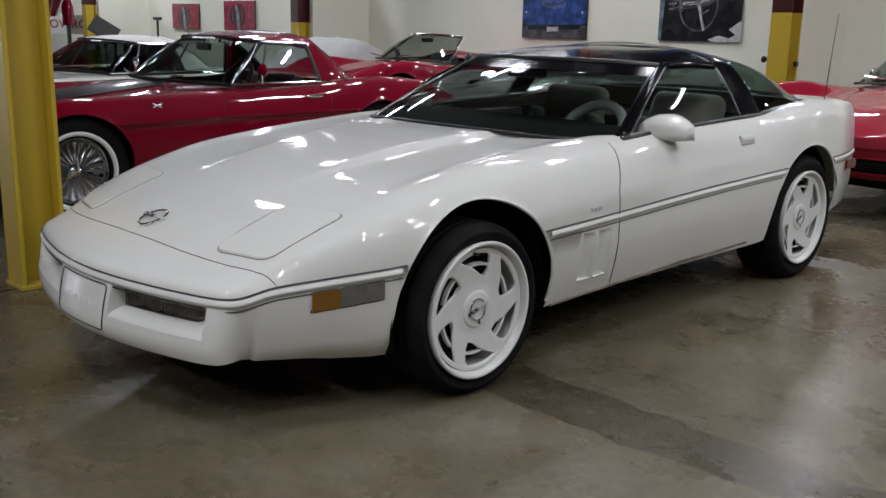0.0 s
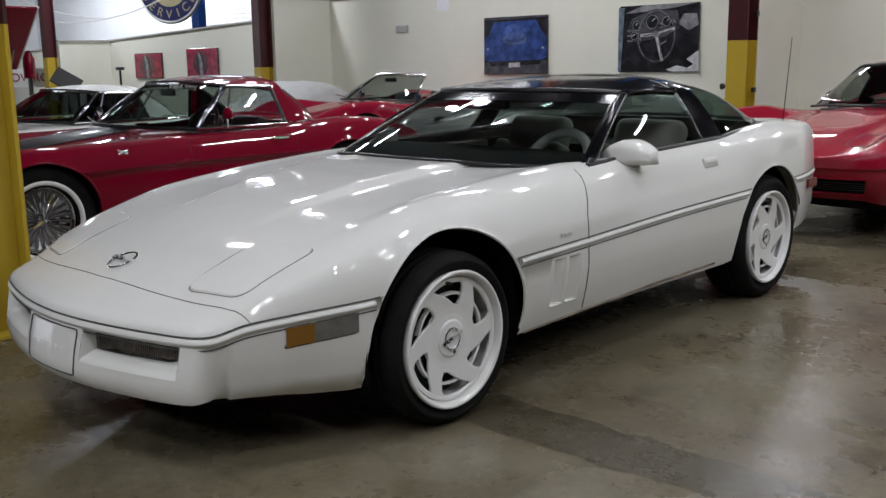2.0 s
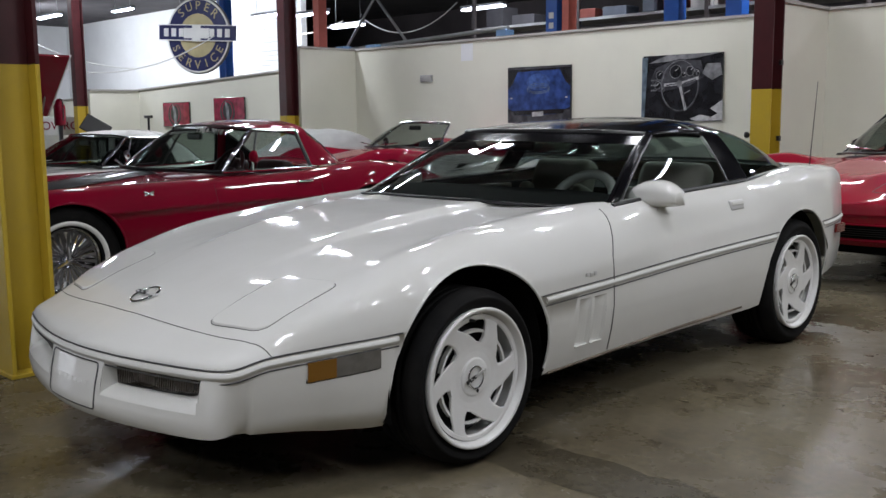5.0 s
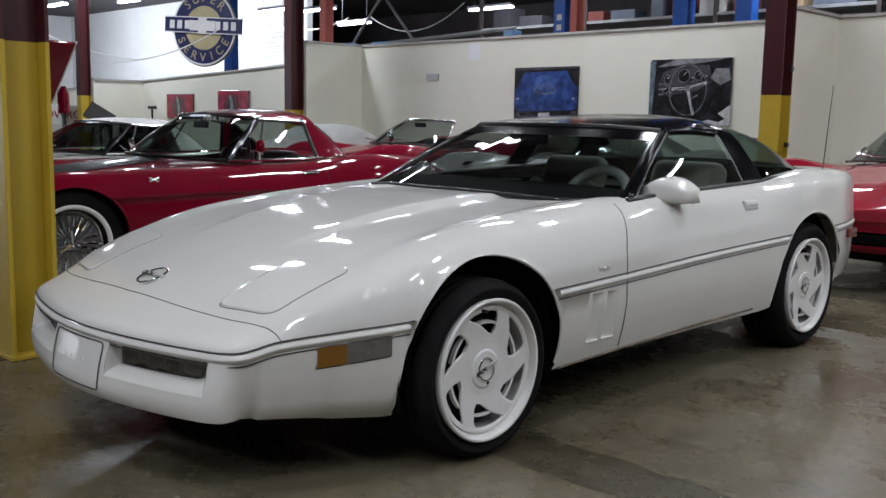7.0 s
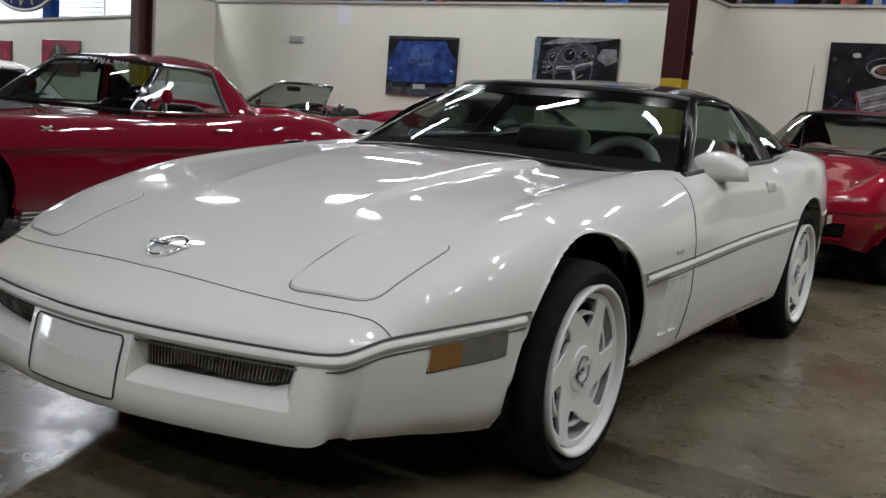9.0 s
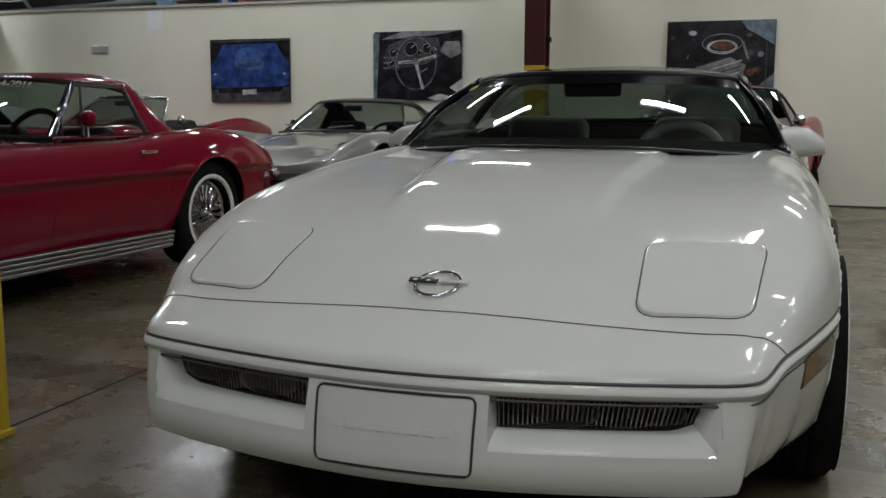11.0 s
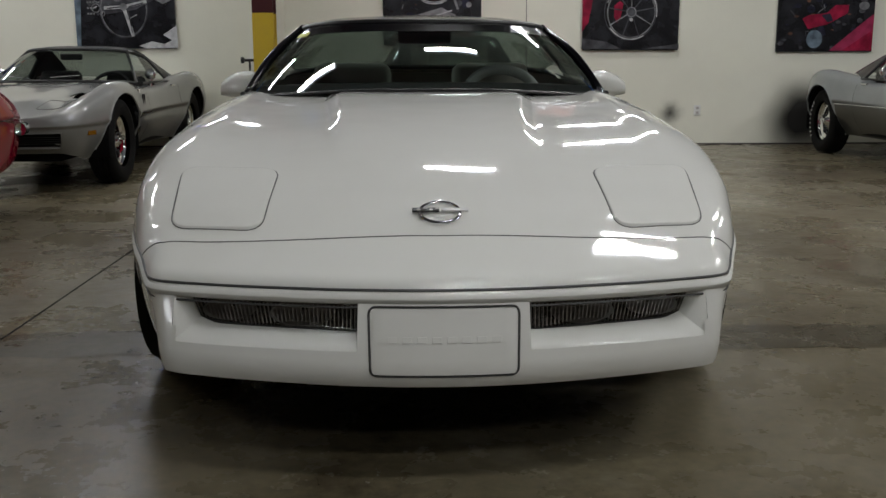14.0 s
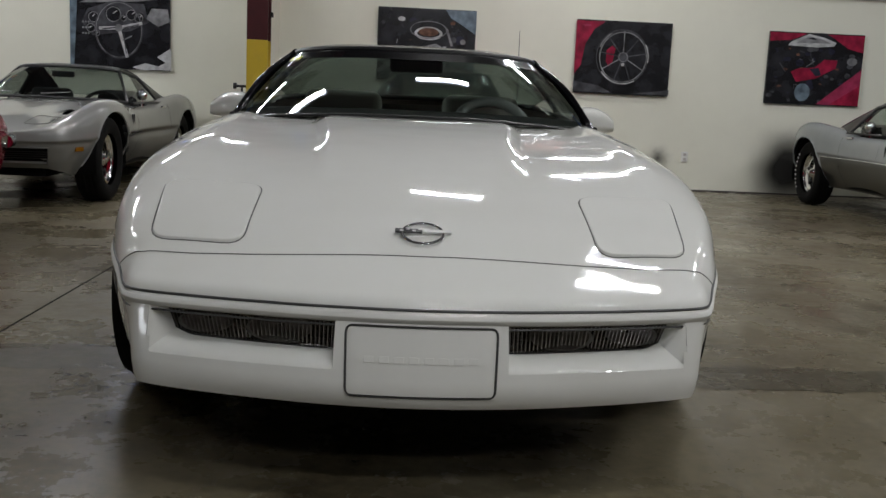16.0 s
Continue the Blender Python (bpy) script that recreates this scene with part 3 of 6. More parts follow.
def c4_upper(y):
    zs, zc, zv, z0 = [float(smooth_at(k, y)) for k in (C4_STRIP, C4_CREST, C4_VALE, C4_MID)]
    r = float(np.clip((y - 2.9) / 0.4, 0, 1))
    k = float(np.clip((y + 0.5) / 0.5, 0, 1))
    k = k * k * (3 - 2 * k)
    rf = float(np.interp(y, [-0.4, 0.0, 0.4], [0.335, 0.348, 0.395]))
    mid = [(f, zv + (c * (1 - k) + q * k) * (z0 - zv)) for f, c, q in ((rf + 0.12, 0.54, 0.04), (rf + 0.028, 0.69, 0.2), (rf, 0.735, 0.56), (rf - 0.026, 0.77, 0.92), (rf - 0.06, 0.83, 1.0), (0.15, 0.96, 1.0))]
    c = float(np.clip((y + 0.45) / 0.5, 0, 1) * np.clip((1.2 - y) / 0.3, 0, 1))
    d = float(np.clip((y - 0.9) / 0.3, 0, 1) * np.clip((2.3 - y) / 0.3, 0, 1))
    return [(1.0, zs), (0.994 - 0.012 * d, zs + 0.3 * (zc - zs)), (0.975 + 0.01 * r - 0.026 * c - 0.03 * d, zs + 0.66 * (zc - zs)), (0.94 + 0.03 * r - 0.054 * c - 0.036 * d, zs + 0.88 * (zc - zs)), (0.855 + 0.07 * r - 0.074 * c, zc), (0.72 - 0.035 * c, zv)] + mid + [(0.0, z0)]


def c4_lower(y, front):
    f = front
    k = 0.03 * float(np.clip((-0.4 - y) / 0.2, 0, 1)) * (1 - f) + 0.02 * (4 * f * (1 - f)) ** 1.5 * (y < -0.8)
    return [(0.20, 0.075 + 1.6 * k), (0.236, 0.05 - 0.04 * f + 1.3 * k), (0.262, 0.04 - 0.066 * f + k), (0.3, 0.03 - 0.061 * f + 0.8 * k), (0.36, 0.015 - 0.037 * f + 0.4 * k), (0.44, 0.002 - 0.004 * f), (0.62, 0.0)]


def c4_low_z(y):
    zs = float(smooth_at(C4_STRIP, y))
    b = float(np.interp(y, [-1.0, -0.9, -0.8, -0.66, -0.56, -0.4], [0.253, 0.26, 0.251, 0.236, 0.214, 0.2])) if y < -0.3 else float(np.interp(y, [-0.3, 0.3, 2.0, 2.6, 3.4], [0.22, 0.235, 0.245, 0.30, 0.36]))
    zz = [b, b + 0.018] + [float(k) for k in np.linspace(b + 0.05, 0.335, 4)] + [0.345, 0.37, 0.395, 0.42, 0.44]
    if VENT_Y[0] - 0.02 < y < VENT_Y[3] + 0.02:
        zz = [b, b + 0.018, 0.285, VENT_Z[0], 0.35, 0.385, 0.42, 0.455, 0.48, VENT_Z[1], 0.52]
    return sorted(zz)[:11] + [zs]


ARCH_F, ARCH_R = (0.014, 0.314, 0.378), (2.443, 0.335, 0.372)
FOG_IN, FOG_OUT = 0.185, 0.6
VENT_Y, VENT_Z = (0.55, 0.63, 0.648, 0.73), (0.315, 0.503)


class CoupeShell(Shell):
    """The coupe's skin, whose nose panel is a plane that rolls over tightly at its front edge."""

    def section(self, x, y, n=84):
        s = super().section(x, y, n)
        w = float(np.clip((-0.63 - y) / 0.18, 0, 1))
        if w > 0:
            k = int(np.argmax(self.pc[:, 1] > -0.3))
            e = np.interp(s[:, 0], self.pc[:k, 0], self.pc[:k, 1])
            d = np.maximum(0.0, y - e)
            dn = d * np.abs(np.interp(s[:, 0], self.pc[:k, 0], self.nrm[:k, 1]))
            zs = float(smooth_at(self.strip, y))
            z = 0.48 + 0.45 * d - 0.13 * d * d - (0.48 - zs) * np.exp(-dn / 0.006)
            w = w * w * (3 - 2 * w)
            s[:, 2] = s[:, 2] * (1 - w) + z * w
        return s


c4 = CoupeShell(C4_PLAN, 300, C4_STRIP, c4_lower, c4_upper, snap=(FOG_IN, FOG_OUT), extra=VENT_Y)


def c4_cut(c):
    x, y, z = c
    if 0.95 < y < 2.65 and z > 0.8 and x < 0.72:
        return True
    if x > 0.7 and VENT_Z[0] < z < VENT_Z[1] and (VENT_Y[0] < y < VENT_Y[1] or VENT_Y[2] < y < VENT_Y[3]):
        return True
    return FOG_IN < x < FOG_OUT and 0.335 < z < 0.44 and y < -0.7


body = c4.build("body", WHITEPAINT, C4, [ARCH_F, ARCH_R], c4_low_z, c4_cut, "glossy white fibreglass body shell", nv=84)
for s in (-1, 1):
    arch_lip(c4, *ARCH_F, s, WHITEPAINT, C4, -8, 194, 0.0055)
    arch_lip(c4, *ARCH_R, s, WHITEPAINT, C4, -5, 188, 0.0055)
    for a in (ARCH_F, ARCH_R):
        arch_liner(a[0], a[1], a[2] + 0.004, s * 0.56, s * 0.82, C4)
under = merge([box_bm((1.1, 4.0, 0.16), (0, 1.2, 0.3)), box_bm((1.5, 1.6, 0.12), (0, 1.2, 0.27)), box_bm((1.2, 0.3, 0.14), (0, -0.62, 0.29))])
part("underbody", under, MATTEBLACK, C4)


def strip_runs(shell, arches, z_off, out, step=1):
    """Runs of points along the belt strip, broken at the wheel arches."""
    runs, cur = [], []
    for i in range(0, len(shell.pc), step):
        (x, y), nr = shell.pc[i], shell.nrm[i]
        z = float(smooth_at(shell.strip, y)) + z_off
        if any(math.hypot(y - a[0], z - a[1]) < a[2] + 0.004 for a in arches):
            if len(cur) > 2:
                runs.append(cur)
            cur = []
        else:
            cur.append((x + out * nr[0], y + out * nr[1], z))
    if len(cur) > 2:
        runs.append(cur)
    return runs


for off, rad, mt, nm, fl, out in ((-0.014, 0.0085, STRIPWHITE, "rub_strip", 1.5, -0.002), (0.005, 0.0032, STRIPGREY, "strip_line", 1.0, -0.0012), (-0.034, 0.0026, STRIPGREY, "strip_line", 1.0, -0.001)):
    for run in strip_runs(c4, (ARCH_F, ARCH_R), off, out):
        if run[0][0] < 0.02:
            part(nm, tube([(-x, y, z) for x, y, z in reversed(run)][:-1] + run, rad, 8, flat=fl), mt, C4, smooth=True)
        else:
            for s in (-1, 1):
                part(nm, tube([(s * x, y, z) for x, y, z in run], rad, 8, flat=fl), mt, C4, smooth=True)

# panel gaps on the hood, headlamp covers and doors
for s in (-1, 1):
    seam(c4, [(0, -0.84), (s * 0.3, -0.828), (s * 0.52, -0.8), (s * 0.655, -0.765)], C4, radius=0.0018)
    edge = []
    for t in np.linspace(0, 1, 14):
        y = -0.765 + 0.03 * t
        x = 0.655 + (c4.half_width(y) - 0.003 - 0.655) * t
        edge.append((s * x, y, c4.top(x, y) + 0.0008))
    for z in np.linspace(edge[-1][2] - 0.004, float(smooth_at(C4_STRIP, -0.735)) + 0.006, 4):
        edge.append((s * (c4.side(-0.735, z) + 0.0006), -0.735, z))
    part("panel_gap_line", tube(edge, 0.0016, 6), SEAMDARK, C4)


def rounded_loop(pts, r=0.03, n=6):
    out = []
    m = len(pts)
    for i in range(m):
        p, a, b = [np.array(pts[k % m], float) for k in (i, i - 1, i + 1)]
        da, db = (a - p) / np.linalg.norm(a - p), (b - p) / np.linalg.norm(b - p)
        for t in np.linspace(0, 1, n):
            q0, q1 = p + da * r * (1 - t), p + db * r * t
            out.append(q0 * (1 - t) + q1 * t)
    return out


def densify(loop, step=0.03):
    out = []
    for i in range(len(loop)):
        a, b = np.array(loop[i]), np.array(loop[(i + 1) % len(loop)])
        k = max(1, int(np.linalg.norm(b - a) / step))
        out += [a + (b - a) * j / k for j in range(k)]
    return out


for s in (-1, 1):
    loop = densify(rounded_loop([(s * 0.412, -0.475), (s * 0.676, -0.432), (s * 0.648, -0.724), (s * 0.422, -0.778)], 0.05))
    def cover_z(x, y):
        return c4.top(x, y) + 0.0015 + 0.0062 * ((y + 0.6) / 0.165) ** 2
    hub = np.mean(loop, axis=0)
    rings = [[hub + (np.array(p) - hub) * r for p in loop] for r in (0.2, 0.4, 0.6, 0.8, 0.95, 0.975, 0.985)]
    cv = [(x, y, cover_z(x, y) - (0.0012 if k == 6 else 0.0)) for k, ring in enumerate(rings) for x, y in ring] + [(x, y, c4.top(x, y) - 0.003) for x, y in rings[-1]] + [(*hub, cover_z(*hub))]
    m = len(loop)
    cf = [(k * m + i, k * m + (i + 1) % m, (k + 1) * m + (i + 1) % m, (k + 1) * m + i)[::-s] for k in range(7) for i in range(m)] + [(8 * m, i, (i + 1) % m)[::s] for i in range(m)]
    part("headlamp_cover", (cv, cf), WHITEPAINT, C4, smooth=True)
    part("headlamp_cover_gap", tube([(x, y, c4.top(x, y) + 0.0001) for x, y in loop], 0.0017, 6, closed=True), SEAMDARK, C4)
    # door gaps
    for y0, top in ((0.777, 0.815),):
        line = []
        for z in np.linspace(0.26, top, 24):
            zs = float(smooth_at(C4_STRIP, y0))
            i = int(np.argmin(np.abs(c4.pc[:, 1] - y0) + (c4.pc[:, 0] < 0.5)))
            x = c4.side(y0, z) if z > zs else c4.low_row(i, z)[0]
            yy = y0 - 0.05 * (z - 0.55) + 0.5 * max(0.0, z - 0.64)
            x = c4.side(yy, z) if z > zs else x
            line.append((s * (x + 0.0005), yy, z))
        part("door_gap_line", tube(line, 0.0026 if y0 < 1 else 0.0012, 6), SEAMDARK, C4)
    # door handle
    hx = c4.side(1.845, 0.765)
    h = part("door_handle", box_bm((0.02, 0.13, 0.05), (0, 0, 0), 0.008), HANDLE, C4, "bright recessed door handle", m=pose(s * (hx - 0.004), 1.845, 0.765, 0, s * -14, 0))
    part("handle_flap", box_bm((0.012, 0.11, 0.02), (s * 0.007, 0, 0.008), 0.004), WHITEPAINT, h)
    # side vents behind the front wheel
    for ya, yb in (VENT_Y[:2], VENT_Y[2:]):
        rows = []
        for u in np.linspace(0, 1, 7):
            y = ya + (yb - ya) * u
            i = int(np.argmin(np.abs(c4.pc[:, 1] - y) + (c4.pc[:, 0] < 0.5)))
            deep = 0.026 * (1 - u) ** 0.7
            rows.append([tuple((c4.low_row(i, z)[0] - deep * math.sin(math.pi * min(1, max(0, v))) ** 0.25) * np.array([s, 0, 0]) + np.array([0, y, z])) for v, z in ((v, VENT_Z[0] + (VENT_Z[1] - VENT_Z[0]) * v) for v in (0, 0.01, 0.05, 0.25, 0.5, 0.75, 0.95, 0.99, 1))])
        i = int(np.argmin(np.abs(c4.pc[:, 1] - ya) + (c4.pc[:, 0] < 0.5)))
        rows.insert(0, [(s * c4.low_row(i, r[2])[0], ya, r[2]) for r in rows[0]])
        vent_pocket = part("side_vent", sheet(rows), WHITEPAINT, C4, "recessed vent slot behind the front wheel")
        part("vent_lip", tube([(s * (abs(rows[0][0][0]) + 0.001), ya + 0.004, VENT_Z[0] - 0.003), (s * (abs(rows[-1][0][0]) + 0.001), yb - 0.004, VENT_Z[0] - 0.001)], 0.0035, 6), WHITEPAINT, vent_pocket)
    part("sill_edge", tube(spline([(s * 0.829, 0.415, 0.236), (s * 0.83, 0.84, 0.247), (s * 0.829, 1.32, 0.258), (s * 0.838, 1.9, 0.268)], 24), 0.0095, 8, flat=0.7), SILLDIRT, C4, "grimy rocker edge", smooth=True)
    # side marker lamps
    pts = [(-0.64, 0.432), (-0.55, 0.437), (-0.395, 0.447)]
    for (ya, _), (yb, _), mt, nm in ((pts[0], pts[1], AMBER, "amber_marker"), (pts[1], pts[2], GREYLENS, "cornering_lamp")):
        g = []
        for y in np.linspace(ya + 0.002, yb - 0.002, 8):
            i = int(np.argmin(np.abs(c4.pc[:, 1] - y) + (c4.pc[:, 0] < 0.5)))
            zc = 0.432 + (y + 0.64) * 0.06
            g.append([tuple(c4.low_row(i, z) * np.array([s, 1, 1]) + np.array([s * o, 0, 0])) for z, o in ((zc - 0.033, -0.004), (zc - 0.031, 0.004), (zc + 0.029, 0.004), (zc + 0.031, -0.004))])
        part(nm, sheet(g), mt, C4)
        out = [np.array(k) + np.array([s * 0.003, 0, 0]) for k in [r[0] for r in g] + [r[3] for r in reversed(g)]]
        part("lamp_frame", tube(out, 0.0028, 6, closed=True), BLACKTRIM, C4)
    # rear marker
    part("rear_marker", box_bm((0.012, 0.12, 0.05), (s * 0.862, 2.98, 0.56), 0.004, m=None), REDLENS, C4)
    # badge on the fender
    bx = c4.side(0.622, 0.6)
    part("fender_badge", merge([tube_bm for tube_bm in (box_bm((0.006, 0.02, 0.016), (s * (bx + 0.001), 0.622 + d, 0.59 + 0.12 * abs(d)), 0.003) for d in (-0.026, 0, 0.026))]), HANDLE, C4)

# front fascia: number panel, fog lamps and their recesses
pl = densify(rounded_loop([(-0.16, 0.282), (0.16, 0.282), (0.163, 0.43), (-0.163, 0.43)], 0.018), 0.02)


def bend(c, d):
    """Points from the rim c of a recess to its floor d, rolling over softly at the rim."""
    m = c + (d - c) * np.array([0.55, 0.08, 0.55])
    return [c * (1 - t) ** 2 + 2 * m * t * (1 - t) + d * t * t for t in np.linspace(0, 1, 8)]


def fascia_y(x, z):
    i = int(np.argmin(np.abs(c4.pc[:60, 0] - abs(x))))
    return c4.low_row(i, z)[1]


part("number_panel_gap", tube([(x, fascia_y(x, z) - 0.001, z) for x, z in pl], 0.0026, 6, closed=True, up=(0, 1, 0)), STRIPGREY, C4)
g = [[(x, fascia_y(x, z) - 0.004 + 0.3 * max(0, abs(x) - 0.148), z) for z in np.linspace(0.286, 0.426, 10)] for x in np.linspace(-0.157, 0.157, 24)]
panel = part("number_panel", sheet(g), WHITEPAINT, C4, "white blank number plate filler panel", smooth=True)
for k in range(8):
    lx = -0.112 + 0.032 * k
    lean = math.degrees(math.atan((fascia_y(lx, 0.368) - fascia_y(lx, 0.356)) / 0.012))
    part("raised_letter_bar", box_bm((0.021, 0.0016, 0.014), (0, 0, 0), 0.0005), WHITEPAINT, panel, m=pose(lx, fascia_y(lx, 0.362) - 0.0044, 0.362, -lean))
for s in (-1, 1):
    xs = np.linspace(FOG_IN, FOG_OUT, 25)
    st = [int(np.argmin(np.abs(c4.pc[:110, 0] - x))) for x in xs]
    top = [c4.low_row(i, 0.44) for i in st]
    bot = [c4.low_row(i, 0.335) for i in st]
    itop, ibot = [], []
    for k in range(25):
        u = k / 24
        xt, xb = FOG_IN + 0.004 + (0.567 - FOG_IN - 0.004) * u, FOG_IN + 0.006 + (0.548 - FOG_IN - 0.006) * u
        y = float(np.interp(xt, [p[0] for p in top], [p[1] for p in top])) + 0.045
        itop.append(np.array([xt, y, 0.433]))
        ibot.append(np.array([xb, y, 0.364 + 0.004 * u + 0.012 * max(0, u - 0.9) * 10]))
    e0, e1 = np.linspace(bot[0], top[0], 5), np.linspace(bot[-1], top[-1], 5)
    i0, i1 = np.linspace(ibot[0], itop[0], 5), np.linspace(ibot[-1], itop[-1], 5)
    vv, ff = [], []
    for a, b in ((top, itop), (bot, ibot), (e0, i0), (e1, i1)):
        v1, f1 = sheet([[p * np.array([s, 1, 1]) for p in bend(c, d)] for c, d in zip(a, b)])
        ff += [tuple(k + len(vv) for k in q) for q in f1]
        vv += [tuple(k) for k in v1]
    part("fog_lamp_recess", (np.array(vv), ff), WHITEPAINT, C4, smooth=True)
    lens, back = [], []
    for k in range(81):
        t = k / 80 * 24
        i, f = min(int(t), 23), t - min(int(t), 23)
        a, b = itop[i] * (1 - f) + itop[i + 1] * f, ibot[i] * (1 - f) + ibot[i + 1] * f
        rib = 0.0024 * (k % 2)
        lens.append([(p + np.array([0, -0.004 - rib, 0])) * np.array([s, 1, 1]) for p in (a * (1 - w) + b * w for w in np.linspace(0.02, 0.98, 5))])
        back.append([(p + np.array([0, 0.04, 0])) * np.array([s, 1, 1]) for p in (a * (1 - w) + b * w for w in np.linspace(-0.1, 1.1, 3))])
    lamp = part("fog_lamp", sheet(back[::8]), FOGLENS, C4, "dark ribbed fog lamp")
    part("ribbed_lens", sheet(lens), LENS, lamp)
    # pale ribs, thickest near the reflectors, paint the bright streaks in the glass
    for k in range(1, 80, 2):
        u = k / 80
        bright = math.exp(-((u - 0.36) / 0.2) ** 2) + 0.6 * math.exp(-((u - 0.85) / 0.12) ** 2)
        part("lens_rib", tube([lens[k][0] + np.array([0, -0.001, 0]), lens[k][2] + np.array([0, -0.0015, 0]), lens[k][4] * (1 - 0.5 * bright) + lens[k][2] * 0.5 * bright + np.array([0, -0.001, 0])], 0.0012 + 0.0006 * bright, 4), FOGRIB, lamp)
    for u, r in ((0.34, 0.036), (0.8, 0.03)):
        k = int(u * 24)
        c = (itop[k] + ibot[k]) / 2
        part("reflector", lathe([(0.004, 0.03), (r * 0.5, 0.024), (r * 0.85, 0.01), (r, -0.006)], 24, "z"), FOGBULB, lamp, smooth=True, m=pose(s * c[0], c[1] + 0.006, c[2], -90) @ Matrix.Diagonal((2.0, 0.85, 1, 1)))
    part("lens_edge", tube([p * np.array([s, 1, 1]) + np.array([0, -0.004, 0]) for p in itop + ibot[::-1]], 0.0025, 6, closed=True, up=(0, 1, 0)), BLACKTRIM, lamp)

# emblem on the nose
def nose_emblem(x, y, z, sc, tilt, parent, turn=0.0):
    m = pose(x, y, z, tilt, 0, turn)
    ring = [(0.046 * sc * math.cos(a), 0.05 * sc * math.sin(a), 0) for a in np.linspace(0, 2 * math.pi, 40, endpoint=False)]
    e = part("emblem", tube(ring, 0.0042 * sc, 8, closed=True), CHROME, parent, "round chrome nose badge", smooth=True, m=m)
    part("emblem_bar", box_bm((0.062 * sc, 0.014 * sc, 0.005), (0.034 * sc, 0.006 * sc, 0.003), 0.0015), HANDLE, e)
    part("emblem_flag", box_bm((0.062 * sc, 0.017 * sc, 0.005), (-0.032 * sc, 0.006 * sc, 0.003), 0.0015), BLACKTRIM, e)
    for k in range(4):
        part("flag_square", box_bm((0.008 * sc, 0.006 * sc, 0.002), ((-0.048 + 0.014 * k) * sc, (0.01 if k % 2 else 0.002) * sc, 0.006)), HANDLE, e)
    return e


nose_emblem(0, -0.752, c4.top(0, -0.752) + 0.006, 1.05, 19, C4)

# glasshouse
WS0 = [(0, 0.57, 0.846), (0.25, 0.59, 0.844), (0.5, 0.68, 0.83), (0.66, 0.81, 0.816), (0.735, 0.97, 0.816)]
WS1 = [(0, 1.2, 1.118), (0.2, 1.215, 1.118), (0.38, 1.29, 1.115), (0.49, 1.39, 1.109), (0.552, 1.5, 1.1)]
HOOP0 = [(0, 1.88, 1.174), (0.2, 1.885, 1.17), (0.42, 1.91, 1.155), (0.565, 1.935, 1.1), (0.665, 1.925, 0.99), (0.748, 1.905, 0.87)]
HOOP1 = [(0, 2.08, 1.18), (0.2, 2.08, 1.175), (0.42, 2.1, 1.147), (0.56, 2.11, 1.095), (0.668, 2.1, 0.988), (0.756, 2.09, 0.874)]
HATCH = [(0, 2.86, 0.925), (0.25, 2.85, 0.922), (0.46, 2.8, 0.917), (0.58, 2.74, 0.912), (0.66, 2.66, 0.905), (0.71, 2.56, 0.895)]
part("windshield", patch(WS0, WS1, 40, 20, 0.012), WSGLASS, C4, "raked tinted windshield", smooth=True)
part("rear_hatch_glass", patch(HOOP1, HATCH, 40, 20, 0.05), DARKGLASS, C4, "dark tinted rear hatch glass", smooth=True)
wa, wb_ = spline(WS0, 40), spline(WS1, 40)


def ws_band(cols, ts):
    """A strip of the windshield's black border, 3 mm proud of the glass."""
    return sheet([[(wa[abs(k)] * (1 - t) + wb_[abs(k)] * t + np.array([0, -0.003, 0.012 * math.sin(math.pi * t) + 0.002])) * np.array([1 if k >= 0 else -1, 1, 1]) for t in ts] for k in cols])


part("windshield_top_border", ws_band(range(-39, 40), np.linspace(0.815, 1.0, 6)), ROOFBLACK, C4, smooth=True)
for s in (-1, 1):
    part("windshield_side_border", ws_band([s * k for k in (37, 38, 39)], np.linspace(0.0, 0.815, 14)), ROOFBLACK, C4, smooth=True)
ROOF0 = [(x, y - 0.01, z + 0.008) for x, y, z in WS1]
ROOF1 = [(0, 1.875, 1.176), (0.2, 1.88, 1.172), (0.36, 1.9, 1.166), (0.46, 1.915, 1.147), (0.56, 1.93, 1.105)]
part("roof_panel", patch(ROOF0, ROOF1, 40, 20, 0.007), ROOFBLACK, C4, "gloss black lift-off roof panel", smooth=True)
part("roof_hoop", patch([(x, y, z + 0.004) for x, y, z in HOOP0], [(x, y, z + 0.003) for x, y, z in HOOP1], 40, 6, 0.004), ROOFBLACK, C4, "black roof hoop behind the doors", smooth=True)


def both(arc, n=40):
    a = spline(arc, n)
    return [(-x, y, z) for x, y, z in a[::-1]] + [tuple(p) for p in a[1:]]


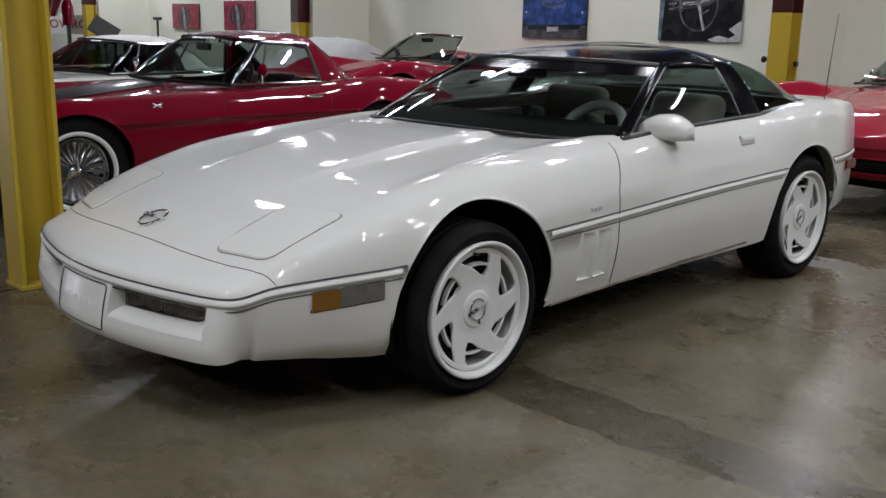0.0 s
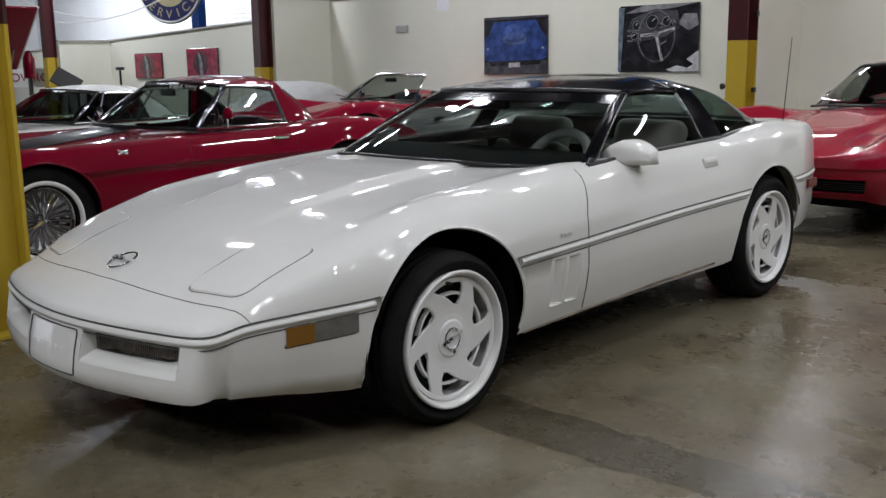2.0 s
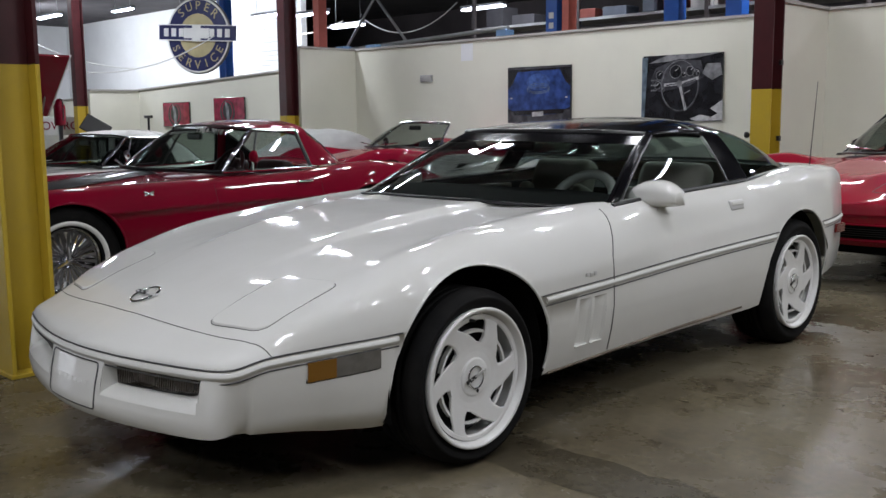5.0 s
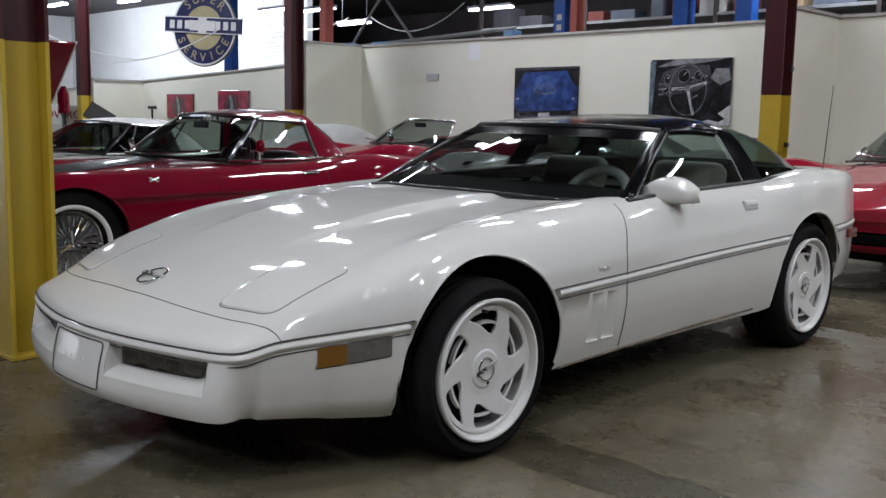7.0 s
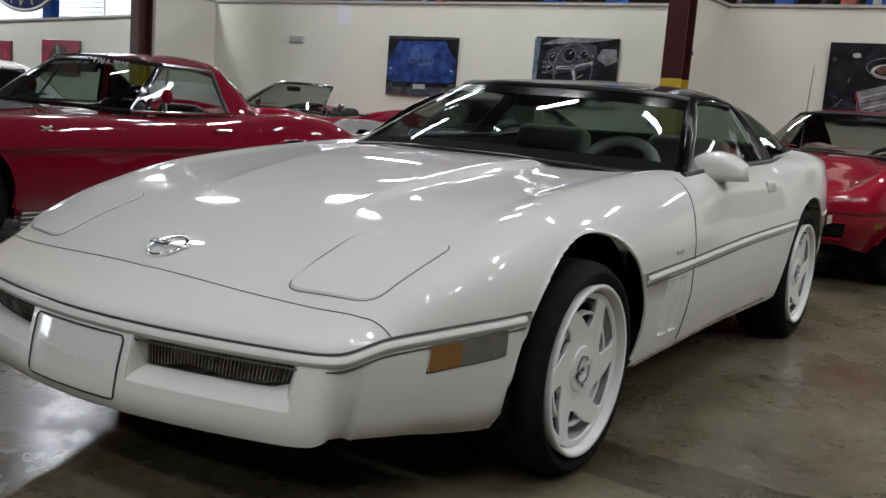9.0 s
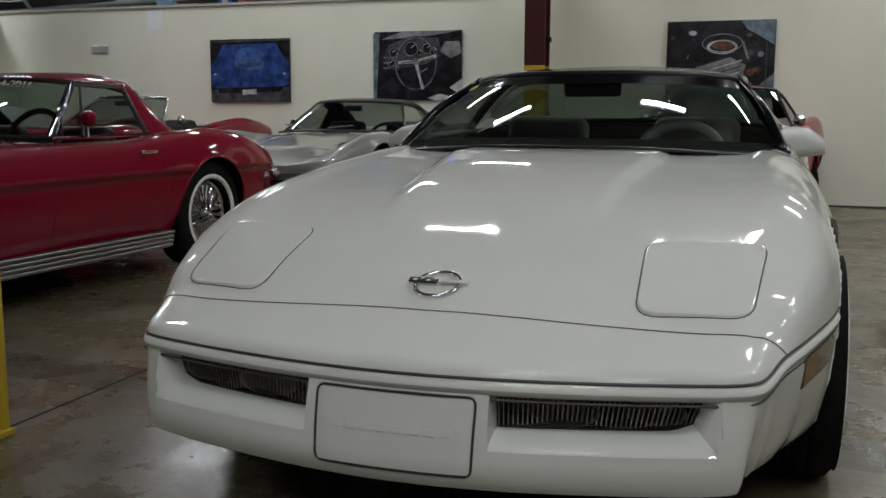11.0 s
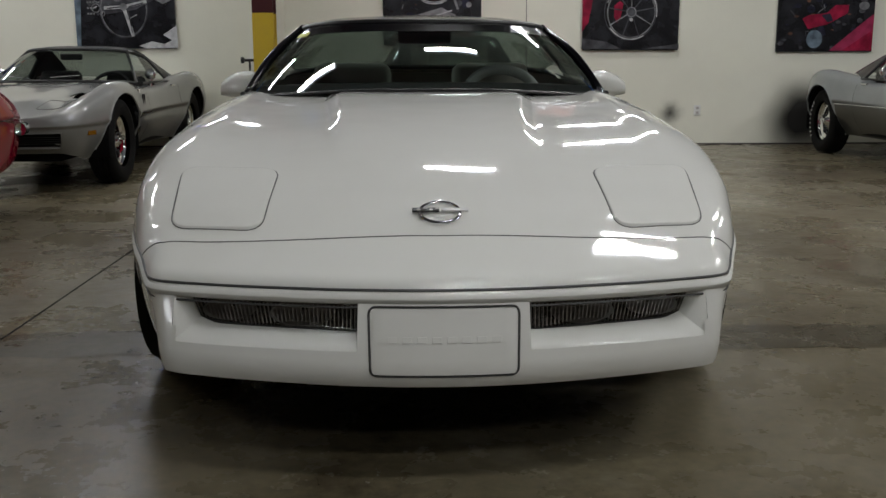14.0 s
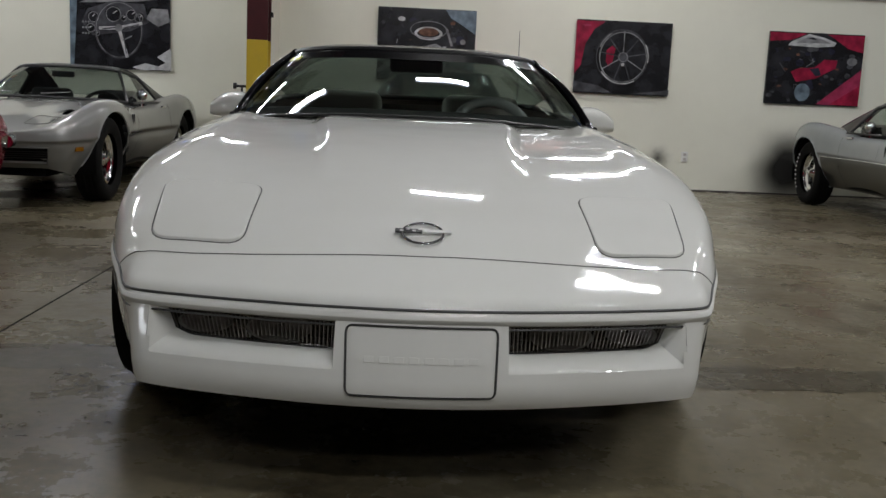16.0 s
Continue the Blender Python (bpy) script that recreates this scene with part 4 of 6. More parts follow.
part("header_trim", tube(both(WS1), 0.014, 8), BLACKTRIM, C4, smooth=True)
part("cowl_seal", tube(both(WS0), 0.011, 8, flat=0.6), BLACKTRIM, C4, smooth=True)
part("hatch_seal", tube(both(HATCH), 0.014, 8), BLACKTRIM, C4, smooth=True)
for s in (-1, 1):
    S = np.array([s, 1, 1])
    base, head = np.array(WS0[-1]), np.array(WS1[-1])
    mid = (base + head) / 2 + np.array([0.012, -0.015, 0.022])
    part("windshield_pillar", tube(spline([base * S, mid * S, head * S], 14), 0.017, 10), ROOFBLACK, C4, smooth=True)
    part("pillar_molding", tube(spline([(base + (0.018, 0.02, 0.004)) * S, (mid + (0.018, 0.018, 0.002)) * S, (head + (0.014, 0.018, 0)) * S], 14), 0.0032, 8), DARKBRIGHT, C4, smooth=True)
    part("roof_rail", tube(spline([head * S, np.array((0.568, 1.72, 1.106)) * S, np.array((0.568, 1.935, 1.096)) * S], 10), 0.02, 8), ROOFBLACK, C4, smooth=True)
    part("belt_molding", tube(spline([np.array(k) * S for k in ((0.745, 0.95, 0.822), (0.752, 1.4, 0.846), (0.752, 1.8, 0.859), (0.752, 2.15, 0.87), (0.73, 2.4, 0.886), (0.7, 2.58, 0.9), (0.62, 2.72, 0.912))], 24), 0.011, 8), BLACKTRIM, C4, smooth=True)
    part("window_molding", tube(spline([np.array(k) * S for k in ((0.572, 1.928, 1.098), (0.672, 1.918, 0.985), (0.755, 1.898, 0.87))], 12), 0.0032, 6), DARKBRIGHT, C4, smooth=True)
    sg = part("side_glass", quad_patch(np.array((0.742, 0.99, 0.83)) * S, np.array((0.748, 1.905, 0.864)) * S, np.array((0.565, 1.93, 1.098)) * S, np.array((0.558, 1.53, 1.095)) * S, 8, (s * 0.014, 0, 0)), GLASS, C4, smooth=True)
    sg.visible_shadow = False
    # door mirror: a wedge with a rounded nose, a flat foot and a cut-off back
    g = []
    for u in (0.0, 0.03, 0.1, 0.25, 0.45, 0.65, 0.82, 0.93, 0.985, 1.0):
        x = -0.088 + 0.176 * u
        end = 1 - max(0.0, (u - 0.4) / 0.6) ** 2.3 * 0.6
        ini = 1 - max(0.0, (0.3 - u) / 0.3) ** 2 * 0.3
        hi, lo, ln = (0.094 - 0.012 * u) * end * ini, -0.03 * (1 - 0.35 * (1 - end)), (0.135 - 0.035 * u) * (0.45 + 0.55 * end)
        ring = []
        for k in range(29):
            a = math.pi * k / 28
            q = math.sin(a) ** 0.75
            z = lo + (hi - lo) * (0.5 - 0.5 * math.copysign(abs(math.cos(a)) ** 0.62, math.cos(a)))
            ring.append((s * x, 0.045 + 0.028 * u - ln * q, z))
        ring.append((s * x, 0.04 + 0.028 * u, (hi + lo) / 2))
        g.append(ring + [ring[0]])
    mv, mf = sheet(g)
    mf = mf + [tuple(range(30)), tuple(9 * 31 + k for k in reversed(range(30)))]
    mir = part("door_mirror", (mv, mf), WHITEPAINT, C4, "white door mirror", smooth=True, m=pose(s * 0.795, 1.21, 0.826, 0, s * -4, s * -4))
    part("mirror_stalk", tube(spline([(s * -0.02, -0.02, -0.03), (s * -0.03, -0.01, -0.055), (s * -0.06, -0.005, -0.075)], 6), [0.03, 0.028, 0.027, 0.027, 0.03, 0.036], 12), WHITEPAINT, mir, smooth=True)
    part("mirror_glass", box_bm((0.14, 0.004, 0.06), (0, 0, 0), 0.002), BLACKTRIM, mir, m=pose(0, 0.062, 0.014, 0, 0, s * 9))

# cabin
part("cabin_tub", merge([box_bm((1.36, 1.9, 0.04), (0, 1.75, 0.3)), box_bm((1.3, 0.05, 0.5), (0, 2.15, 0.5)), box_bm((1.36, 0.75, 0.06), (0, 2.5, 0.76)), box_bm((0.05, 2.0, 0.5), (0.69, 1.7, 0.56)), box_bm((0.05, 2.0, 0.5), (-0.69, 1.7, 0.56))]), DASHBLACK, C4)
for s in (-1, 1):
    part("door_card", box_bm((0.03, 0.95, 0.42), (s * 0.65, 1.45, 0.6), 0.01), GREYCLOTH, C4)
dash = patch([(0, 0.585, 0.852), (0.25, 0.605, 0.85), (0.5, 0.695, 0.838), (0.66, 0.825, 0.826), (0.71, 0.95, 0.824)], [(0, 1.12, 0.86), (0.25, 1.12, 0.86), (0.5, 1.12, 0.858), (0.66, 1.12, 0.85), (0.71, 1.12, 0.84)], 20, 8, 0.012)
part("dashboard", dash, DASHBLACK, C4, smooth=True)
part("dash_face", box_bm((1.32, 0.08, 0.3), (0, 1.14, 0.7), 0.03, 3), DASHBLACK, C4)
part("centre_console", box_bm((0.26, 0.9, 0.3), (0, 1.6, 0.5), 0.04, 3), DASHBLACK, C4)
for s in (-1, 1):
    seat("seat", s * 0.36, 1.68, 0.34, GREYCLOTH, C4, 0.54, 22, 0.43)
steering_wheel(0.345, 1.27, 0.787, 0.165, WHEELVINYL, C4, 52, 0.023)
part("rear_view_mirror", box_bm((0.23, 0.035, 0.065), (0.0, 1.21, 1.06), 0.014, 3), BLACKTRIM, C4)
part("aerial", tube([(0.665, 3.0, 0.9), (0.667, 3.06, 1.37)], [0.0035, 0.0016], 6), BLACKTRIM, C4, "thin black aerial mast")
g = [[(wa[k] * (1 - t) + wb_[k] * t + np.array([0, -0.004, 0.012 * math.sin(math.pi * t) + 0.002])) * np.array([-1, 1, 1]) for t in (0.8, 0.835, 0.865)] for k in (29, 31, 33, 35)]
part("windshield_sticker", sheet(g), mat("yellow_sticker", (0.5, 0.5, 0.04), 0.5), C4)


def white_wheel(y, z, s, r, w, cap=0.835):
    """A white directional wheel with six swept slots, on a wide tyre."""
    m = pose(s * (cap - 0.07), y, z, 0, 0, 0 if s > 0 else 180)
    wheel = part("wheel", lathe([(0.214, -0.14), (0.219, 0.06), (0.222, 0.082), (0.229, 0.088), (0.231, 0.1), (0.24, 0.104), (0.245, 0.098), (0.238, 0.07)], 72), RIMWHITE, C4, "white painted alloy wheel", smooth=True, m=m)
    part("tyre", tyre_mesh(r, w, 0.238), RUBBER, wheel, smooth=True, m=Matrix.Translation((-0.026, 0, 0)))
    turn = 1 if s > 0 else -1
    face = lambda r: 0.069 + 0.01 * max(0, (r - 0.1) / 0.1)

    def strip(bm, rows):
        vs = [[bm.verts.new(p) for p in row] for row in rows]
        for a, b in zip(vs, vs[1:]):
            for k in range(len(a) - 1):
                bm.faces.new((a[k], a[k + 1], b[k + 1], b[k]))

    def at(r, deg, dx=0.0):
        t = math.radians(deg) * turn
        return (face(r) + dx, r * math.cos(t), r * math.sin(t))

    def slot(k, r):
        c = 60 * k + 16 + 22 * (r - 0.116) / 0.09
        h = float(np.interp(r, [0.12, 0.138, 0.16, 0.185, 0.2, 0.206], [4, 11, 15.5, 19.5, 19.5, 16]))
        return c - h, c + h

    def solid(name, strips, smooth=False):
        bm = bmesh.new()
        for rows in strips:
            strip(bm, rows)
        bmesh.ops.remove_doubles(bm, verts=bm.verts, dist=0.0003)
        bmesh.ops.recalc_face_normals(bm, faces=bm.faces)
        bmesh.ops.solidify(bm, geom=bm.faces[:], thickness=0.016)
        return part(name, bm, RIMWHITE, wheel, smooth=smooth)

    for k in range(6):
        rows = []
        for r in np.linspace(0.12, 0.206, 14):
            a, b = slot(k, r)[1], slot(k + 1, r)[0]
            rows.append([at(r, a + (b - a) * u, -0.003 if u in (0, 1) else 0.0) for u in (0, 0.08, 0.3, 0.5, 0.7, 0.92, 1)])
        solid("spoke", [rows])
        a, b = slot(k, 0.16)
        solid("slot_bar", [[[at(r, a - 3 + (b - a + 6) * u, -0.007) for r in (0.155, 0.164)] for u in np.linspace(0, 1, 9)]])
    solid("hub_plate", [[[at(r, 5 * k, d) for r, d in ((0.001, 0.006), (0.03, 0.006), (0.058, 0.006), (0.063, 0.005), (0.068, 0.0008), (0.09, 0.0), (0.11, 0.0), (0.1203, 0.0))] for k in range(73)]])
    solid("rim_ring", [[[at(r, 5 * k, d) for r, d in ((0.2, -0.003), (0.206, 0.001), (0.218, 0.001))] for k in range(73)]])
    # near-black disc close behind the slots, standing in for the shade inside the rim
    part("shaded_brake_disc", lathe([(0.0, 0.03), (0.17, 0.03), (0.207, 0.012)], 40), mat_brake_shade, wheel)
    nose_emblem(0.079, 0, 0, 0.78, 0, wheel).matrix_basis = Matrix.Translation((0.0785, 0, 0)) @ Matrix(((0, 0, 1, 0), (1, 0, 0, 0), (0, 1, 0, 0), (0, 0, 0, 1))) @ pose(0, 0, 0, 0, 0, 20)
    part("lock_plug", lathe([(0.0, 0.006), (0.007, 0.005), (0.007, -0.004)], 12), BLACKTRIM, wheel, m=pose(0.07, 0.012 * turn, -0.05))
    part("valve_stem", lathe([(0.0, 0.02), (0.005, 0.018), (0.006, -0.01)], 12), BLACKTRIM, wheel, m=pose(0.085, -0.03 * turn, 0.205))
    return wheel


mat_brake_shade = mat("shaded_brake_parts", (0.008, 0.008, 0.008), 0.7, metal=0.2, vary=0.2)
for s in (-1, 1):
    white_wheel(0.004, 0.3065, s, 0.306, 0.236, 0.842)
    white_wheel(2.443, 0.3255, s, 0.325, 0.236, 0.848)

# ---------------------------------------------------------------- the older coupes and convertibles
def table(kind, low_by=1.0, short_tail=False):
    """Plan, belt crease, crest, valley and middle heights of the two older body styles (front axle at y = 0, nose at -y)."""
    low = lambda rows: [r[:-1] + (0.34 + (r[-1] - 0.34) * low_by,) for r in rows]
    if kind == "early":
        T = dict(
            wb=2.34, r=0.335,
            plan=[(0, -0.8), (0.35, -0.785), (0.62, -0.73), (0.74, -0.62), (0.8, -0.42), (0.85, -0.1), (0.86, 0.3), (0.83, 0.9), (0.82, 1.5), (0.845, 2.0), (0.86, 2.35), (0.84, 2.75), (0.79, 3.05), (0.69, 3.25), (0.36, 3.33), (0, 3.34)],
            strip=[(-0.9, 0.55), (-0.4, 0.585), (0.3, 0.61), (1.2, 0.62), (2.2, 0.62), (3.5, 0.6)],
            crest=[(-0.9, 0.57), (-0.7, 0.64), (-0.4, 0.72), (0, 0.785), (0.4, 0.79), (0.9, 0.8), (1.6, 0.81), (2.0, 0.845), (2.4, 0.87), (2.75, 0.84), (3.05, 0.765), (3.4, 0.65)],
            vale=[(-0.9, 0.57), (-0.7, 0.62), (-0.4, 0.67), (0, 0.71), (0.5, 0.765), (0.9, 0.81), (2.0, 0.82), (2.4, 0.82), (2.8, 0.8), (3.2, 0.73), (3.5, 0.63)],
            mid=[(-0.9, 0.57), (-0.7, 0.63), (-0.4, 0.685), (0, 0.73), (0.5, 0.79), (0.9, 0.825), (2.0, 0.83), (2.8, 0.8), (3.2, 0.73), (3.5, 0.63)],
            fx=(1.0, 0.985, 0.955, 0.91, 0.83, 0.68, 0.45, 0.25, 0.0), sill=0.25, arch=0.358,
            ws0=[(0, 0.83, 0.85), (0.3, 0.86, 0.85), (0.52, 0.95, 0.845), (0.68, 1.13, 0.835)],
            ws1=[(0, 1.3, 1.15), (0.25, 1.31, 1.148), (0.45, 1.36, 1.14), (0.56, 1.44, 1.125)],
            hoop=[(0, 1.75, 1.2), (0.25, 1.75, 1.195), (0.45, 1.77, 1.175), (0.58, 1.81, 1.115), (0.7, 1.86, 0.85)],
            tail=[(0, 2.26, 0.86), (0.25, 2.26, 0.86), (0.48, 2.23, 0.86), (0.62, 2.18, 0.86), (0.73, 2.12, 0.855)],
            belt=0.34 + 0.495 * low_by,
        )
        for k in ("strip", "crest", "vale", "mid", "ws0", "ws1", "hoop", "tail"):
            T[k] = low(T[k])
        return T
    T = dict(
        wb=2.4, r=0.335,
        plan=[(0, -0.86), (0.35, -0.845), (0.6, -0.78), (0.72, -0.66), (0.79, -0.42), (0.85, -0.1), (0.86, 0.2), (0.8, 0.7), (0.765, 1.2), (0.79, 1.7), (0.86, 2.25), (0.875, 2.5), (0.82, 2.95), (0.72, 3.25), (0.4, 3.36), (0, 3.38)],
        strip=[(-0.9, 0.5), (-0.4, 0.52), (0.3, 0.54), (1.2, 0.55), (2.2, 0.57), (3.4, 0.6)],
        crest=[(-0.9, 0.55), (-0.7, 0.64), (-0.4, 0.76), (-0.1, 0.835), (0.2, 0.84), (0.6, 0.8), (1.0, 0.775), (1.5, 0.785), (2.0, 0.87), (2.4, 0.905), (2.8, 0.87), (3.2, 0.8), (3.4, 0.76)],
        vale=[(-0.9, 0.55), (-0.7, 0.62), (-0.4, 0.68), (0, 0.72), (0.5, 0.765), (1.0, 0.79), (2.0, 0.82), (2.4, 0.83), (2.9, 0.82), (3.4, 0.76)],
        mid=[(-0.9, 0.55), (-0.7, 0.63), (-0.4, 0.7), (0, 0.755), (0.5, 0.81), (1.0, 0.82), (2.0, 0.82), (2.9, 0.82), (3.4, 0.77)],
        fx=(1.0, 0.99, 0.97, 0.93, 0.85, 0.68, 0.46, 0.28, 0.0), sill=0.22, arch=0.385,
        ws0=[(0, 0.62, 0.835), (0.3, 0.66, 0.83), (0.5, 0.78, 0.825), (0.64, 0.98, 0.81)],
        ws1=[(0, 1.2, 1.13), (0.22, 1.21, 1.128), (0.36, 1.27, 1.122), (0.455, 1.37, 1.11)],
        hoop=[(0, 1.66, 1.165), (0.22, 1.66, 1.16), (0.38, 1.68, 1.14), (0.5, 1.75, 1.07), (0.68, 1.86, 0.82)],
        tail=[(0, 2.1, 0.85), (0.25, 2.12, 0.86), (0.42, 2.26, 0.88), (0.55, 2.3, 0.895), (0.68, 2.12, 0.865)],
        belt=0.34 + 0.465 * low_by,
    )
    for k in ("strip", "crest", "vale", "mid", "ws0", "ws1", "hoop", "tail"):
        T[k] = low(T[k])
    if short_tail:
        T["plan"] = [(x, y if y < 2.5 else 2.5 + (y - 2.5) * 0.62) for x, y in T["plan"]]
        for k in ("hoop", "tail"):
            T[k] = [(x, y - 0.2, z) for x, y, z in T[k]]
    return T


def classic_wheel(car, x, y, z, s, r, style):
    m = pose(x, y, z, 0, 0, 0 if s > 0 else 180)
    rim = 0.205
    w = part("wheel", lathe([(rim - 0.02, -0.09), (rim - 0.025, 0.02), (rim - 0.005, 0.05), (rim + 0.006, 0.055), (rim + 0.004, 0.04)], 48), CHROME, car, "chromed steel wheel", smooth=True, m=m)
    part("tyre", tyre_mesh(r, 0.2, rim), RUBBER, w, smooth=True)
    if style == "wire":
        part("whitewall", lathe([(rim + 0.014, 0.095), (rim + 0.02, 0.1065), (rim + 0.036, 0.108), (rim + 0.042, 0.1045)], 60), WHITEWALL, w, "narrow white tyre band", smooth=True)
        part("wheel_dish", lathe([(0.0, 0.0), (0.08, 0.0), (0.16, 0.02), (rim - 0.02, 0.03)], 48), DARKALLOY, w, smooth=True)
        for k in range(24):
            a = 2 * math.pi * k / 24
            c, q = math.cos(a), math.sin(a)
            part("wheel_fin", tube([(0.045, 0.05 * c, 0.05 * q), (0.035, 0.11 * c, 0.11 * q), (0.036, 0.176 * c, 0.176 * q)], [0.005, 0.0085, 0.0125], 5), CHROME, w)
        part("knock_off_hub", lathe([(0.0, 0.085), (0.02, 0.082), (0.045, 0.06), (0.055, 0.03), (0.05, 0.0)], 24), CHROME, w, smooth=True)
        for a in (90, 210, 330):
            c, q = math.cos(math.radians(a)), math.sin(math.radians(a))
            part("hub_ear", tube([(0.075, 0.01 * c, 0.01 * q), (0.07, 0.085 * c, 0.085 * q)], [0.014, 0.009], 6), CHROME, w)
    else:
        part("wheel_dish", lathe([(0.0, 0.055), (0.045, 0.055), (0.05, 0.035), (0.085, 0.02), (0.15, 0.012), (rim - 0.02, 0.035)], 48), CHROME, w, smooth=True)
        for k in range(8 if style == "spoke" else 5):
            a = 2 * math.pi * k / (8 if style == "spoke" else 5)
            part("wheel_slot", box_bm((0.02, 0.04, 0.05), (0.021, 0, 0.13), 0.012, 2), BLACKTRIM, w, m=pose(0, 0, 0, math.degrees(a)))
        for k in range(9 if style == "lettered" else 0):
            a = 48 + 10 * k
            part("raised_tyre_letter", box_bm((0.004, 0.013, 0.022), (0.106, 0, (rim + r) / 2 + 0.004), 0.001), WHITEWALL, w, m=pose(0, 0, 0, a))
        part("centre_cap", lathe([(0.0, 0.075), (0.02, 0.073), (0.036, 0.06), (0.036, 0.03)], 24), CHROME, w, smooth=True)
    return w


def classic(name, label, kind, m, paint, roof="hard", roof_paint=None, wheels="wire", lower_paint=None, seats=None, hood_paint=None, bumper="chrome", detail=True, low_by=1.0, short_tail=False, steer=0):
    T = table(kind, low_by, short_tail)
    car = thing(name, label, "car", m)
    wb, ra = T["wb"], T["arch"]

    def upper(y):
        zs, zc, zv, z0 = [float(smooth_at(T[k], y)) for k in ("strip", "crest", "vale", "mid")]
        f = T["fx"]
        return [(f[0], zs), (f[1], zs + 0.3 * (zc - zs)), (f[2], zs + 0.65 * (zc - zs)), (f[3], zs + 0.9 * (zc - zs)), (f[4], zc), (f[5], zv), (f[6], zv + 0.2 * (z0 - zv)), (f[7], zv + 0.95 * (z0 - zv)), (f[8], z0)]

    def lower(y, front):
        if kind == "late":
            return [(0.15, 0.2 + 0.12 * front), (0.25, 0.13 + 0.08 * front), (0.36, 0.06 + 0.03 * front), (0.45, 0.02 + 0.008 * front), (0.56, 0.0)]
        return [(0.15, 0.16), (0.25, 0.1 + 0.03 * front), (0.36, 0.045 + 0.02 * front), (0.48, 0.014), (0.66, 0.0)]

    def low_z(y):
        zs = float(smooth_at(T["strip"], y))
        b = T["sill"] + (0.08 if kind == "early" else 0.075) * float(np.clip((-0.3 - y) / 0.5, 0, 1)) + 0.1 * float(np.clip((y - wb - 0.3) / 0.8, 0, 1))
        return list(np.linspace(b, zs, 9))

    sh = Shell(T["plan"], 150, T["strip"], lower, upper)
    arches = [(0.0, T["r"], ra), (wb, T["r"], ra)]
    y0, y1 = T["ws0"][-1][1], T["tail"][0][1] - 0.1
    sh.build("body", paint, car, arches, low_z, lambda c: y0 < c[1] < y1 and c[0] < 0.66 and c[2] > 0.7, nv=28)
    for s in (-1, 1):
        for a in arches:
            arch_lip(sh, *a, s, paint, car, -5, 185)
            arch_liner(a[0], a[1], ra + 0.004, s * (0.5 if kind == "early" else 0.66), s * 0.8, car)
            w = classic_wheel(car, s * 0.7, a[0], T["r"] + 0.001, s, T["r"], wheels)
            if a[0] == 0 and steer:
                w.matrix_basis = Matrix.Translation(w.matrix_basis.translation) @ pose(0, 0, 0, 0, 0, steer) @ Matrix.Translation(-w.matrix_basis.translation) @ w.matrix_basis
    part("underbody", merge([box_bm((1.0, 3.6, 0.2), (0, 1.2, 0.33)), box_bm((1.3, 1.4, 0.16), (0, wb / 2, 0.32))]), MATTEBLACK, car)
    gw = part("windshield", patch(T["ws0"], T["ws1"], 24, 12, 0.02), DARKGLASS if kind == "early" else WSGLASS, car, smooth=True)
    gw.visible_shadow = False
    part("windshield_frame", tube(both(T["ws1"], 24), 0.016, 8), CHROME if kind == "early" or roof is None else BLACKTRIM, car, smooth=True)
    part("cowl_seal", tube(both(T["ws0"], 24), 0.014, 6), BLACKTRIM, car)
    for s in (-1, 1):
        S = np.array([s, 1, 1])
        part("windshield_pillar", tube([np.array(T["ws0"][-1]) * S, np.array(T["ws1"][-1]) * S], 0.021 if kind == "early" else 0.014, 8), DARKCHROME if kind == "early" else CHROME if roof is None else BLACKTRIM, car, smooth=True)
        part("wiper", tube([(s * 0.12 - 0.1, T["ws0"][0][1] - 0.02, T["ws0"][0][2] + 0.03), (s * 0.35 - 0.1, T["ws0"][0][1] + 0.04, T["ws0"][0][2] + 0.05)], 0.006, 6), CHROME, car)
    rp = roof_paint or paint
    if roof in ("hard", "ttop", "soft"):
        hd = [(x * 1.01, y - 0.005, z + 0.006) for x, y, z in T["ws1"]]
        r1 = [tuple(p) for p in spline(T["hoop"], 25)[:19]]
        part("roof_panel", patch(hd, r1, 24, 14, 0.012), rp, car, "%s roof" % ("soft fabric" if roof == "soft" else "painted"), smooth=True)
        part("headliner", patch([(x * 0.98, y + 0.01, z - 0.012) for x, y, z in hd], [(x * 0.98, y, z - 0.014) for x, y, z in r1], 24, 8, 0.012), DASHBLACK, car)
        hp = T["hoop"]
        hb_ = [(x, y + 0.09, z - 0.004) for x, y, z in hp]
        part("roof_hoop", patch([(x, y, z + 0.003) for x, y, z in hp], hb_, 24, 4, 0.003), rp, car, smooth=True)
        a, b = spline(hb_, 24), spline(T["tail"], 24)
        cut = 17 if kind == "early" else 12
        for nm, ks, mt in (("rear_glass", range(-cut, cut + 1), SMOKEGLASS if roof == "soft" else GLASS), ("sail_panel", range(cut, 24), rp), ("sail_panel", range(-23, -cut + 1), rp)):
            g = []
            for k in ks:
                sgn = 1 if k >= 0 else -1
                g.append([((1 - t) * a[abs(k)] + t * b[abs(k)]) * np.array([sgn, 1, 1]) + np.array([0, 0, 0.012 * math.sin(math.pi * t)]) for t in np.linspace(0, 1, 10)])
            o = part(nm, sheet(g), mt, car, smooth=True)
            if nm == "sail_panel":
                part("inner_lining", sheet([[q * np.array([0.965, 1, 1]) - np.array([0, 0.012, 0.008]) for q in row] for row in g]), DASHBLACK, car)
            if nm == "rear_glass":
                o.visible_shadow = False
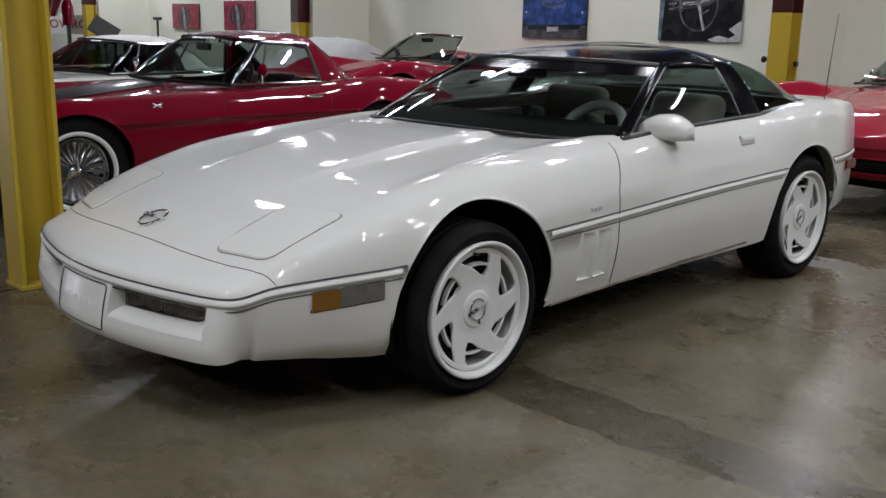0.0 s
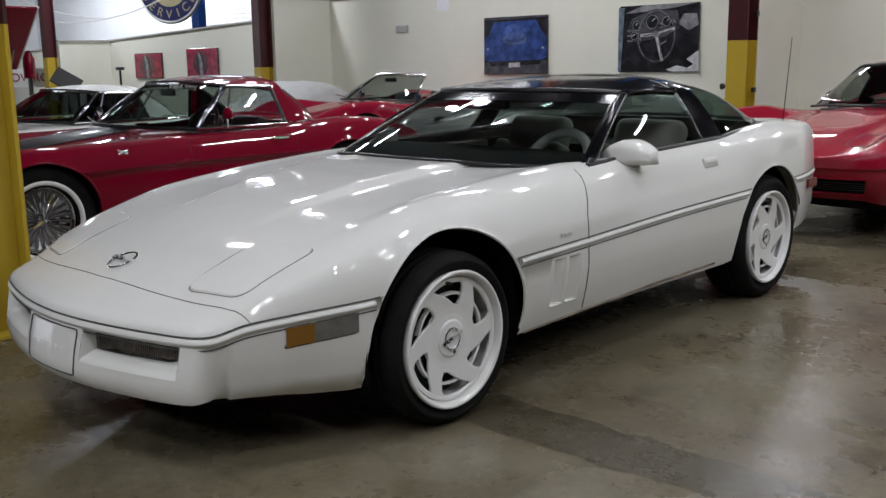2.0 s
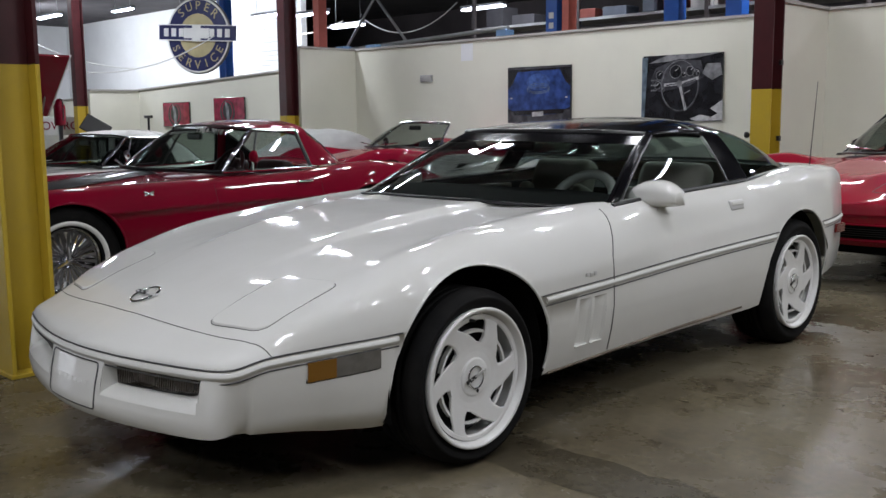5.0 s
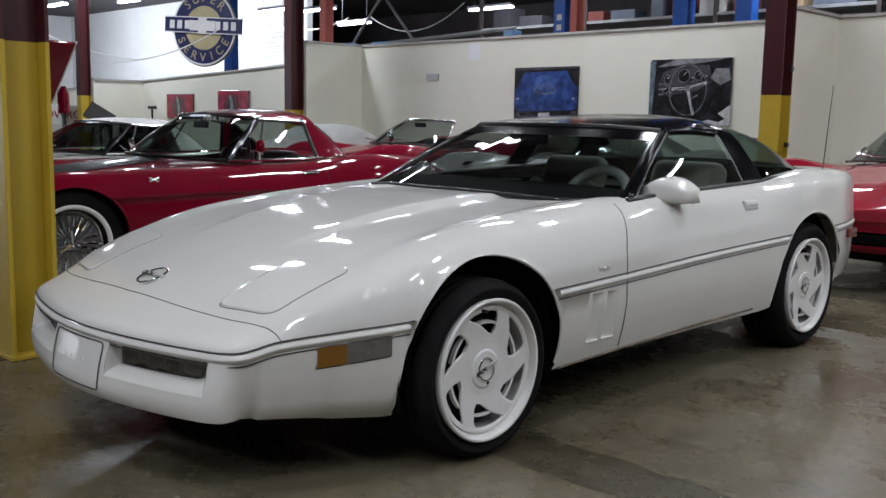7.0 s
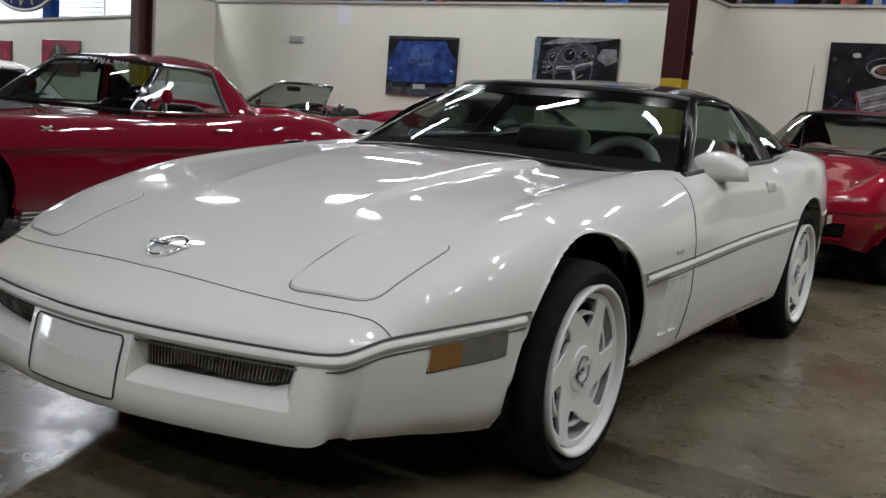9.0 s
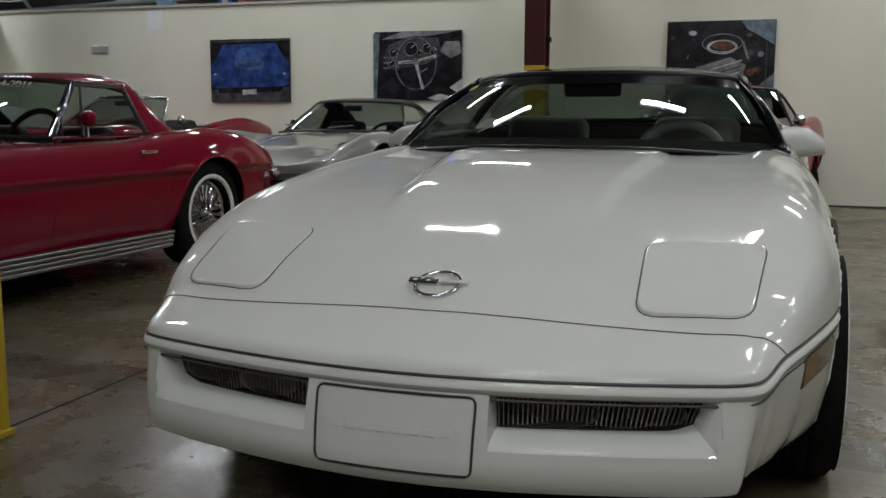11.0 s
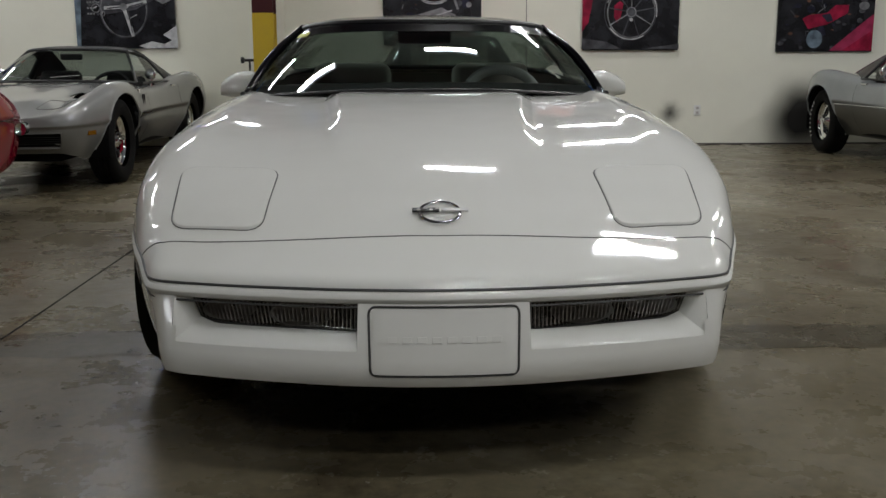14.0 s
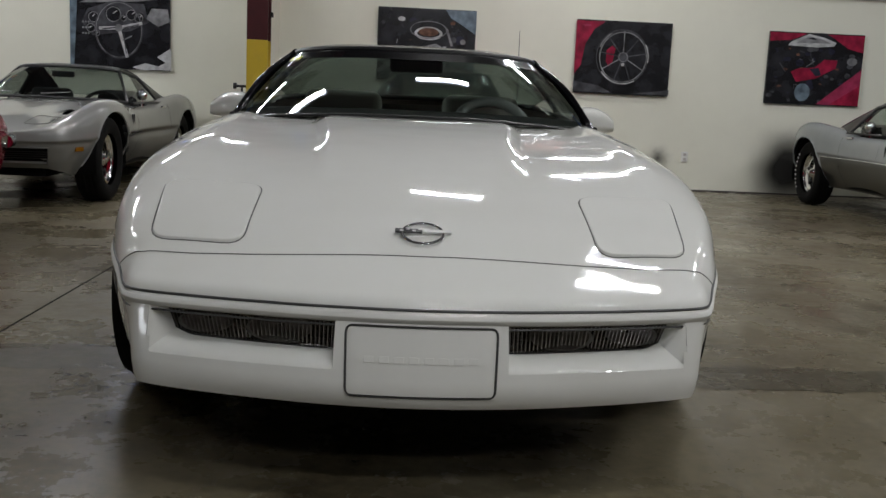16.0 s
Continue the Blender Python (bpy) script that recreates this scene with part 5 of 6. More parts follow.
        for s in (-1, 1):
            S = np.array([s, 1, 1])
            part("rear_glass_trim", tube([a[cut] * np.array([s, 1, 1]), (a[cut] + b[cut]) / 2 * S + np.array([0, 0, 0.014]), b[cut] * S], 0.009, 6), CHROME if kind == "early" else BLACKTRIM, car)
            top_f, top_r = np.array(T["ws1"][-1]) * S, np.array(T["hoop"][3]) * S
            part("roof_rail", tube([top_f, top_r], 0.016, 8), BLACKTRIM if kind == "late" else DARKCHROME, car)
            bf, br = np.array(T["ws0"][-1]) * S, np.array(T["hoop"][-1]) * S
            sg = part("side_glass", quad_patch(bf, br, top_r, top_f, 5, (s * 0.01, 0, 0)), SMOKEGLASS if roof == "soft" else GLASS, car, smooth=True)
            sg.visible_shadow = False
            part("window_seal", tube([br, top_r], 0.014, 6), BLACKTRIM, car)
            if kind == "early":
                q0, q1 = bf * 0.68 + br * 0.32, top_f * 0.86 + top_r * 0.14
                part("vent_window_post", tube([q0, q1], 0.008, 6), DARKBRIGHT, car)
    for s in (-1, 1):
        S = np.array([s, 1, 1])
        part("belt_molding", tube([np.array((0.69, T["ws0"][-1][1], T["belt"])) * S, np.array((0.71, (T["ws0"][-1][1] + T["hoop"][-1][1]) / 2, T["belt"] + 0.004)) * S, np.array((0.72, T["hoop"][-1][1], T["belt"] + 0.008)) * S], 0.011, 6), CHROME if kind == "early" else BLACKTRIM, car)
        my = T["ws0"][-1][1] + (0.22 if kind == "early" else 0.3)
        mx = sh.side(my, T["belt"] - 0.02)
        mir = part("door_mirror", lathe([(0.0, -0.03), (0.035, -0.025), (0.058, 0.0), (0.062, 0.02), (0.0, 0.022)], 20, "z"), paint if kind == "early" and roof == "hard" else CHROME, car, smooth=True, m=pose(s * (mx + 0.02), my, T["belt"] + (0.1 if kind == "early" else 0.075), -90) @ Matrix.Diagonal((0.75, 0.75, 0.75, 1) if kind == "early" else (0.85, 0.85, 0.85, 1)))
        part("mirror_stem", tube([(0, 0.05, 0), (0, 0.13, 0.0)], 0.012, 8), CHROME, mir)
        if detail:
            hy = T["hoop"][-1][1] - 0.12
            part("door_handle", box_bm((0.025, 0.13, 0.018), (s * (sh.side(hy, 0.74) + 0.012), hy, 0.74), 0.006), CHROME, car)
            for yy in (T["ws0"][-1][1] - 0.12, T["hoop"][-1][1] + 0.02):
                ln = []
                for z in np.linspace(T["sill"] + 0.03, T["belt"] - 0.01, 16):
                    zs = float(smooth_at(T["strip"], yy))
                    i = int(np.argmin(np.abs(sh.pc[:, 1] - yy) + (sh.pc[:, 0] < 0.5)))
                    ln.append((s * (sh.side(yy, z) if z > zs else sh.low_row(i, z)[0]), yy, z))
                part("door_gap_line", tube(ln, 0.0014, 5), BLACKTRIM, car)
            part("fender_badge", merge([box_bm((0.006, 0.075, 0.012), (0, 0, 0), 0.003, m=pose(s * (sh.side(0.52, 0.72) + 0.003 + 0.001 * q), 0.52, 0.72, 22 * q)) for q in (-1, 1)]), ALLOY, car)
    if kind == "early":
        for s in (-1, 1):
            part("side_exhaust_cover", merge([box_bm((0.035, wb - 2 * ra - 0.06, 0.02), (s * (0.775 + 0.006 * k), wb / 2, 0.19 + 0.026 * k), 0.006) for k in range(4)] + [box_bm((0.02, wb - 2 * ra - 0.08, 0.1), (s * 0.77, wb / 2, 0.228))]), DARKALLOY, car, "ribbed bright side exhaust cover")
            part("rear_bumper", tube(spline([(s * 0.35, 3.37, 0.52), (s * 0.6, 3.33, 0.53), (s * 0.77, 3.17, 0.54), (s * 0.83, 2.98, 0.54)], 12), 0.035, 8, flat=1.2), CHROME, car, smooth=True)
            part("front_bumper", tube(spline([(s * 0.3, -0.85, 0.44), (s * 0.58, -0.81, 0.45), (s * 0.76, -0.65, 0.46), (s * 0.82, -0.48, 0.47)], 12), 0.032, 8, flat=1.2), CHROME, car, smooth=True)
    else:
        for s in (-1, 1):
            i = int(np.argmin(np.abs(sh.pc[:, 1] + 0.56)))
            q = sh.low_row(i, 0.44)
            part("side_marker", box_bm((0.014, 0.1, 0.035), (0, 0, 0), 0.004), AMBER, car, m=pose(s * q[0], q[1], 0.44, 0, 0, s * -math.degrees(math.atan2(-sh.nrm[i][1], sh.nrm[i][0]))))
            for k in (0.6, 0.68):
                part("fender_louvre", box_bm((0.012, 0.02, 0.14), (s * (sh.side(k, 0.62) - 0.002), k, 0.62), 0.004), BLACKTRIM, car)
        if bumper == "black":
            part("front_bumper", tube(spline([(-0.74, -0.6, 0.4), (-0.58, -0.8, 0.395), (0, -0.87, 0.39), (0.58, -0.8, 0.395), (0.74, -0.6, 0.4)], 30), 0.07, 10), BLACKTRIM, car, "black front bumper", smooth=True)
        else:
            for s in (-1, 1):
                ids = [int(np.argmin(np.abs(sh.pc[:60, 0] - x))) for x in np.linspace(0.07, 0.58, 16)]
                S = np.array([s, 1, 1])
                fwd = np.array([0, -0.002, 0])
                gr = part("grille", sheet([[sh.low_row(i, z) * S + fwd for z in np.linspace(0.345, 0.452, 4)] for i in ids]), MATTEBLACK, car, "dark front grille opening", smooth=True)
                for z in (0.374, 0.39, 0.406, 0.422):
                    part("grille_bar", tube([sh.low_row(i, z) * S + 2 * fwd for i in ids], 0.003, 5), BLACKTRIM, gr)
                rim = [sh.low_row(i, 0.452) for i in ids] + [sh.low_row(i, 0.345) for i in ids[::-1]]
                part("grille_lip", tube([p * S + fwd for p in rim], 0.006, 6, closed=True), paint, gr, smooth=True)
                part("bumper_lip", tube([sh.low_row(i, 0.335) * S + 3 * fwd for i in ids], 0.016, 8, flat=0.7), paint, car, smooth=True)
        for s in (-1, 1):
            loop = densify(rounded_loop([(s * 0.36, -0.32), (s * 0.6, -0.32), (s * 0.6, -0.62), (s * 0.36, -0.64)], 0.03), 0.05)
            part("headlamp_cover_gap", tube([(x, y, sh.top(x, y)) for x, y in loop], 0.003, 5, closed=True), SEAMDARK, car)
    if hood_paint is not None:
        g = [[(x, y, sh.top(x, y) + 0.006 + 0.014 * math.cos(min(1, abs(x) / 0.26) * math.pi / 2)) for x in np.linspace(-0.28, 0.28, 11)] for y in np.linspace(-0.35, T["ws0"][0][1] + 0.02, 20)]
        part("hood_bulge", sheet(g), hood_paint, car, "black centre hood bulge", smooth=True)
    if lower_paint is not None:
        for s in (-1, 1):
            g = []
            for y in np.linspace(ra + 0.02, wb - ra - 0.02, 20):
                i = int(np.argmin(np.abs(sh.pc[:, 1] - y) + (sh.pc[:, 0] < 0.5)))
                g.append([sh.low_row(i, z) * np.array([s, 1, 1]) + np.array([s * 0.003, 0, 0]) for z in np.linspace(T["sill"], 0.535, 6)])
            part("lower_panel", sheet(g), lower_paint, car, "darker lower body band", smooth=True)
            tail_rows = [i for i in range(len(sh.pc)) if sh.pc[i][1] > wb + ra + 0.03 and sh.pc[i][0] > 0.3]
            part("lower_panel", sheet([[sh.low_row(i, z) * np.array([s, 1, 1]) + np.array([s * sh.nrm[i][0], sh.nrm[i][1], 0]) * 0.003 for z in np.linspace(T["sill"] + 0.1, 0.53, 6)] for i in tail_rows]), lower_paint, car, smooth=True)
            part("side_stripe", tube([r[-1] for r in g], 0.004, 5), CHROME, car)
    st = seats or DASHBLACK
    part("cabin_tub", merge([box_bm((1.2, 1.3, 0.04), (0, 1.5, 0.36)), box_bm((0.05, 1.15, 0.36), (0.66, 1.58, T["belt"] - 0.24)), box_bm((0.05, 1.15, 0.36), (-0.66, 1.58, T["belt"] - 0.24)), box_bm((1.2, 0.5, 0.05), (0, 2.05, 0.74))]), DASHBLACK, car)
    part("dashboard", box_bm((1.2, 0.3, 0.2), (0, T["ws0"][-1][1] + 0.02, T["belt"] - (0.13 if kind == "early" else 0.11)), 0.05, 3), DASHBLACK, car)
    for s in (-1, 1):
        seat("seat", s * 0.32, 1.45, 0.34, st, car, 0.46, 18, 0.42)
    steering_wheel(0.33, T["ws0"][-1][1] + 0.24, T["belt"] - (0.02 if kind == "early" else 0.07), 0.18, st if st is not DASHBLACK else BLACKTRIM, car)
    part("rear_view_mirror", box_bm((0.2, 0.03, 0.055), (0, T["ws1"][0][1] + 0.0, T["ws1"][0][2] - 0.07), 0.012), BLACKTRIM, car)
    return car, sh


DARKALLOY = mat("dull_ribbed_alloy", (0.3, 0.3, 0.3), 0.35, metal=1.0, vary=0.1)
REDSEAT = mat("dark_red_vinyl", (0.02, 0.002, 0.004), 0.5, vary=0.08)
red_early, _ = classic("red_vintage_coupe", "dark red vintage sports coupe with removable hardtop and whitewall tyres", "early", pose(-3.48, 0.2, 0, 0, 0, -2.5), REDPAINT, "hard", wheels="wire", seats=REDSEAT, hood_paint=BLACKPAINT, low_by=0.985)
# a banner of small white writing across the top of the windshield; only its years can be read
for k in range(6):
    x = -0.38 + 0.085 * k
    part("windshield_lettering_bar", box_bm((0.06, 0.003, 0.022), (x, 0, 0), 0.001), WHITEVINYL, red_early, m=pose(0, 1.255 + 0.35 * x * x, 1.1 - 0.04 * abs(x), -40))
text_part("windshield_lettering", "1964-2016", 0.062, 0.0008, WHITEVINYL, red_early, pose(0.3, 1.258, 1.107, 52, 4, 16))

silver, _ = classic("silver_sports_coupe", "silver sports coupe with black roof panels and raised-letter tyres", "late", pose(-3.16, 4.8, 0, 0, 0, -0.7), SILVER, "ttop", roof_paint=BLACKPAINT, wheels="slot", low_by=0.935)
classic("red_sports_coupe", "bright red sports coupe with slotted alloy wheels", "late", pose(0.22, 4.95, 0, 0, 0, -4), REDPAINT2, "ttop", wheels="spoke", seats=DASHBLACK, steer=-14, low_by=1.08)
classic("grey_sports_coupe", "two-tone silver and dark grey sports coupe near the wall", "late", pose(5.04, 4.63, 0, 0, 0, -2), GREYTOP, "ttop", wheels="lettered", lower_paint=PEWTER, roof_paint=PEWTER, low_by=0.95, short_tail=True)
classic("red_convertible", "red open convertible with chrome windshield frame", "late", pose(-5.95, 5.0, 0), REDPAINT, None, wheels="slot")
classic("white_convertible", "white vintage convertible with raised white soft top", "early", pose(-5.95, 0.5, 0), WHITEPAINT, "soft", roof_paint=WHITEVINYL, wheels="wire", seats=DASHBLACK, low_by=0.88)

# ---------------------------------------------------------------- posters on the partition wall
def poster(name, label, x0, x1, z0, z1, build, group="wall posters"):
    p = thing(name, label, "poster", pose((x0 + x1) / 2, WY - 0.004, (z0 + z1) / 2), group=group)
    w, h = x1 - x0, z1 - z0
    part("canvas", box_bm((w, 0.03, h), (0, -0.016, 0), 0.003), POSTERBLACK, p)
    build(p, w, h)
    return p


POSTERBLACK = mat("poster_black", (0.015, 0.015, 0.018), 0.25, vary=0.7, scale=6, coat=0.3)
P_BLUE = mat("poster_blue", (0.025, 0.055, 0.2), 0.25, vary=0.6, scale=9, coat=0.3)
P_BLUE2 = mat("poster_light_blue", (0.05, 0.1, 0.3), 0.25, vary=0.6, scale=14, coat=0.3)
P_GREY = mat("poster_grey", (0.2, 0.2, 0.21), 0.25, vary=0.55, scale=9, coat=0.3)
P_DGREY = mat("poster_dark_grey", (0.06, 0.06, 0.068), 0.25, vary=0.6, scale=9, coat=0.3)
P_WHITE = mat("poster_white", (0.45, 0.45, 0.46), 0.25, vary=0.35, scale=16, coat=0.3)
P_RED = mat("poster_red", (0.25, 0.012, 0.04), 0.25, vary=0.5, scale=9, coat=0.3)
P_PINK = mat("poster_pink", (0.3, 0.03, 0.08), 0.25, vary=0.3, scale=9, coat=0.3)
P_NAVY = mat("poster_navy", (0.02, 0.02, 0.035), 0.25, vary=0.6, scale=6, coat=0.3)
P_STEELBLUE = mat("poster_steel_blue", (0.13, 0.17, 0.21), 0.25, vary=0.5, scale=9, coat=0.3)
P_BROWN = mat("poster_brown", (0.12, 0.06, 0.04), 0.25, vary=0.6, scale=22, coat=0.3)


def flat(name, pts, material, parent, layer):
    """A printed shape on a poster: a thin sheet, layer by layer."""
    y = -0.0312 - 0.0011 * layer
    v = [(min(0.563, max(-0.563, x * 1.04)), y, min(0.402, max(-0.402, z * 1.04))) for x, z in pts]
    return part(name, (v, [tuple(range(len(v)))]), material, parent)


def ell(cx, cz, rx, rz, n=28, a0=0, a1=360):
    return [(cx + rx * math.cos(math.radians(a)), cz + rz * math.sin(math.radians(a))) for a in np.linspace(a0, a1, n, endpoint=a1 - a0 < 359)]


def ringflat(name, cx, cz, rx, rz, t, material, parent, layer):
    y = -0.0312 - 0.0011 * layer
    o, i = ell(cx, cz, rx, rz, 40), ell(cx, cz, rx - t, rz - t, 40)
    v = [(x, y, z) for x, z in o + i]
    return part(name, (v, [(k, (k + 1) % 40, 40 + (k + 1) % 40, 40 + k) for k in range(40)]), material, parent)


def line(name, a, b, t, material, parent, layer):
    d = Vector((b[0] - a[0], b[1] - a[1])).normalized() * t / 2
    return flat(name, [(a[0] - d.y, a[1] + d.x), (b[0] - d.y, b[1] + d.x), (b[0] + d.y, b[1] - d.x), (a[0] + d.y, a[1] - d.x)], material, parent, layer)


def art_blue_car(p, w, h):
    flat("sky_band", [(-0.53, 0.34), (0.53, 0.35), (0.53, 0.37), (-0.53, 0.36)], P_DGREY, p, 1)
    flat("road_band", [(-0.53, -0.37), (0.53, -0.37), (0.53, -0.2), (-0.53, -0.22)], P_DGREY, p, 1)
    flat("printed_car_body", [(-0.53, -0.18), (-0.53, 0.08), (-0.44, 0.16), (-0.36, 0.31), (0.36, 0.32), (0.45, 0.17), (0.53, 0.1), (0.53, -0.16), (0.3, -0.26), (-0.3, -0.27)], P_BLUE, p, 2)
    flat("printed_windshield", ell(0, 0.17, 0.2, 0.11), P_BLUE2, p, 3)
    for k in range(3):
        ringflat("printed_hood_curve", 0, 0.1 - 0.02 * k, 0.2, 0.06 - 0.006 * k, 0.006, P_STEELBLUE, p, 4)
    flat("printed_grille", [(-0.45, -0.21), (0.45, -0.19), (0.42, -0.25), (-0.42, -0.27)], POSTERBLACK, p, 4)
    flat("printed_plate", [(-0.1, -0.23), (0.09, -0.22), (0.09, -0.28), (-0.1, -0.29)], P_WHITE, p, 5)
    for s in (-1, 1):
        flat("printed_lamp", ell(s * 0.47, -0.04, 0.02, 0.012, 12), P_WHITE, p, 4)


def art_wheel(p, w, h):
    flat("door_edge", [(-0.55, 0.37), (-0.46, 0.37), (-0.5, -0.38), (-0.55, -0.38)], P_STEELBLUE, p, 1)
    flat("windshield_glare", [(-0.45, 0.3), (-0.2, 0.39), (0.5, 0.39), (0.2, 0.34), (-0.25, 0.31)], P_GREY, p, 1)
    flat("dash_panel", [(-0.42, 0.1), (-0.35, 0.24), (-0.1, 0.33), (0.25, 0.31), (0.3, 0.12), (0.1, 0.02), (-0.3, -0.04)], P_DGREY, p, 2)
    for x, z, r in ((-0.08, 0.2, 0.085), (0.12, 0.2, 0.06), (0.2, 0.17, 0.05), (-0.3, 0.16, 0.06), (-0.33, 0.04, 0.05), (0.03, 0.16, 0.035), (-0.26, -0.02, 0.03)):
        flat("gauge", ell(x, z, r, r, 20), POSTERBLACK, p, 3)
        ringflat("gauge_ring", x, z, r, r, 0.009, P_GREY, p, 4)
        line("gauge_needle", (x, z), (x + r * 0.5, z + r * 0.4), 0.008, P_WHITE, p, 5)
    flat("seat_shape", [(0.27, 0.16), (0.33, 0.27), (0.5, 0.27), (0.53, 0.14), (0.4, 0.08)], P_GREY, p, 3)
    flat("floor_highlight", [(0.12, -0.36), (0.3, -0.3), (0.54, -0.14), (0.54, -0.38), (0.2, -0.39)], P_WHITE, p, 3)
    flat("gear_shift", [(0.05, -0.2), (0.25, -0.16), (0.48, -0.3), (0.4, -0.34), (0.1, -0.28)], POSTERBLACK, p, 4)
    ringflat("printed_rim", -0.02, 0.03, 0.27, 0.32, 0.022, P_DGREY, p, 6)
    ringflat("printed_rim_light", -0.02, 0.03, 0.255, 0.305, 0.006, P_GREY, p, 7)
    for b in ((0.23, 0.11), (-0.23, 0.04), (0.07, -0.26)):
        line("printed_spoke", (-0.02, 0.05), b, 0.035, P_WHITE, p, 8)
        line("spoke_slot", (0.03 if b[0] > 0 else -0.06, 0.05 if b[1] > 0 else 0.0), (b[0] * 0.85, b[1] * 0.85), 0.012, P_DGREY, p, 9)
    flat("printed_hub", ell(-0.02, 0.05, 0.04, 0.04, 18), P_GREY, p, 9)
    line("turn_lever", (0.02, -0.08), (0.12, -0.03), 0.012, P_GREY, p, 9)
    for k in range(9):
        flat("switch", ell(-0.4 + 0.03 * (k % 3), 0.1 - 0.06 * (k // 3), 0.012, 0.012, 8), P_GREY, p, 5)


def art_engine(red):
    def art(p, w, h):
        random.seed(11 if red else 5)
        for k in range(60):
            x, z, r = random.uniform(-0.5, 0.42), random.uniform(-0.36, 0.26), random.uniform(0.01, 0.05)
            flat("engine_piece", ell(x, z, r, r * random.uniform(0.4, 1), 10), random.choice([POSTERBLACK, P_DGREY, P_NAVY, P_NAVY, P_DGREY, P_BROWN]), p, 1 + k * 0.012)
        for k in range(14):
            x, z, a, q = random.uniform(-0.44, 0.3), random.uniform(-0.3, 0.2), random.uniform(0, 3.1), random.uniform(0.03, 0.14)
            line("engine_hose", (x, z), (x + q * math.cos(a), z + q * math.sin(a)), random.uniform(0.004, 0.011), random.choice([P_GREY, P_DGREY, POSTERBLACK, P_DGREY]), p, 2 + k * 0.02)
        if red:
            flat("hood_edge", [(-0.54, 0.39), (-0.12, 0.39), (-0.3, 0.31), (-0.54, 0.29)], P_RED, p, 3)
            flat("hood_corner", [(0.12, 0.39), (0.54, 0.39), (0.54, 0.2), (0.36, 0.24), (0.22, 0.33)], P_RED, p, 3)
            flat("air_filter", [(-0.33, 0.25), (-0.3, 0.29), (-0.1, 0.39), (0.08, 0.35), (0.22, 0.3), (0.2, 0.26), (0.0, 0.24)], P_WHITE, p, 4)
            flat("filter_shade", [(-0.24, 0.28), (-0.1, 0.36), (0.06, 0.33), (0.16, 0.29)], P_GREY, p, 4.3)
            flat("filter_notch", [(-0.12, 0.33), (-0.05, 0.35), (0.0, 0.32)], POSTERBLACK, p, 4.6)
            flat("valve_cover", [(-0.27, -0.04), (-0.2, 0.0), (0.0, 0.02), (0.1, 0.11), (0.25, 0.11), (0.24, 0.02), (0.02, -0.1), (-0.2, -0.15)], P_RED, p, 4)
            flat("cover_gap", [(-0.06, 0.0), (0.04, 0.02), (0.08, -0.06), (0.02, -0.08)], P_NAVY, p, 4.5)
            flat("blue_can", ell(-0.12, -0.26, 0.09, 0.1, 16), P_STEELBLUE, p, 4)
            flat("cap", ell(0.42, 0.1, 0.06, 0.045, 14), P_GREY, p, 4)
            flat("fender_stripe", [(0.54, 0.02), (0.54, -0.16), (0.2, -0.39), (0.05, -0.39)], P_PINK, p, 4)
            flat("fender_right", [(0.54, -0.16), (0.54, -0.39), (0.2, -0.39)], P_RED, p, 4)
        else:
            flat("hood_corner", [(0.2, 0.39), (0.54, 0.39), (0.54, 0.13), (0.4, 0.22), (0.26, 0.3)], P_STEELBLUE, p, 3)
            flat("fender_right", [(0.54, -0.14), (0.54, -0.39), (0.3, -0.39), (0.42, -0.24)], P_STEELBLUE, p, 3)
            flat("filter_pan", ell(0.0, 0.15, 0.26, 0.13), POSTERBLACK, p, 3.5)
            ringflat("filter_rim", 0.02, 0.13, 0.16, 0.075, 0.03, P_WHITE, p, 4)
            flat("filter_core", ell(0.02, 0.14, 0.11, 0.045), P_BROWN, p, 4.3)
            ringflat("filter_lip", 0.02, 0.17, 0.21, 0.1, 0.008, P_GREY, p, 4.4)
            flat("valve_cover", [(-0.24, -0.08), (0.1, 0.02), (0.26, -0.06), (0.18, -0.36), (-0.2, -0.36)], P_GREY, p, 4)
            for k in range(5):
                line("cover_rib", (-0.2 + 0.02 * k, -0.14 - 0.05 * k), (0.22 - 0.01 * k, -0.01 - 0.06 * k), 0.012, P_DGREY if k % 2 else P_WHITE, p, 4.6)
            line("red_wire", (-0.24, -0.1), (-0.16, -0.36), 0.016, P_RED, p, 5)
            flat("bright_cap", ell(-0.28, 0.27, 0.04, 0.025, 12), P_WHITE, p, 4)
            flat("bright_bolt", ell(0.4, 0.05, 0.03, 0.03, 12), P_GREY, p, 4)
            line("chrome_bar", (0.22, 0.18), (0.28, 0.0), 0.025, P_GREY, p, 4)
    return art


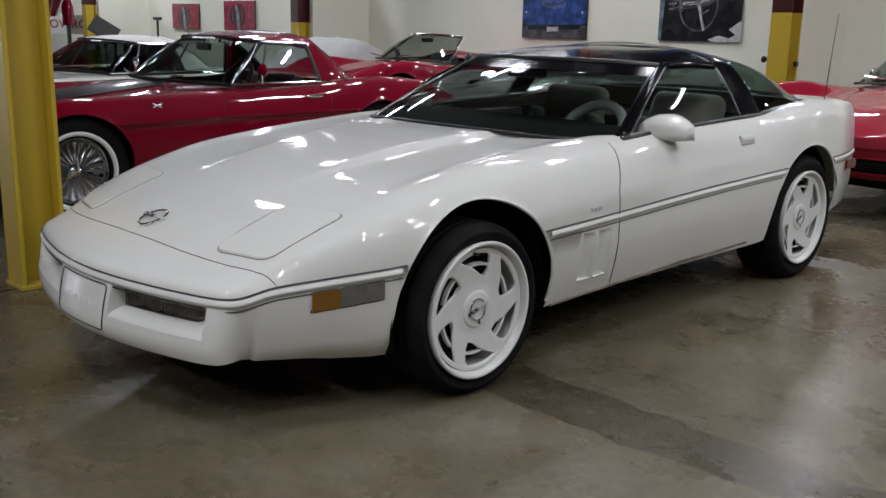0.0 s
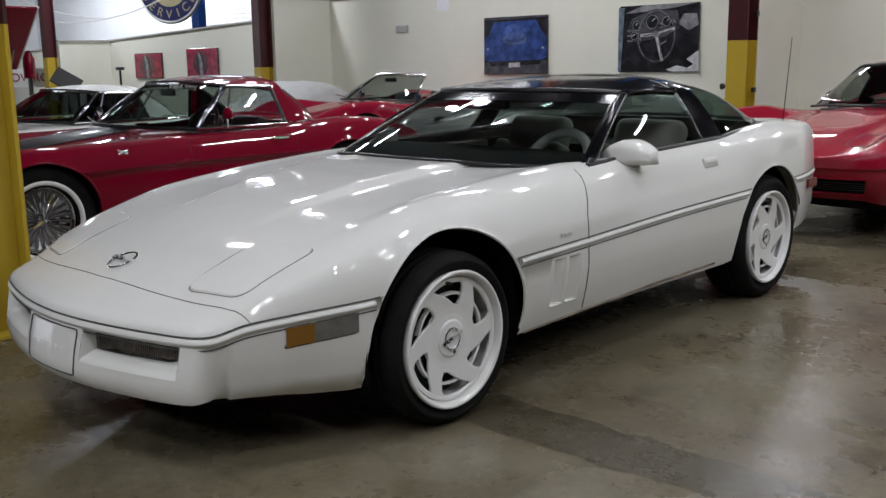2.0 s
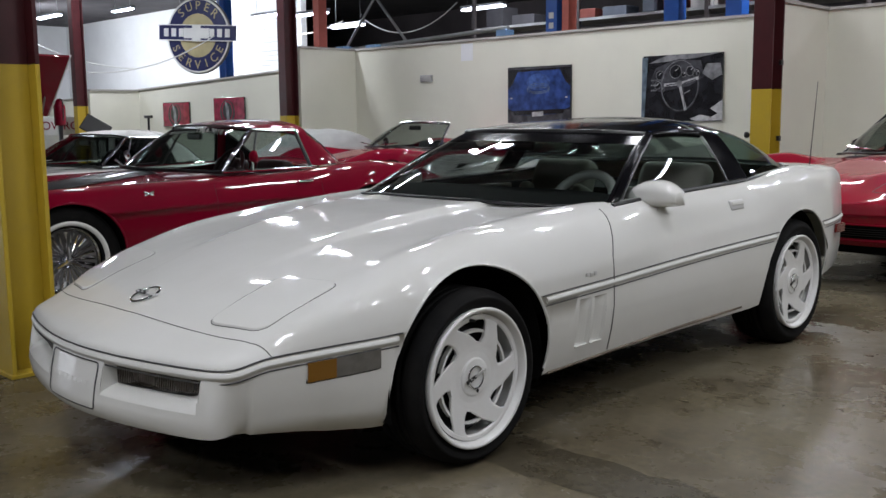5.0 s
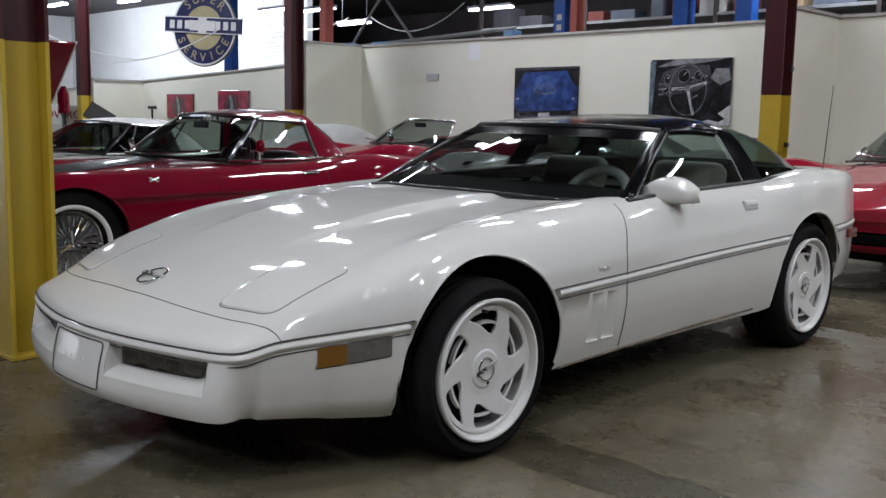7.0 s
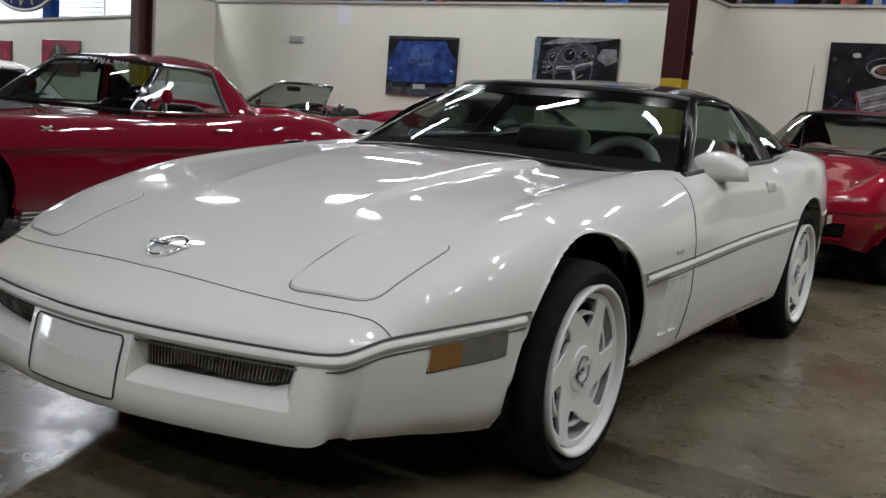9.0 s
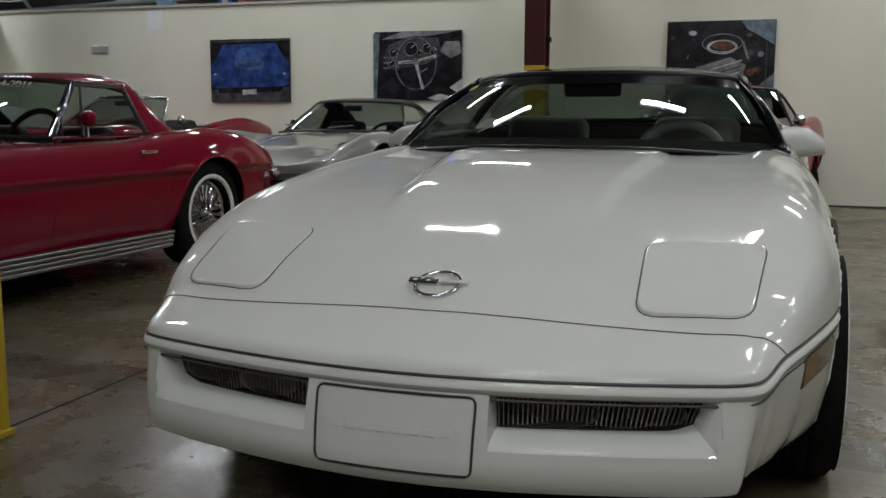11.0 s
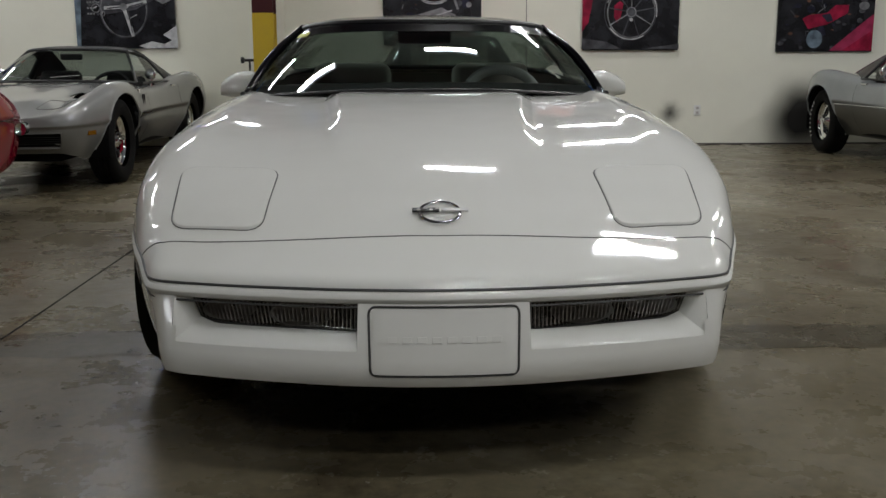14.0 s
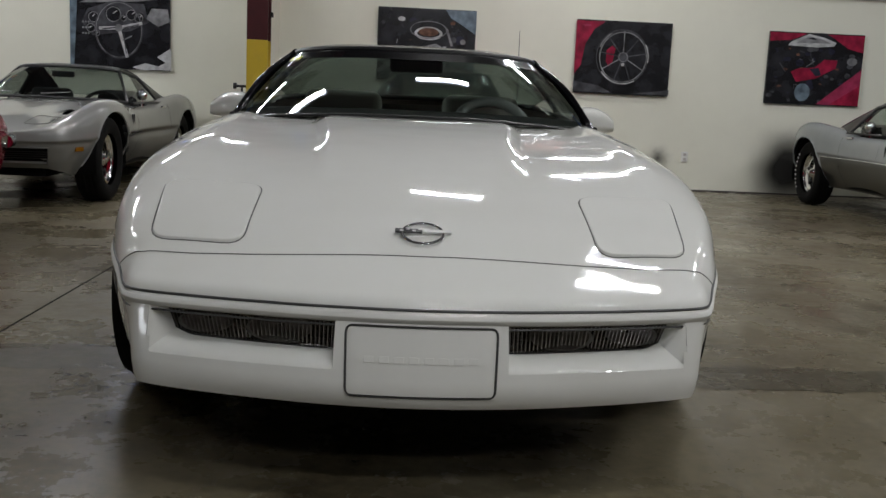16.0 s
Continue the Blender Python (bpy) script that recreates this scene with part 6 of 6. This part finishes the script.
def art_tire(p, w, h):
    flat("red_fender", [(-0.56, 0.4), (-0.22, 0.4), (-0.34, 0.3), (-0.43, 0.14), (-0.47, -0.1), (-0.56, -0.2)], P_RED, p, 1)
    flat("fender_glint", ell(-0.42, 0.34, 0.05, 0.015, 12), P_PINK, p, 1.5)
    flat("ground", [(-0.56, -0.4), (-0.1, -0.4), (-0.26, -0.31), (-0.56, -0.27)], P_DGREY, p, 1)
    flat("ground_right", [(0.56, -0.4), (0.1, -0.4), (0.4, -0.35), (0.56, -0.33)], P_DGREY, p, 1)
    flat("printed_tyre", ell(-0.02, 0.0, 0.37, 0.38, 48), POSTERBLACK, p, 2)
    ringflat("printed_rim", -0.01, 0.01, 0.305, 0.315, 0.009, P_DGREY, p, 3)
    ringflat("printed_rim_inner", 0.0, 0.01, 0.28, 0.29, 0.012, P_GREY, p, 3.3)
    for a0, a1, mt in ((215, 300, P_WHITE), (-10, 30, P_WHITE), (120, 160, P_GREY), (60, 100, P_DGREY)):
        o, i = ell(0.0, 0.01, 0.288, 0.298, 16, a0, a1), ell(0.0, 0.01, 0.276, 0.286, 16, a0, a1)
        flat("rim_glint", o + i[::-1], mt, p, 3.8)
    flat("brake_caliper", [(-0.19, -0.04), (-0.19, 0.08), (-0.13, 0.13), (-0.09, 0.1), (-0.12, -0.06), (-0.16, -0.1)], P_RED, p, 4)
    for k in range(9):
        a = math.radians(40 * k + 90)
        line("printed_spoke", (0.05 * math.cos(a), 0.01 + 0.05 * math.sin(a)), (0.275 * math.cos(a), 0.01 + 0.285 * math.sin(a)), 0.012, P_DGREY if k % 3 else P_GREY, p, 5)
    flat("printed_hub", ell(0.0, 0.01, 0.06, 0.06, 20), P_DGREY, p, 6)
    ringflat("hub_ring", 0.0, 0.01, 0.055, 0.055, 0.008, P_GREY, p, 7)
    flat("hub_bolt", ell(0.0, -0.07, 0.02, 0.02, 10), P_WHITE, p, 7)


def art_red(p, w, h):
    flat("red_field", [(-w / 2 + 0.02, -h / 2 + 0.02), (w / 2 - 0.02, -h / 2 + 0.02), (w / 2 - 0.02, h / 2 - 0.02), (-w / 2 + 0.02, h / 2 - 0.02)], P_RED, p, 1)
    flat("dark_shape", ell(-0.05, 0, 0.25, 0.225, 24), POSTERBLACK, p, 2)
    ringflat("light_arc", -0.05, 0.02, 0.2, 0.2, 0.03, P_RED, p, 3)
    flat("grey_shape", [(-0.05, -0.3), (0.05, -0.3), (0.0, 0.1), (-0.12, 0.22), (-0.1, 0.05)], P_GREY, p, 4)


poster("poster_blue_car", "poster with a blue sports car seen from the front", -6.03, -4.91, 1.1, 1.88, art_blue_car)
poster("poster_steering_wheel", "black and white poster of a three-spoke steering wheel and dashboard", -3.775, -2.68, 1.115, 1.925, art_wheel)
poster("poster_grey_engine", "poster of an engine bay with a steel-blue fender", -0.345, 0.775, 1.14, 1.955, art_engine(False))
poster("poster_alloy_wheel", "poster of a black alloy wheel with a red brake caliper", 1.94, 3.05, 1.09, 1.925, art_tire)
poster("poster_red_engine", "poster of a red engine bay with a chrome air filter", 4.2, 5.33, 1.07, 1.9, art_engine(True))
poster("poster_red_detail", "poster with a red and black car detail", -15.82, -14.75, 1.05, 1.56, art_red)
poster("poster_red_car", "poster with a red car part on a dark ground", -13.8, -12.72, 1.05, 1.62, art_red)
poster("poster_violet", "dark poster on the cream wall", 6.45, 7.6, 1.1, 1.9, art_engine(True))

# small wall fittings
vent = thing("wall_vent", "small grey louvred vent on the partition wall", "vent", pose(-7.72, WY - 0.002, 1.79))
part("frame", box_bm((0.26, 0.02, 0.1), (0, -0.011, 0), 0.004), STEEL, vent)
for k in range(4):
    part("slat", box_bm((0.22, 0.012, 0.012), (0, -0.024, -0.03 + 0.02 * k)), CAPWOOD, vent)
plate = thing("wall_outlet", "white electrical outlet plate low on the wall", "outlet", pose(3.32, WY - 0.002, 0.4))
part("plate", box_bm((0.08, 0.008, 0.12), (0, -0.005, 0), 0.003), WHITEVINYL, plate)
for k in (-1, 1):
    part("socket", box_bm((0.034, 0.006, 0.03), (0, -0.011, 0.027 * k), 0.002), CAPWOOD, plate)
patchp = box("wall_patch", (-6.98, WY - 0.004, 2.02), (-6.74, WY - 0.001, 2.27), WALLW)
tagged(patchp, "square patch of whiter paint on the wall", "wall patch", kind="structure")
dr = box("door_1", (-2.3, WY - 0.006, 0.01), (-1.62, WY - 0.001, 2.05), WALL)
tagged(dr, "flush cream door panel in the partition wall", "door", kind="structure")
latch = thing("steel_latch", "small black steel latch bolted to the column", "latch", pose(-1.6, 6.95, 0.93))
part("bolt", tube([(0.02, 0, 0.05), (-0.15, 0, 0.05)], 0.014, 8), BLACKTRIM, latch)
part("knob", lathe([(0.0, 0.02), (0.03, 0.016), (0.034, 0.0), (0.03, -0.016), (0.0, -0.02)], 14), BLACKTRIM, latch, m=pose(-0.15, 0, 0.05))
part("drop_bar", tube([(-0.08, 0, 0.06), (-0.08, 0, -0.07)], 0.011, 8), BLACKTRIM, latch)
for z in (0.95, 1.7):
    lug = part("column_lug", box_bm((0.03, 0.06, 0.05), (-1.382, 6.9, z), 0.006), BLACKTRIM)
    tagged(lug, "small dark lug welded to the column edge", "lug")


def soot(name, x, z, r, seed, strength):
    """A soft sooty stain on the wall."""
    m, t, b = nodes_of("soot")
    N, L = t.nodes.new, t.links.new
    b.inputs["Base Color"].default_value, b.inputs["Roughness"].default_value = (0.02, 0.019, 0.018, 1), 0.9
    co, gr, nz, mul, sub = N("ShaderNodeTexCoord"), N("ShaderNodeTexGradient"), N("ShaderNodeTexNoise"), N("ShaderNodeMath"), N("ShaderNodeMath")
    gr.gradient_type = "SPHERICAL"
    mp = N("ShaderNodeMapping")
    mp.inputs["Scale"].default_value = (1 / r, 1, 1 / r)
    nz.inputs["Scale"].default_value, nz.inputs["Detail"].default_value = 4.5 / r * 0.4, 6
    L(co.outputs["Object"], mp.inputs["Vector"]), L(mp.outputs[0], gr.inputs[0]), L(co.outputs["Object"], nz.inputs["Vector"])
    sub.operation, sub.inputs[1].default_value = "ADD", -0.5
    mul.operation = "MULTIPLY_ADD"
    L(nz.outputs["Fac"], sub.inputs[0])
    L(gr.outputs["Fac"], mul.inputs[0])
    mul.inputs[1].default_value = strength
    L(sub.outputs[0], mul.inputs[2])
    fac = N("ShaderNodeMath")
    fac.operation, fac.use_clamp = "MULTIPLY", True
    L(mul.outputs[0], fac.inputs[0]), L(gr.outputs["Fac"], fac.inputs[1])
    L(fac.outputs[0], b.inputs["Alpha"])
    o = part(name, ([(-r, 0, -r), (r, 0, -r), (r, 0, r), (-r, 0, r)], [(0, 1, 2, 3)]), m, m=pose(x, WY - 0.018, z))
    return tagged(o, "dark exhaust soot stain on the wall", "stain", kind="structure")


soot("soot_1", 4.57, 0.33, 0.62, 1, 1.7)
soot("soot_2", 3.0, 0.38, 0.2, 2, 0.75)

# floor joint and old repair strip
j = part("floor_joint", tube([(-1.5, y, 0.0) for y in np.linspace(-9, 7.9, 60)], 0.0055, 6, flat=0.4), MATTEBLACK)
tagged(j, "saw-cut joint in the concrete floor", "floor joint", kind="structure")
random.seed(4)
REPAIR = concrete_floor("repaired_concrete", 0.55)
xs = np.linspace(-6, 9, 150)
lo = [0.05 + random.uniform(-0.02, 0.02) + 0.03 * noise.noise((x * 1.7, 0, 0)) for x in xs]
hi = [0.325 + random.uniform(-0.02, 0.02) + 0.04 * noise.noise((x * 1.3, 5, 0)) for x in xs]
v = [(x, a, 0.0012) for x, a in zip(xs, lo)] + [(x, a, 0.0012) for x, a in zip(xs, hi)]
rs = part("floor_repair", (v, [(i, i + 1, 151 + i, 150 + i) for i in range(149)]), REPAIR)
tagged(rs, "dark uneven strip of repaired concrete across the floor", "floor repair", kind="structure")

# ---------------------------------------------------------------- fluorescent fixtures
def fixture(x, y, z, a, TUBE=1.22):
    f = thing("fluorescent_fixture", "hanging twin-tube fluorescent shop light", "light fixture", pose(x, y, z, 0, 0, a), group="shop lights")
    part("housing", box_bm((TUBE + 0.06, 0.16, 0.06), (0, 0, 0.0), 0.012), STEEL, f)
    for s in (-1, 1):
        part("tube", tube([(-TUBE / 2, 0.04 * s, -0.06), (TUBE / 2, 0.04 * s, -0.06)], 0.019, 8), TUBEGLOW, f)
        part("hanger", tube([(s * TUBE * 0.4, 0, 0.03), (s * TUBE * 0.4, 0, 5.2 - z)], 0.006, 5), STEEL, f)
    return f


for x, y, z, a in FIXTURES:
    fixture(x, y, z, a, tube_length(y))
for x, y, z, a in ((-16.4, 13.8, 3.6, 0), (-11.4, 13.5, 3.62, 0), (-14.6, 11.2, 3.58, 0), (-16.2, 11.2, 3.68, 0), (-20.1, 7.6, 3.72, 0)):
    fixture(x, y, z, a)

# ---------------------------------------------------------------- behind the partition: lifts, shelves, far wall
far = box("wall_far_white", (-38, 16, 0), (-21.3, 16.2, 6), WALLW)
tagged(far, "bright white far wall beyond the partition", "wall", kind="structure")
shutter = thing("roller_shutter", "white slatted roller shutter in the far wall", "shutter", pose(-24.2, 15.97, 0))
for k in range(34):
    part("slat", box_bm((3.4, 0.04, 0.135), (0, 0, 0.1 + 0.145 * k), 0.02, 2), WALLW, shutter)


def post(x, y, h, mt, w=0.2, lettered=False):
    p = thing("lift_post", "tall %s steel vehicle lift post" % ("blue" if mt is not CORAL else "coral red"), "lift post", pose(x, y, 0), group="lift posts")
    part("column", merge([box_bm((w, 0.03, h), (0, -0.09, h / 2), 0.004), box_bm((0.03, 0.2, h), (-w / 2 + 0.015, 0.02, h / 2), 0.004), box_bm((0.03, 0.2, h), (w / 2 - 0.015, 0.02, h / 2), 0.004)]), mt, p)
    part("foot", box_bm((w + 0.16, 0.4, 0.02), (0, 0, 0.011)), mt, p)
    if lettered:
        for k in range(4):
            part("letter_bar", box_bm((0.1, 0.004, 0.1), (0, -0.108, 2.4 + 0.17 * k)), WHITEVINYL, p)
    return p


for x, h, mt, w, lt in ((-8.6, 2.75, LIGHTBLUE, 0.24, False), (-7.45, 4.6, BLUESTEEL, 0.24, True), (-7.15, 4.6, CORAL, 0.14, False), (-5.1, 4.6, BLUESTEEL, 0.26, False), (-4.05, 4.6, BLUESTEEL, 0.26, False), (-14.0, 4.6, CORAL, 0.2, False), (-12.2, 2.7, LIGHTBLUE, 0.3, False), (-13.2, 2.72, LIGHTBLUE, 0.26, False), (-1.6, 4.6, BLUESTEEL, 0.24, False), (-0.8, 4.6, CORAL, 0.18, False), (-0.45, 4.6, BLUESTEEL, 0.26, True), (5.2, 4.6, BLUESTEEL, 0.26, False), (-17.8, 4.6, BLUESTEEL, 0.3, False)):
    post(x, 11.0, h, mt, w, lt)
rail = thing("lift_rail", "pale steel lift rail behind the partition", "rail", pose(0, 0, 0))
part("beam", tube([(-14.6, 11.1, 2.62), (-12.2, 11.1, 2.66)], 0.05, 8), STEEL, rail)
part("beam", tube([(-12.2, 11.1, 2.68), (-8.6, 11.1, 2.8)], 0.04, 8), STEEL, rail)
part("bracket", tube([(-12.2, 11.1, 0.0), (-12.2, 11.1, 2.7)], 0.04, 8), STEEL, rail)
random.seed(9)
BOXES = [mat("stock_%d" % k, c, 0.6, vary=0.15) for k, c in enumerate([(0.3, 0.22, 0.14), (0.06, 0.06, 0.07), (0.5, 0.5, 0.5), (0.2, 0.05, 0.04), (0.1, 0.12, 0.16), (0.35, 0.3, 0.25)])]


def rack(x0, x1, y):
    r = thing("storage_rack", "tall steel storage rack full of parts and boxes", "rack", pose(0, y, 0))
    for z in (2.15, 2.95, 3.75):
        part("shelf", box_bm((x1 - x0, 0.8, 0.05), ((x0 + x1) / 2, 0, z)), STEEL, r)
    n = max(2, int((x1 - x0) / 2.4))
    for k in range(n + 1):
        part("upright", box_bm((0.07, 0.07, 4.4), (x0 + (x1 - x0) * k / n, -0.37, 2.2)), DARKWALL, r)
    return r


for x0, x1, light in ((-10.5, -2.6, False), (-1.4, 9.0, True)):
    rack(x0, x1, 12.6)
    for z in (2.178, 2.978, 3.778):
        x = x0 + 0.3
        while x < x1 - 0.5:
            w, h, d = random.uniform(0.2, 0.7), random.uniform(0.15, 0.55), random.uniform(0.3, 0.6)
            b = part("stock_box", box_bm((w, d, h), (0, 0, h / 2), 0.01), random.choice(BOXES[:5] if not light else BOXES[2:]), m=pose(x + w / 2, 12.5, z, 0, 0, random.uniform(-8, 8)))
            tagged(b, "storage box of parts on a steel rack", "box", group="stored boxes")
            x += w + random.uniform(0.05, 0.5)

# round service sign hung over the far bay
SIGNBLUE = mat("sign_navy", (0.02, 0.025, 0.09), 0.35, vary=0.1)
SIGNCREAM = mat("sign_cream", (0.42, 0.36, 0.2), 0.4, vary=0.1)
sign = thing("round_service_sign", "round navy and cream hanging service sign with a bow-tie bar", "sign", pose(-16.2, 9.3, 3.06, 0, 3, 24) @ Matrix.Diagonal((1.12, 1.12, 1.12, 1)))


def disc(name, r, y, mt, parent, r0=0.0):
    g = [[(rr * math.cos(a), y, rr * math.sin(a)) for rr in (r0, r)] for a in np.linspace(0, 2 * math.pi, 48, endpoint=False)]
    return part(name, sheet(g, True), mt, parent)


part("backing", lathe([(0.0, -0.03), (0.74, -0.03), (0.76, 0.0), (0.74, 0.03), (0.0, 0.03)], 56, "z"), STEEL, sign, m=pose(0, 0, 0, 90))
disc("navy_ring", 0.73, -0.036, SIGNBLUE, sign)
disc("cream_disc", 0.43, -0.04, SIGNCREAM, sign)
disc("rim_line", 0.735, -0.039, WHITEVINYL, sign, 0.7)
part("name_bar", box_bm((1.8, 0.04, 0.3), (0, -0.06, 0.05), 0.01), SIGNBLUE, sign)
part("bar_edge", merge([box_bm((1.84, 0.03, 0.02), (0, -0.07, 0.05 + s * 0.15)) for s in (-1, 1)]), WHITEVINYL, sign)
part("bow_tie", ([(-0.3, -0.09, 0.14), (-0.3, -0.09, -0.06), (-0.1, -0.09, -0.06), (-0.1, -0.09, -0.12), (0.1, -0.09, -0.12), (0.1, -0.09, -0.06), (0.3, -0.09, -0.06), (0.3, -0.09, 0.14), (0.1, -0.09, 0.14), (0.1, -0.09, 0.2), (-0.1, -0.09, 0.2), (-0.1, -0.09, 0.14)], [tuple(range(12))]), WHITEVINYL, sign)
for k in range(9):
    if not 3 <= k <= 5:
        part("name_letter_bar", box_bm((0.11, 0.008, 0.16), (-0.72 + 0.18 * k, -0.085, 0.05)), WHITEVINYL, sign)
for word, top in (("SUPER", True), ("SERVICE", False)):
    n = len(word)
    for k, ch in enumerate(word):
        t = (k - (n - 1) / 2) * 21
        a = math.radians(90 - t if top else -90 + t)
        text_part("letter", ch, 0.24, 0.004, SIGNCREAM, sign, pose(0.58 * math.cos(a), -0.042, 0.58 * math.sin(a)) @ pose(0, 0, 0, 90) @ pose(0, 0, 0, 0, 0, -t if top else t))
for s in (-1, 1):
    part("hanging_wire", tube([(s * 0.45, 0, 0.6), (s * 0.5, 0, 1.9)], 0.008, 5), STEEL, sign)

# loose cables between the fixtures and down to the partition
CABLES = [((-19.5, 13.0, 3.75), (-16.6, 13.8, 3.7), 0.3), ((-15.8, 13.8, 3.7), (-12.2, 13.5, 3.75), 0.5), ((-10.8, 13.5, 3.75), (-7.4, 11.0, 4.3), 0.25), ((-16.9, 8.1, 2.32), (-19.8, 6.9, 3.1), 0.15), ((-16.9, 8.1, 2.32), (-15.4, 9.2, 3.0), 0.1), ((-16.9, 8.1, 2.32), (-21.0, 7.5, 2.75), 0.2)]
for a, b, sag in CABLES:
    a, b = np.array(a), np.array(b)
    o = part("cable", tube([a * (1 - t) + b * t - np.array([0, 0, sag * 4 * t * (1 - t)]) for t in np.linspace(0, 1, 16)], 0.014, 5), WHITEVINYL)
    tagged(o, "loose pale electric cable hung between fixtures", "cable", group="cables")
brace = thing("crossed_brace", "crossed steel braces under the roof behind the partition", "brace", pose(-12.6, 11.4, 0))
for s in (-1, 1):
    part("rod", tube([(-1.3 * s, 0, 2.4), (1.3 * s, 0.1 * s, 5.2)], 0.03, 6), STEEL, brace)

# draped car and other things at the far left
def draped(name, label, x, y, w, l, h, mt):
    random.seed(3)
    g = []
    for i in range(41):
        t = i / 40
        yy = (t - 0.5) * l
        prof = 0.62 + 0.38 * math.exp(-((t - 0.55) / 0.2) ** 2) if 0.04 < t < 0.96 else 0.35
        row = []
        for k in range(31):
            u = -1 + 2 * k / 30
            e = (1 - abs(u) ** 5)
            z = max(0.02, h * prof * (0.12 + 0.88 * e ** 0.5 if abs(u) < 0.999 else 0.1)) + 0.02 * noise.noise((u * 4, t * 9, 0))
            row.append((u * w / 2 * (1.02 if abs(u) > 0.9 else 1) + 0.015 * noise.noise((t * 14, u * 2, 3)), yy, z if abs(u) < 0.999 else 0.02))
        g.append(row)
    o = part(name, sheet(g), mt, smooth=True, m=pose(x, y, 0))
    return tagged(o, label, "car cover")


draped("covered_car", "parked car under a loose grey fabric cover", -8.0, 6.1, 1.8, 3.6, 1.04, COVERGREY)
lid = thing("raised_red_hood_car", "red car with its front-hinged hood raised, far bay", "car", pose(-10.0, 2.35, 0, 0, 0, 90))
part("body", merge([box_bm((1.5, 3.4, 0.4), (0, 0.6, 0.6), 0.12, 3), box_bm((1.4, 3.1, 0.2), (0, 0.6, 0.32), 0.05, 2)]), REDPAINT, lid)
part("hood", box_bm((1.3, 1.08, 0.035), (0, 0, 0), 0.015, 2), REDPAINT, lid, "raised red hood", m=pose(0, -0.8, 1.63, -43))
part("hood_edge", tube([(0.64, -0.42, 1.27), (0.64, -1.2, 2.0)], 0.018, 6), WHITEVINYL, lid)
part("hood_prop", tube([(0.5, -0.3, 0.8), (0.5, -0.7, 1.5)], 0.012, 6), STEEL, lid)
for sx in (-1, 1):
    for yy in (-0.6, 1.75):
        part("tyre", tyre_mesh(0.32, 0.2, 0.19), RUBBER, lid, smooth=True, m=pose(sx * 0.7, yy, 0.321))
ext = thing("fire_extinguisher", "red fire extinguisher on a stand by the far column", "fire extinguisher", pose(-12.0, 4.2, 0))
part("stand", merge([box_bm((0.05, 0.05, 1.12), (0, 0, 0.56)), box_bm((0.36, 0.36, 0.03), (0, 0, 0.016))]), BLACKTRIM, ext)
part("cylinder", lathe([(0.0, 1.12), (0.085, 1.12), (0.09, 1.16), (0.09, 1.42), (0.05, 1.5), (0.03, 1.54), (0.0, 1.54)], 24, "z"), REDPAINT, ext, smooth=True)
part("hose", tube(spline([(0.03, 0, 1.54), (0.12, 0, 1.5), (0.13, 0, 1.3), (0.11, 0, 1.2)], 10), 0.012, 6), BLACKTRIM, ext)
show = thing("showroom_sign", "white sign board with red showroom lettering on a frame", "sign", pose(-18.3, 7.0, 0, 0, 0, 45))
part("board", box_bm((1.5, 0.04, 0.42), (0, 0, 1.08), 0.01), WHITEVINYL, show)
text_part("lettering", "SHOWROOM", 0.26, 0.004, P_RED, show, pose(0, -0.024, 1.08, 90))
part("frame_leg", merge([box_bm((0.04, 0.04, 1.3), (s * 0.78, 0, 0.65)) for s in (-1, 1)]), STEEL, show)
stand = thing("black_tool_stand", "slim black stand with a dark raised panel", "stand", pose(-12.9, 6.2, 0))
part("pole", tube([(0, 0, 0.02), (0, 0, 1.24)], 0.02, 8), BLACKTRIM, stand)
part("foot", box_bm((0.4, 0.4, 0.03), (0, 0, 0.016)), BLACKTRIM, stand)
part("top_bar", box_bm((0.24, 0.04, 0.05), (0, 0, 1.25)), BLACKTRIM, stand)
easel = thing("tilted_black_panel", "black tilted panel on a slim steel easel in the far bay", "panel", pose(-9.4, 3.55, 0, 0, 0, 60))
part("panel", box_bm((0.36, 0.03, 0.24), (0, 0, 0), 0.008), BLACKTRIM, easel, m=pose(0, 0, 1.1, -25, 32, 0))
for q in (-1, 1):
    part("easel_leg", tube([(q * 0.1, 0.03, 1.03), (q * 0.2, 0.1, 0.0)], 0.014, 6), BLACKTRIM, easel)
part("easel_leg", tube([(0, 0.05, 1.05), (0, 0.4, 0.0)], 0.014, 6), BLACKTRIM, easel)
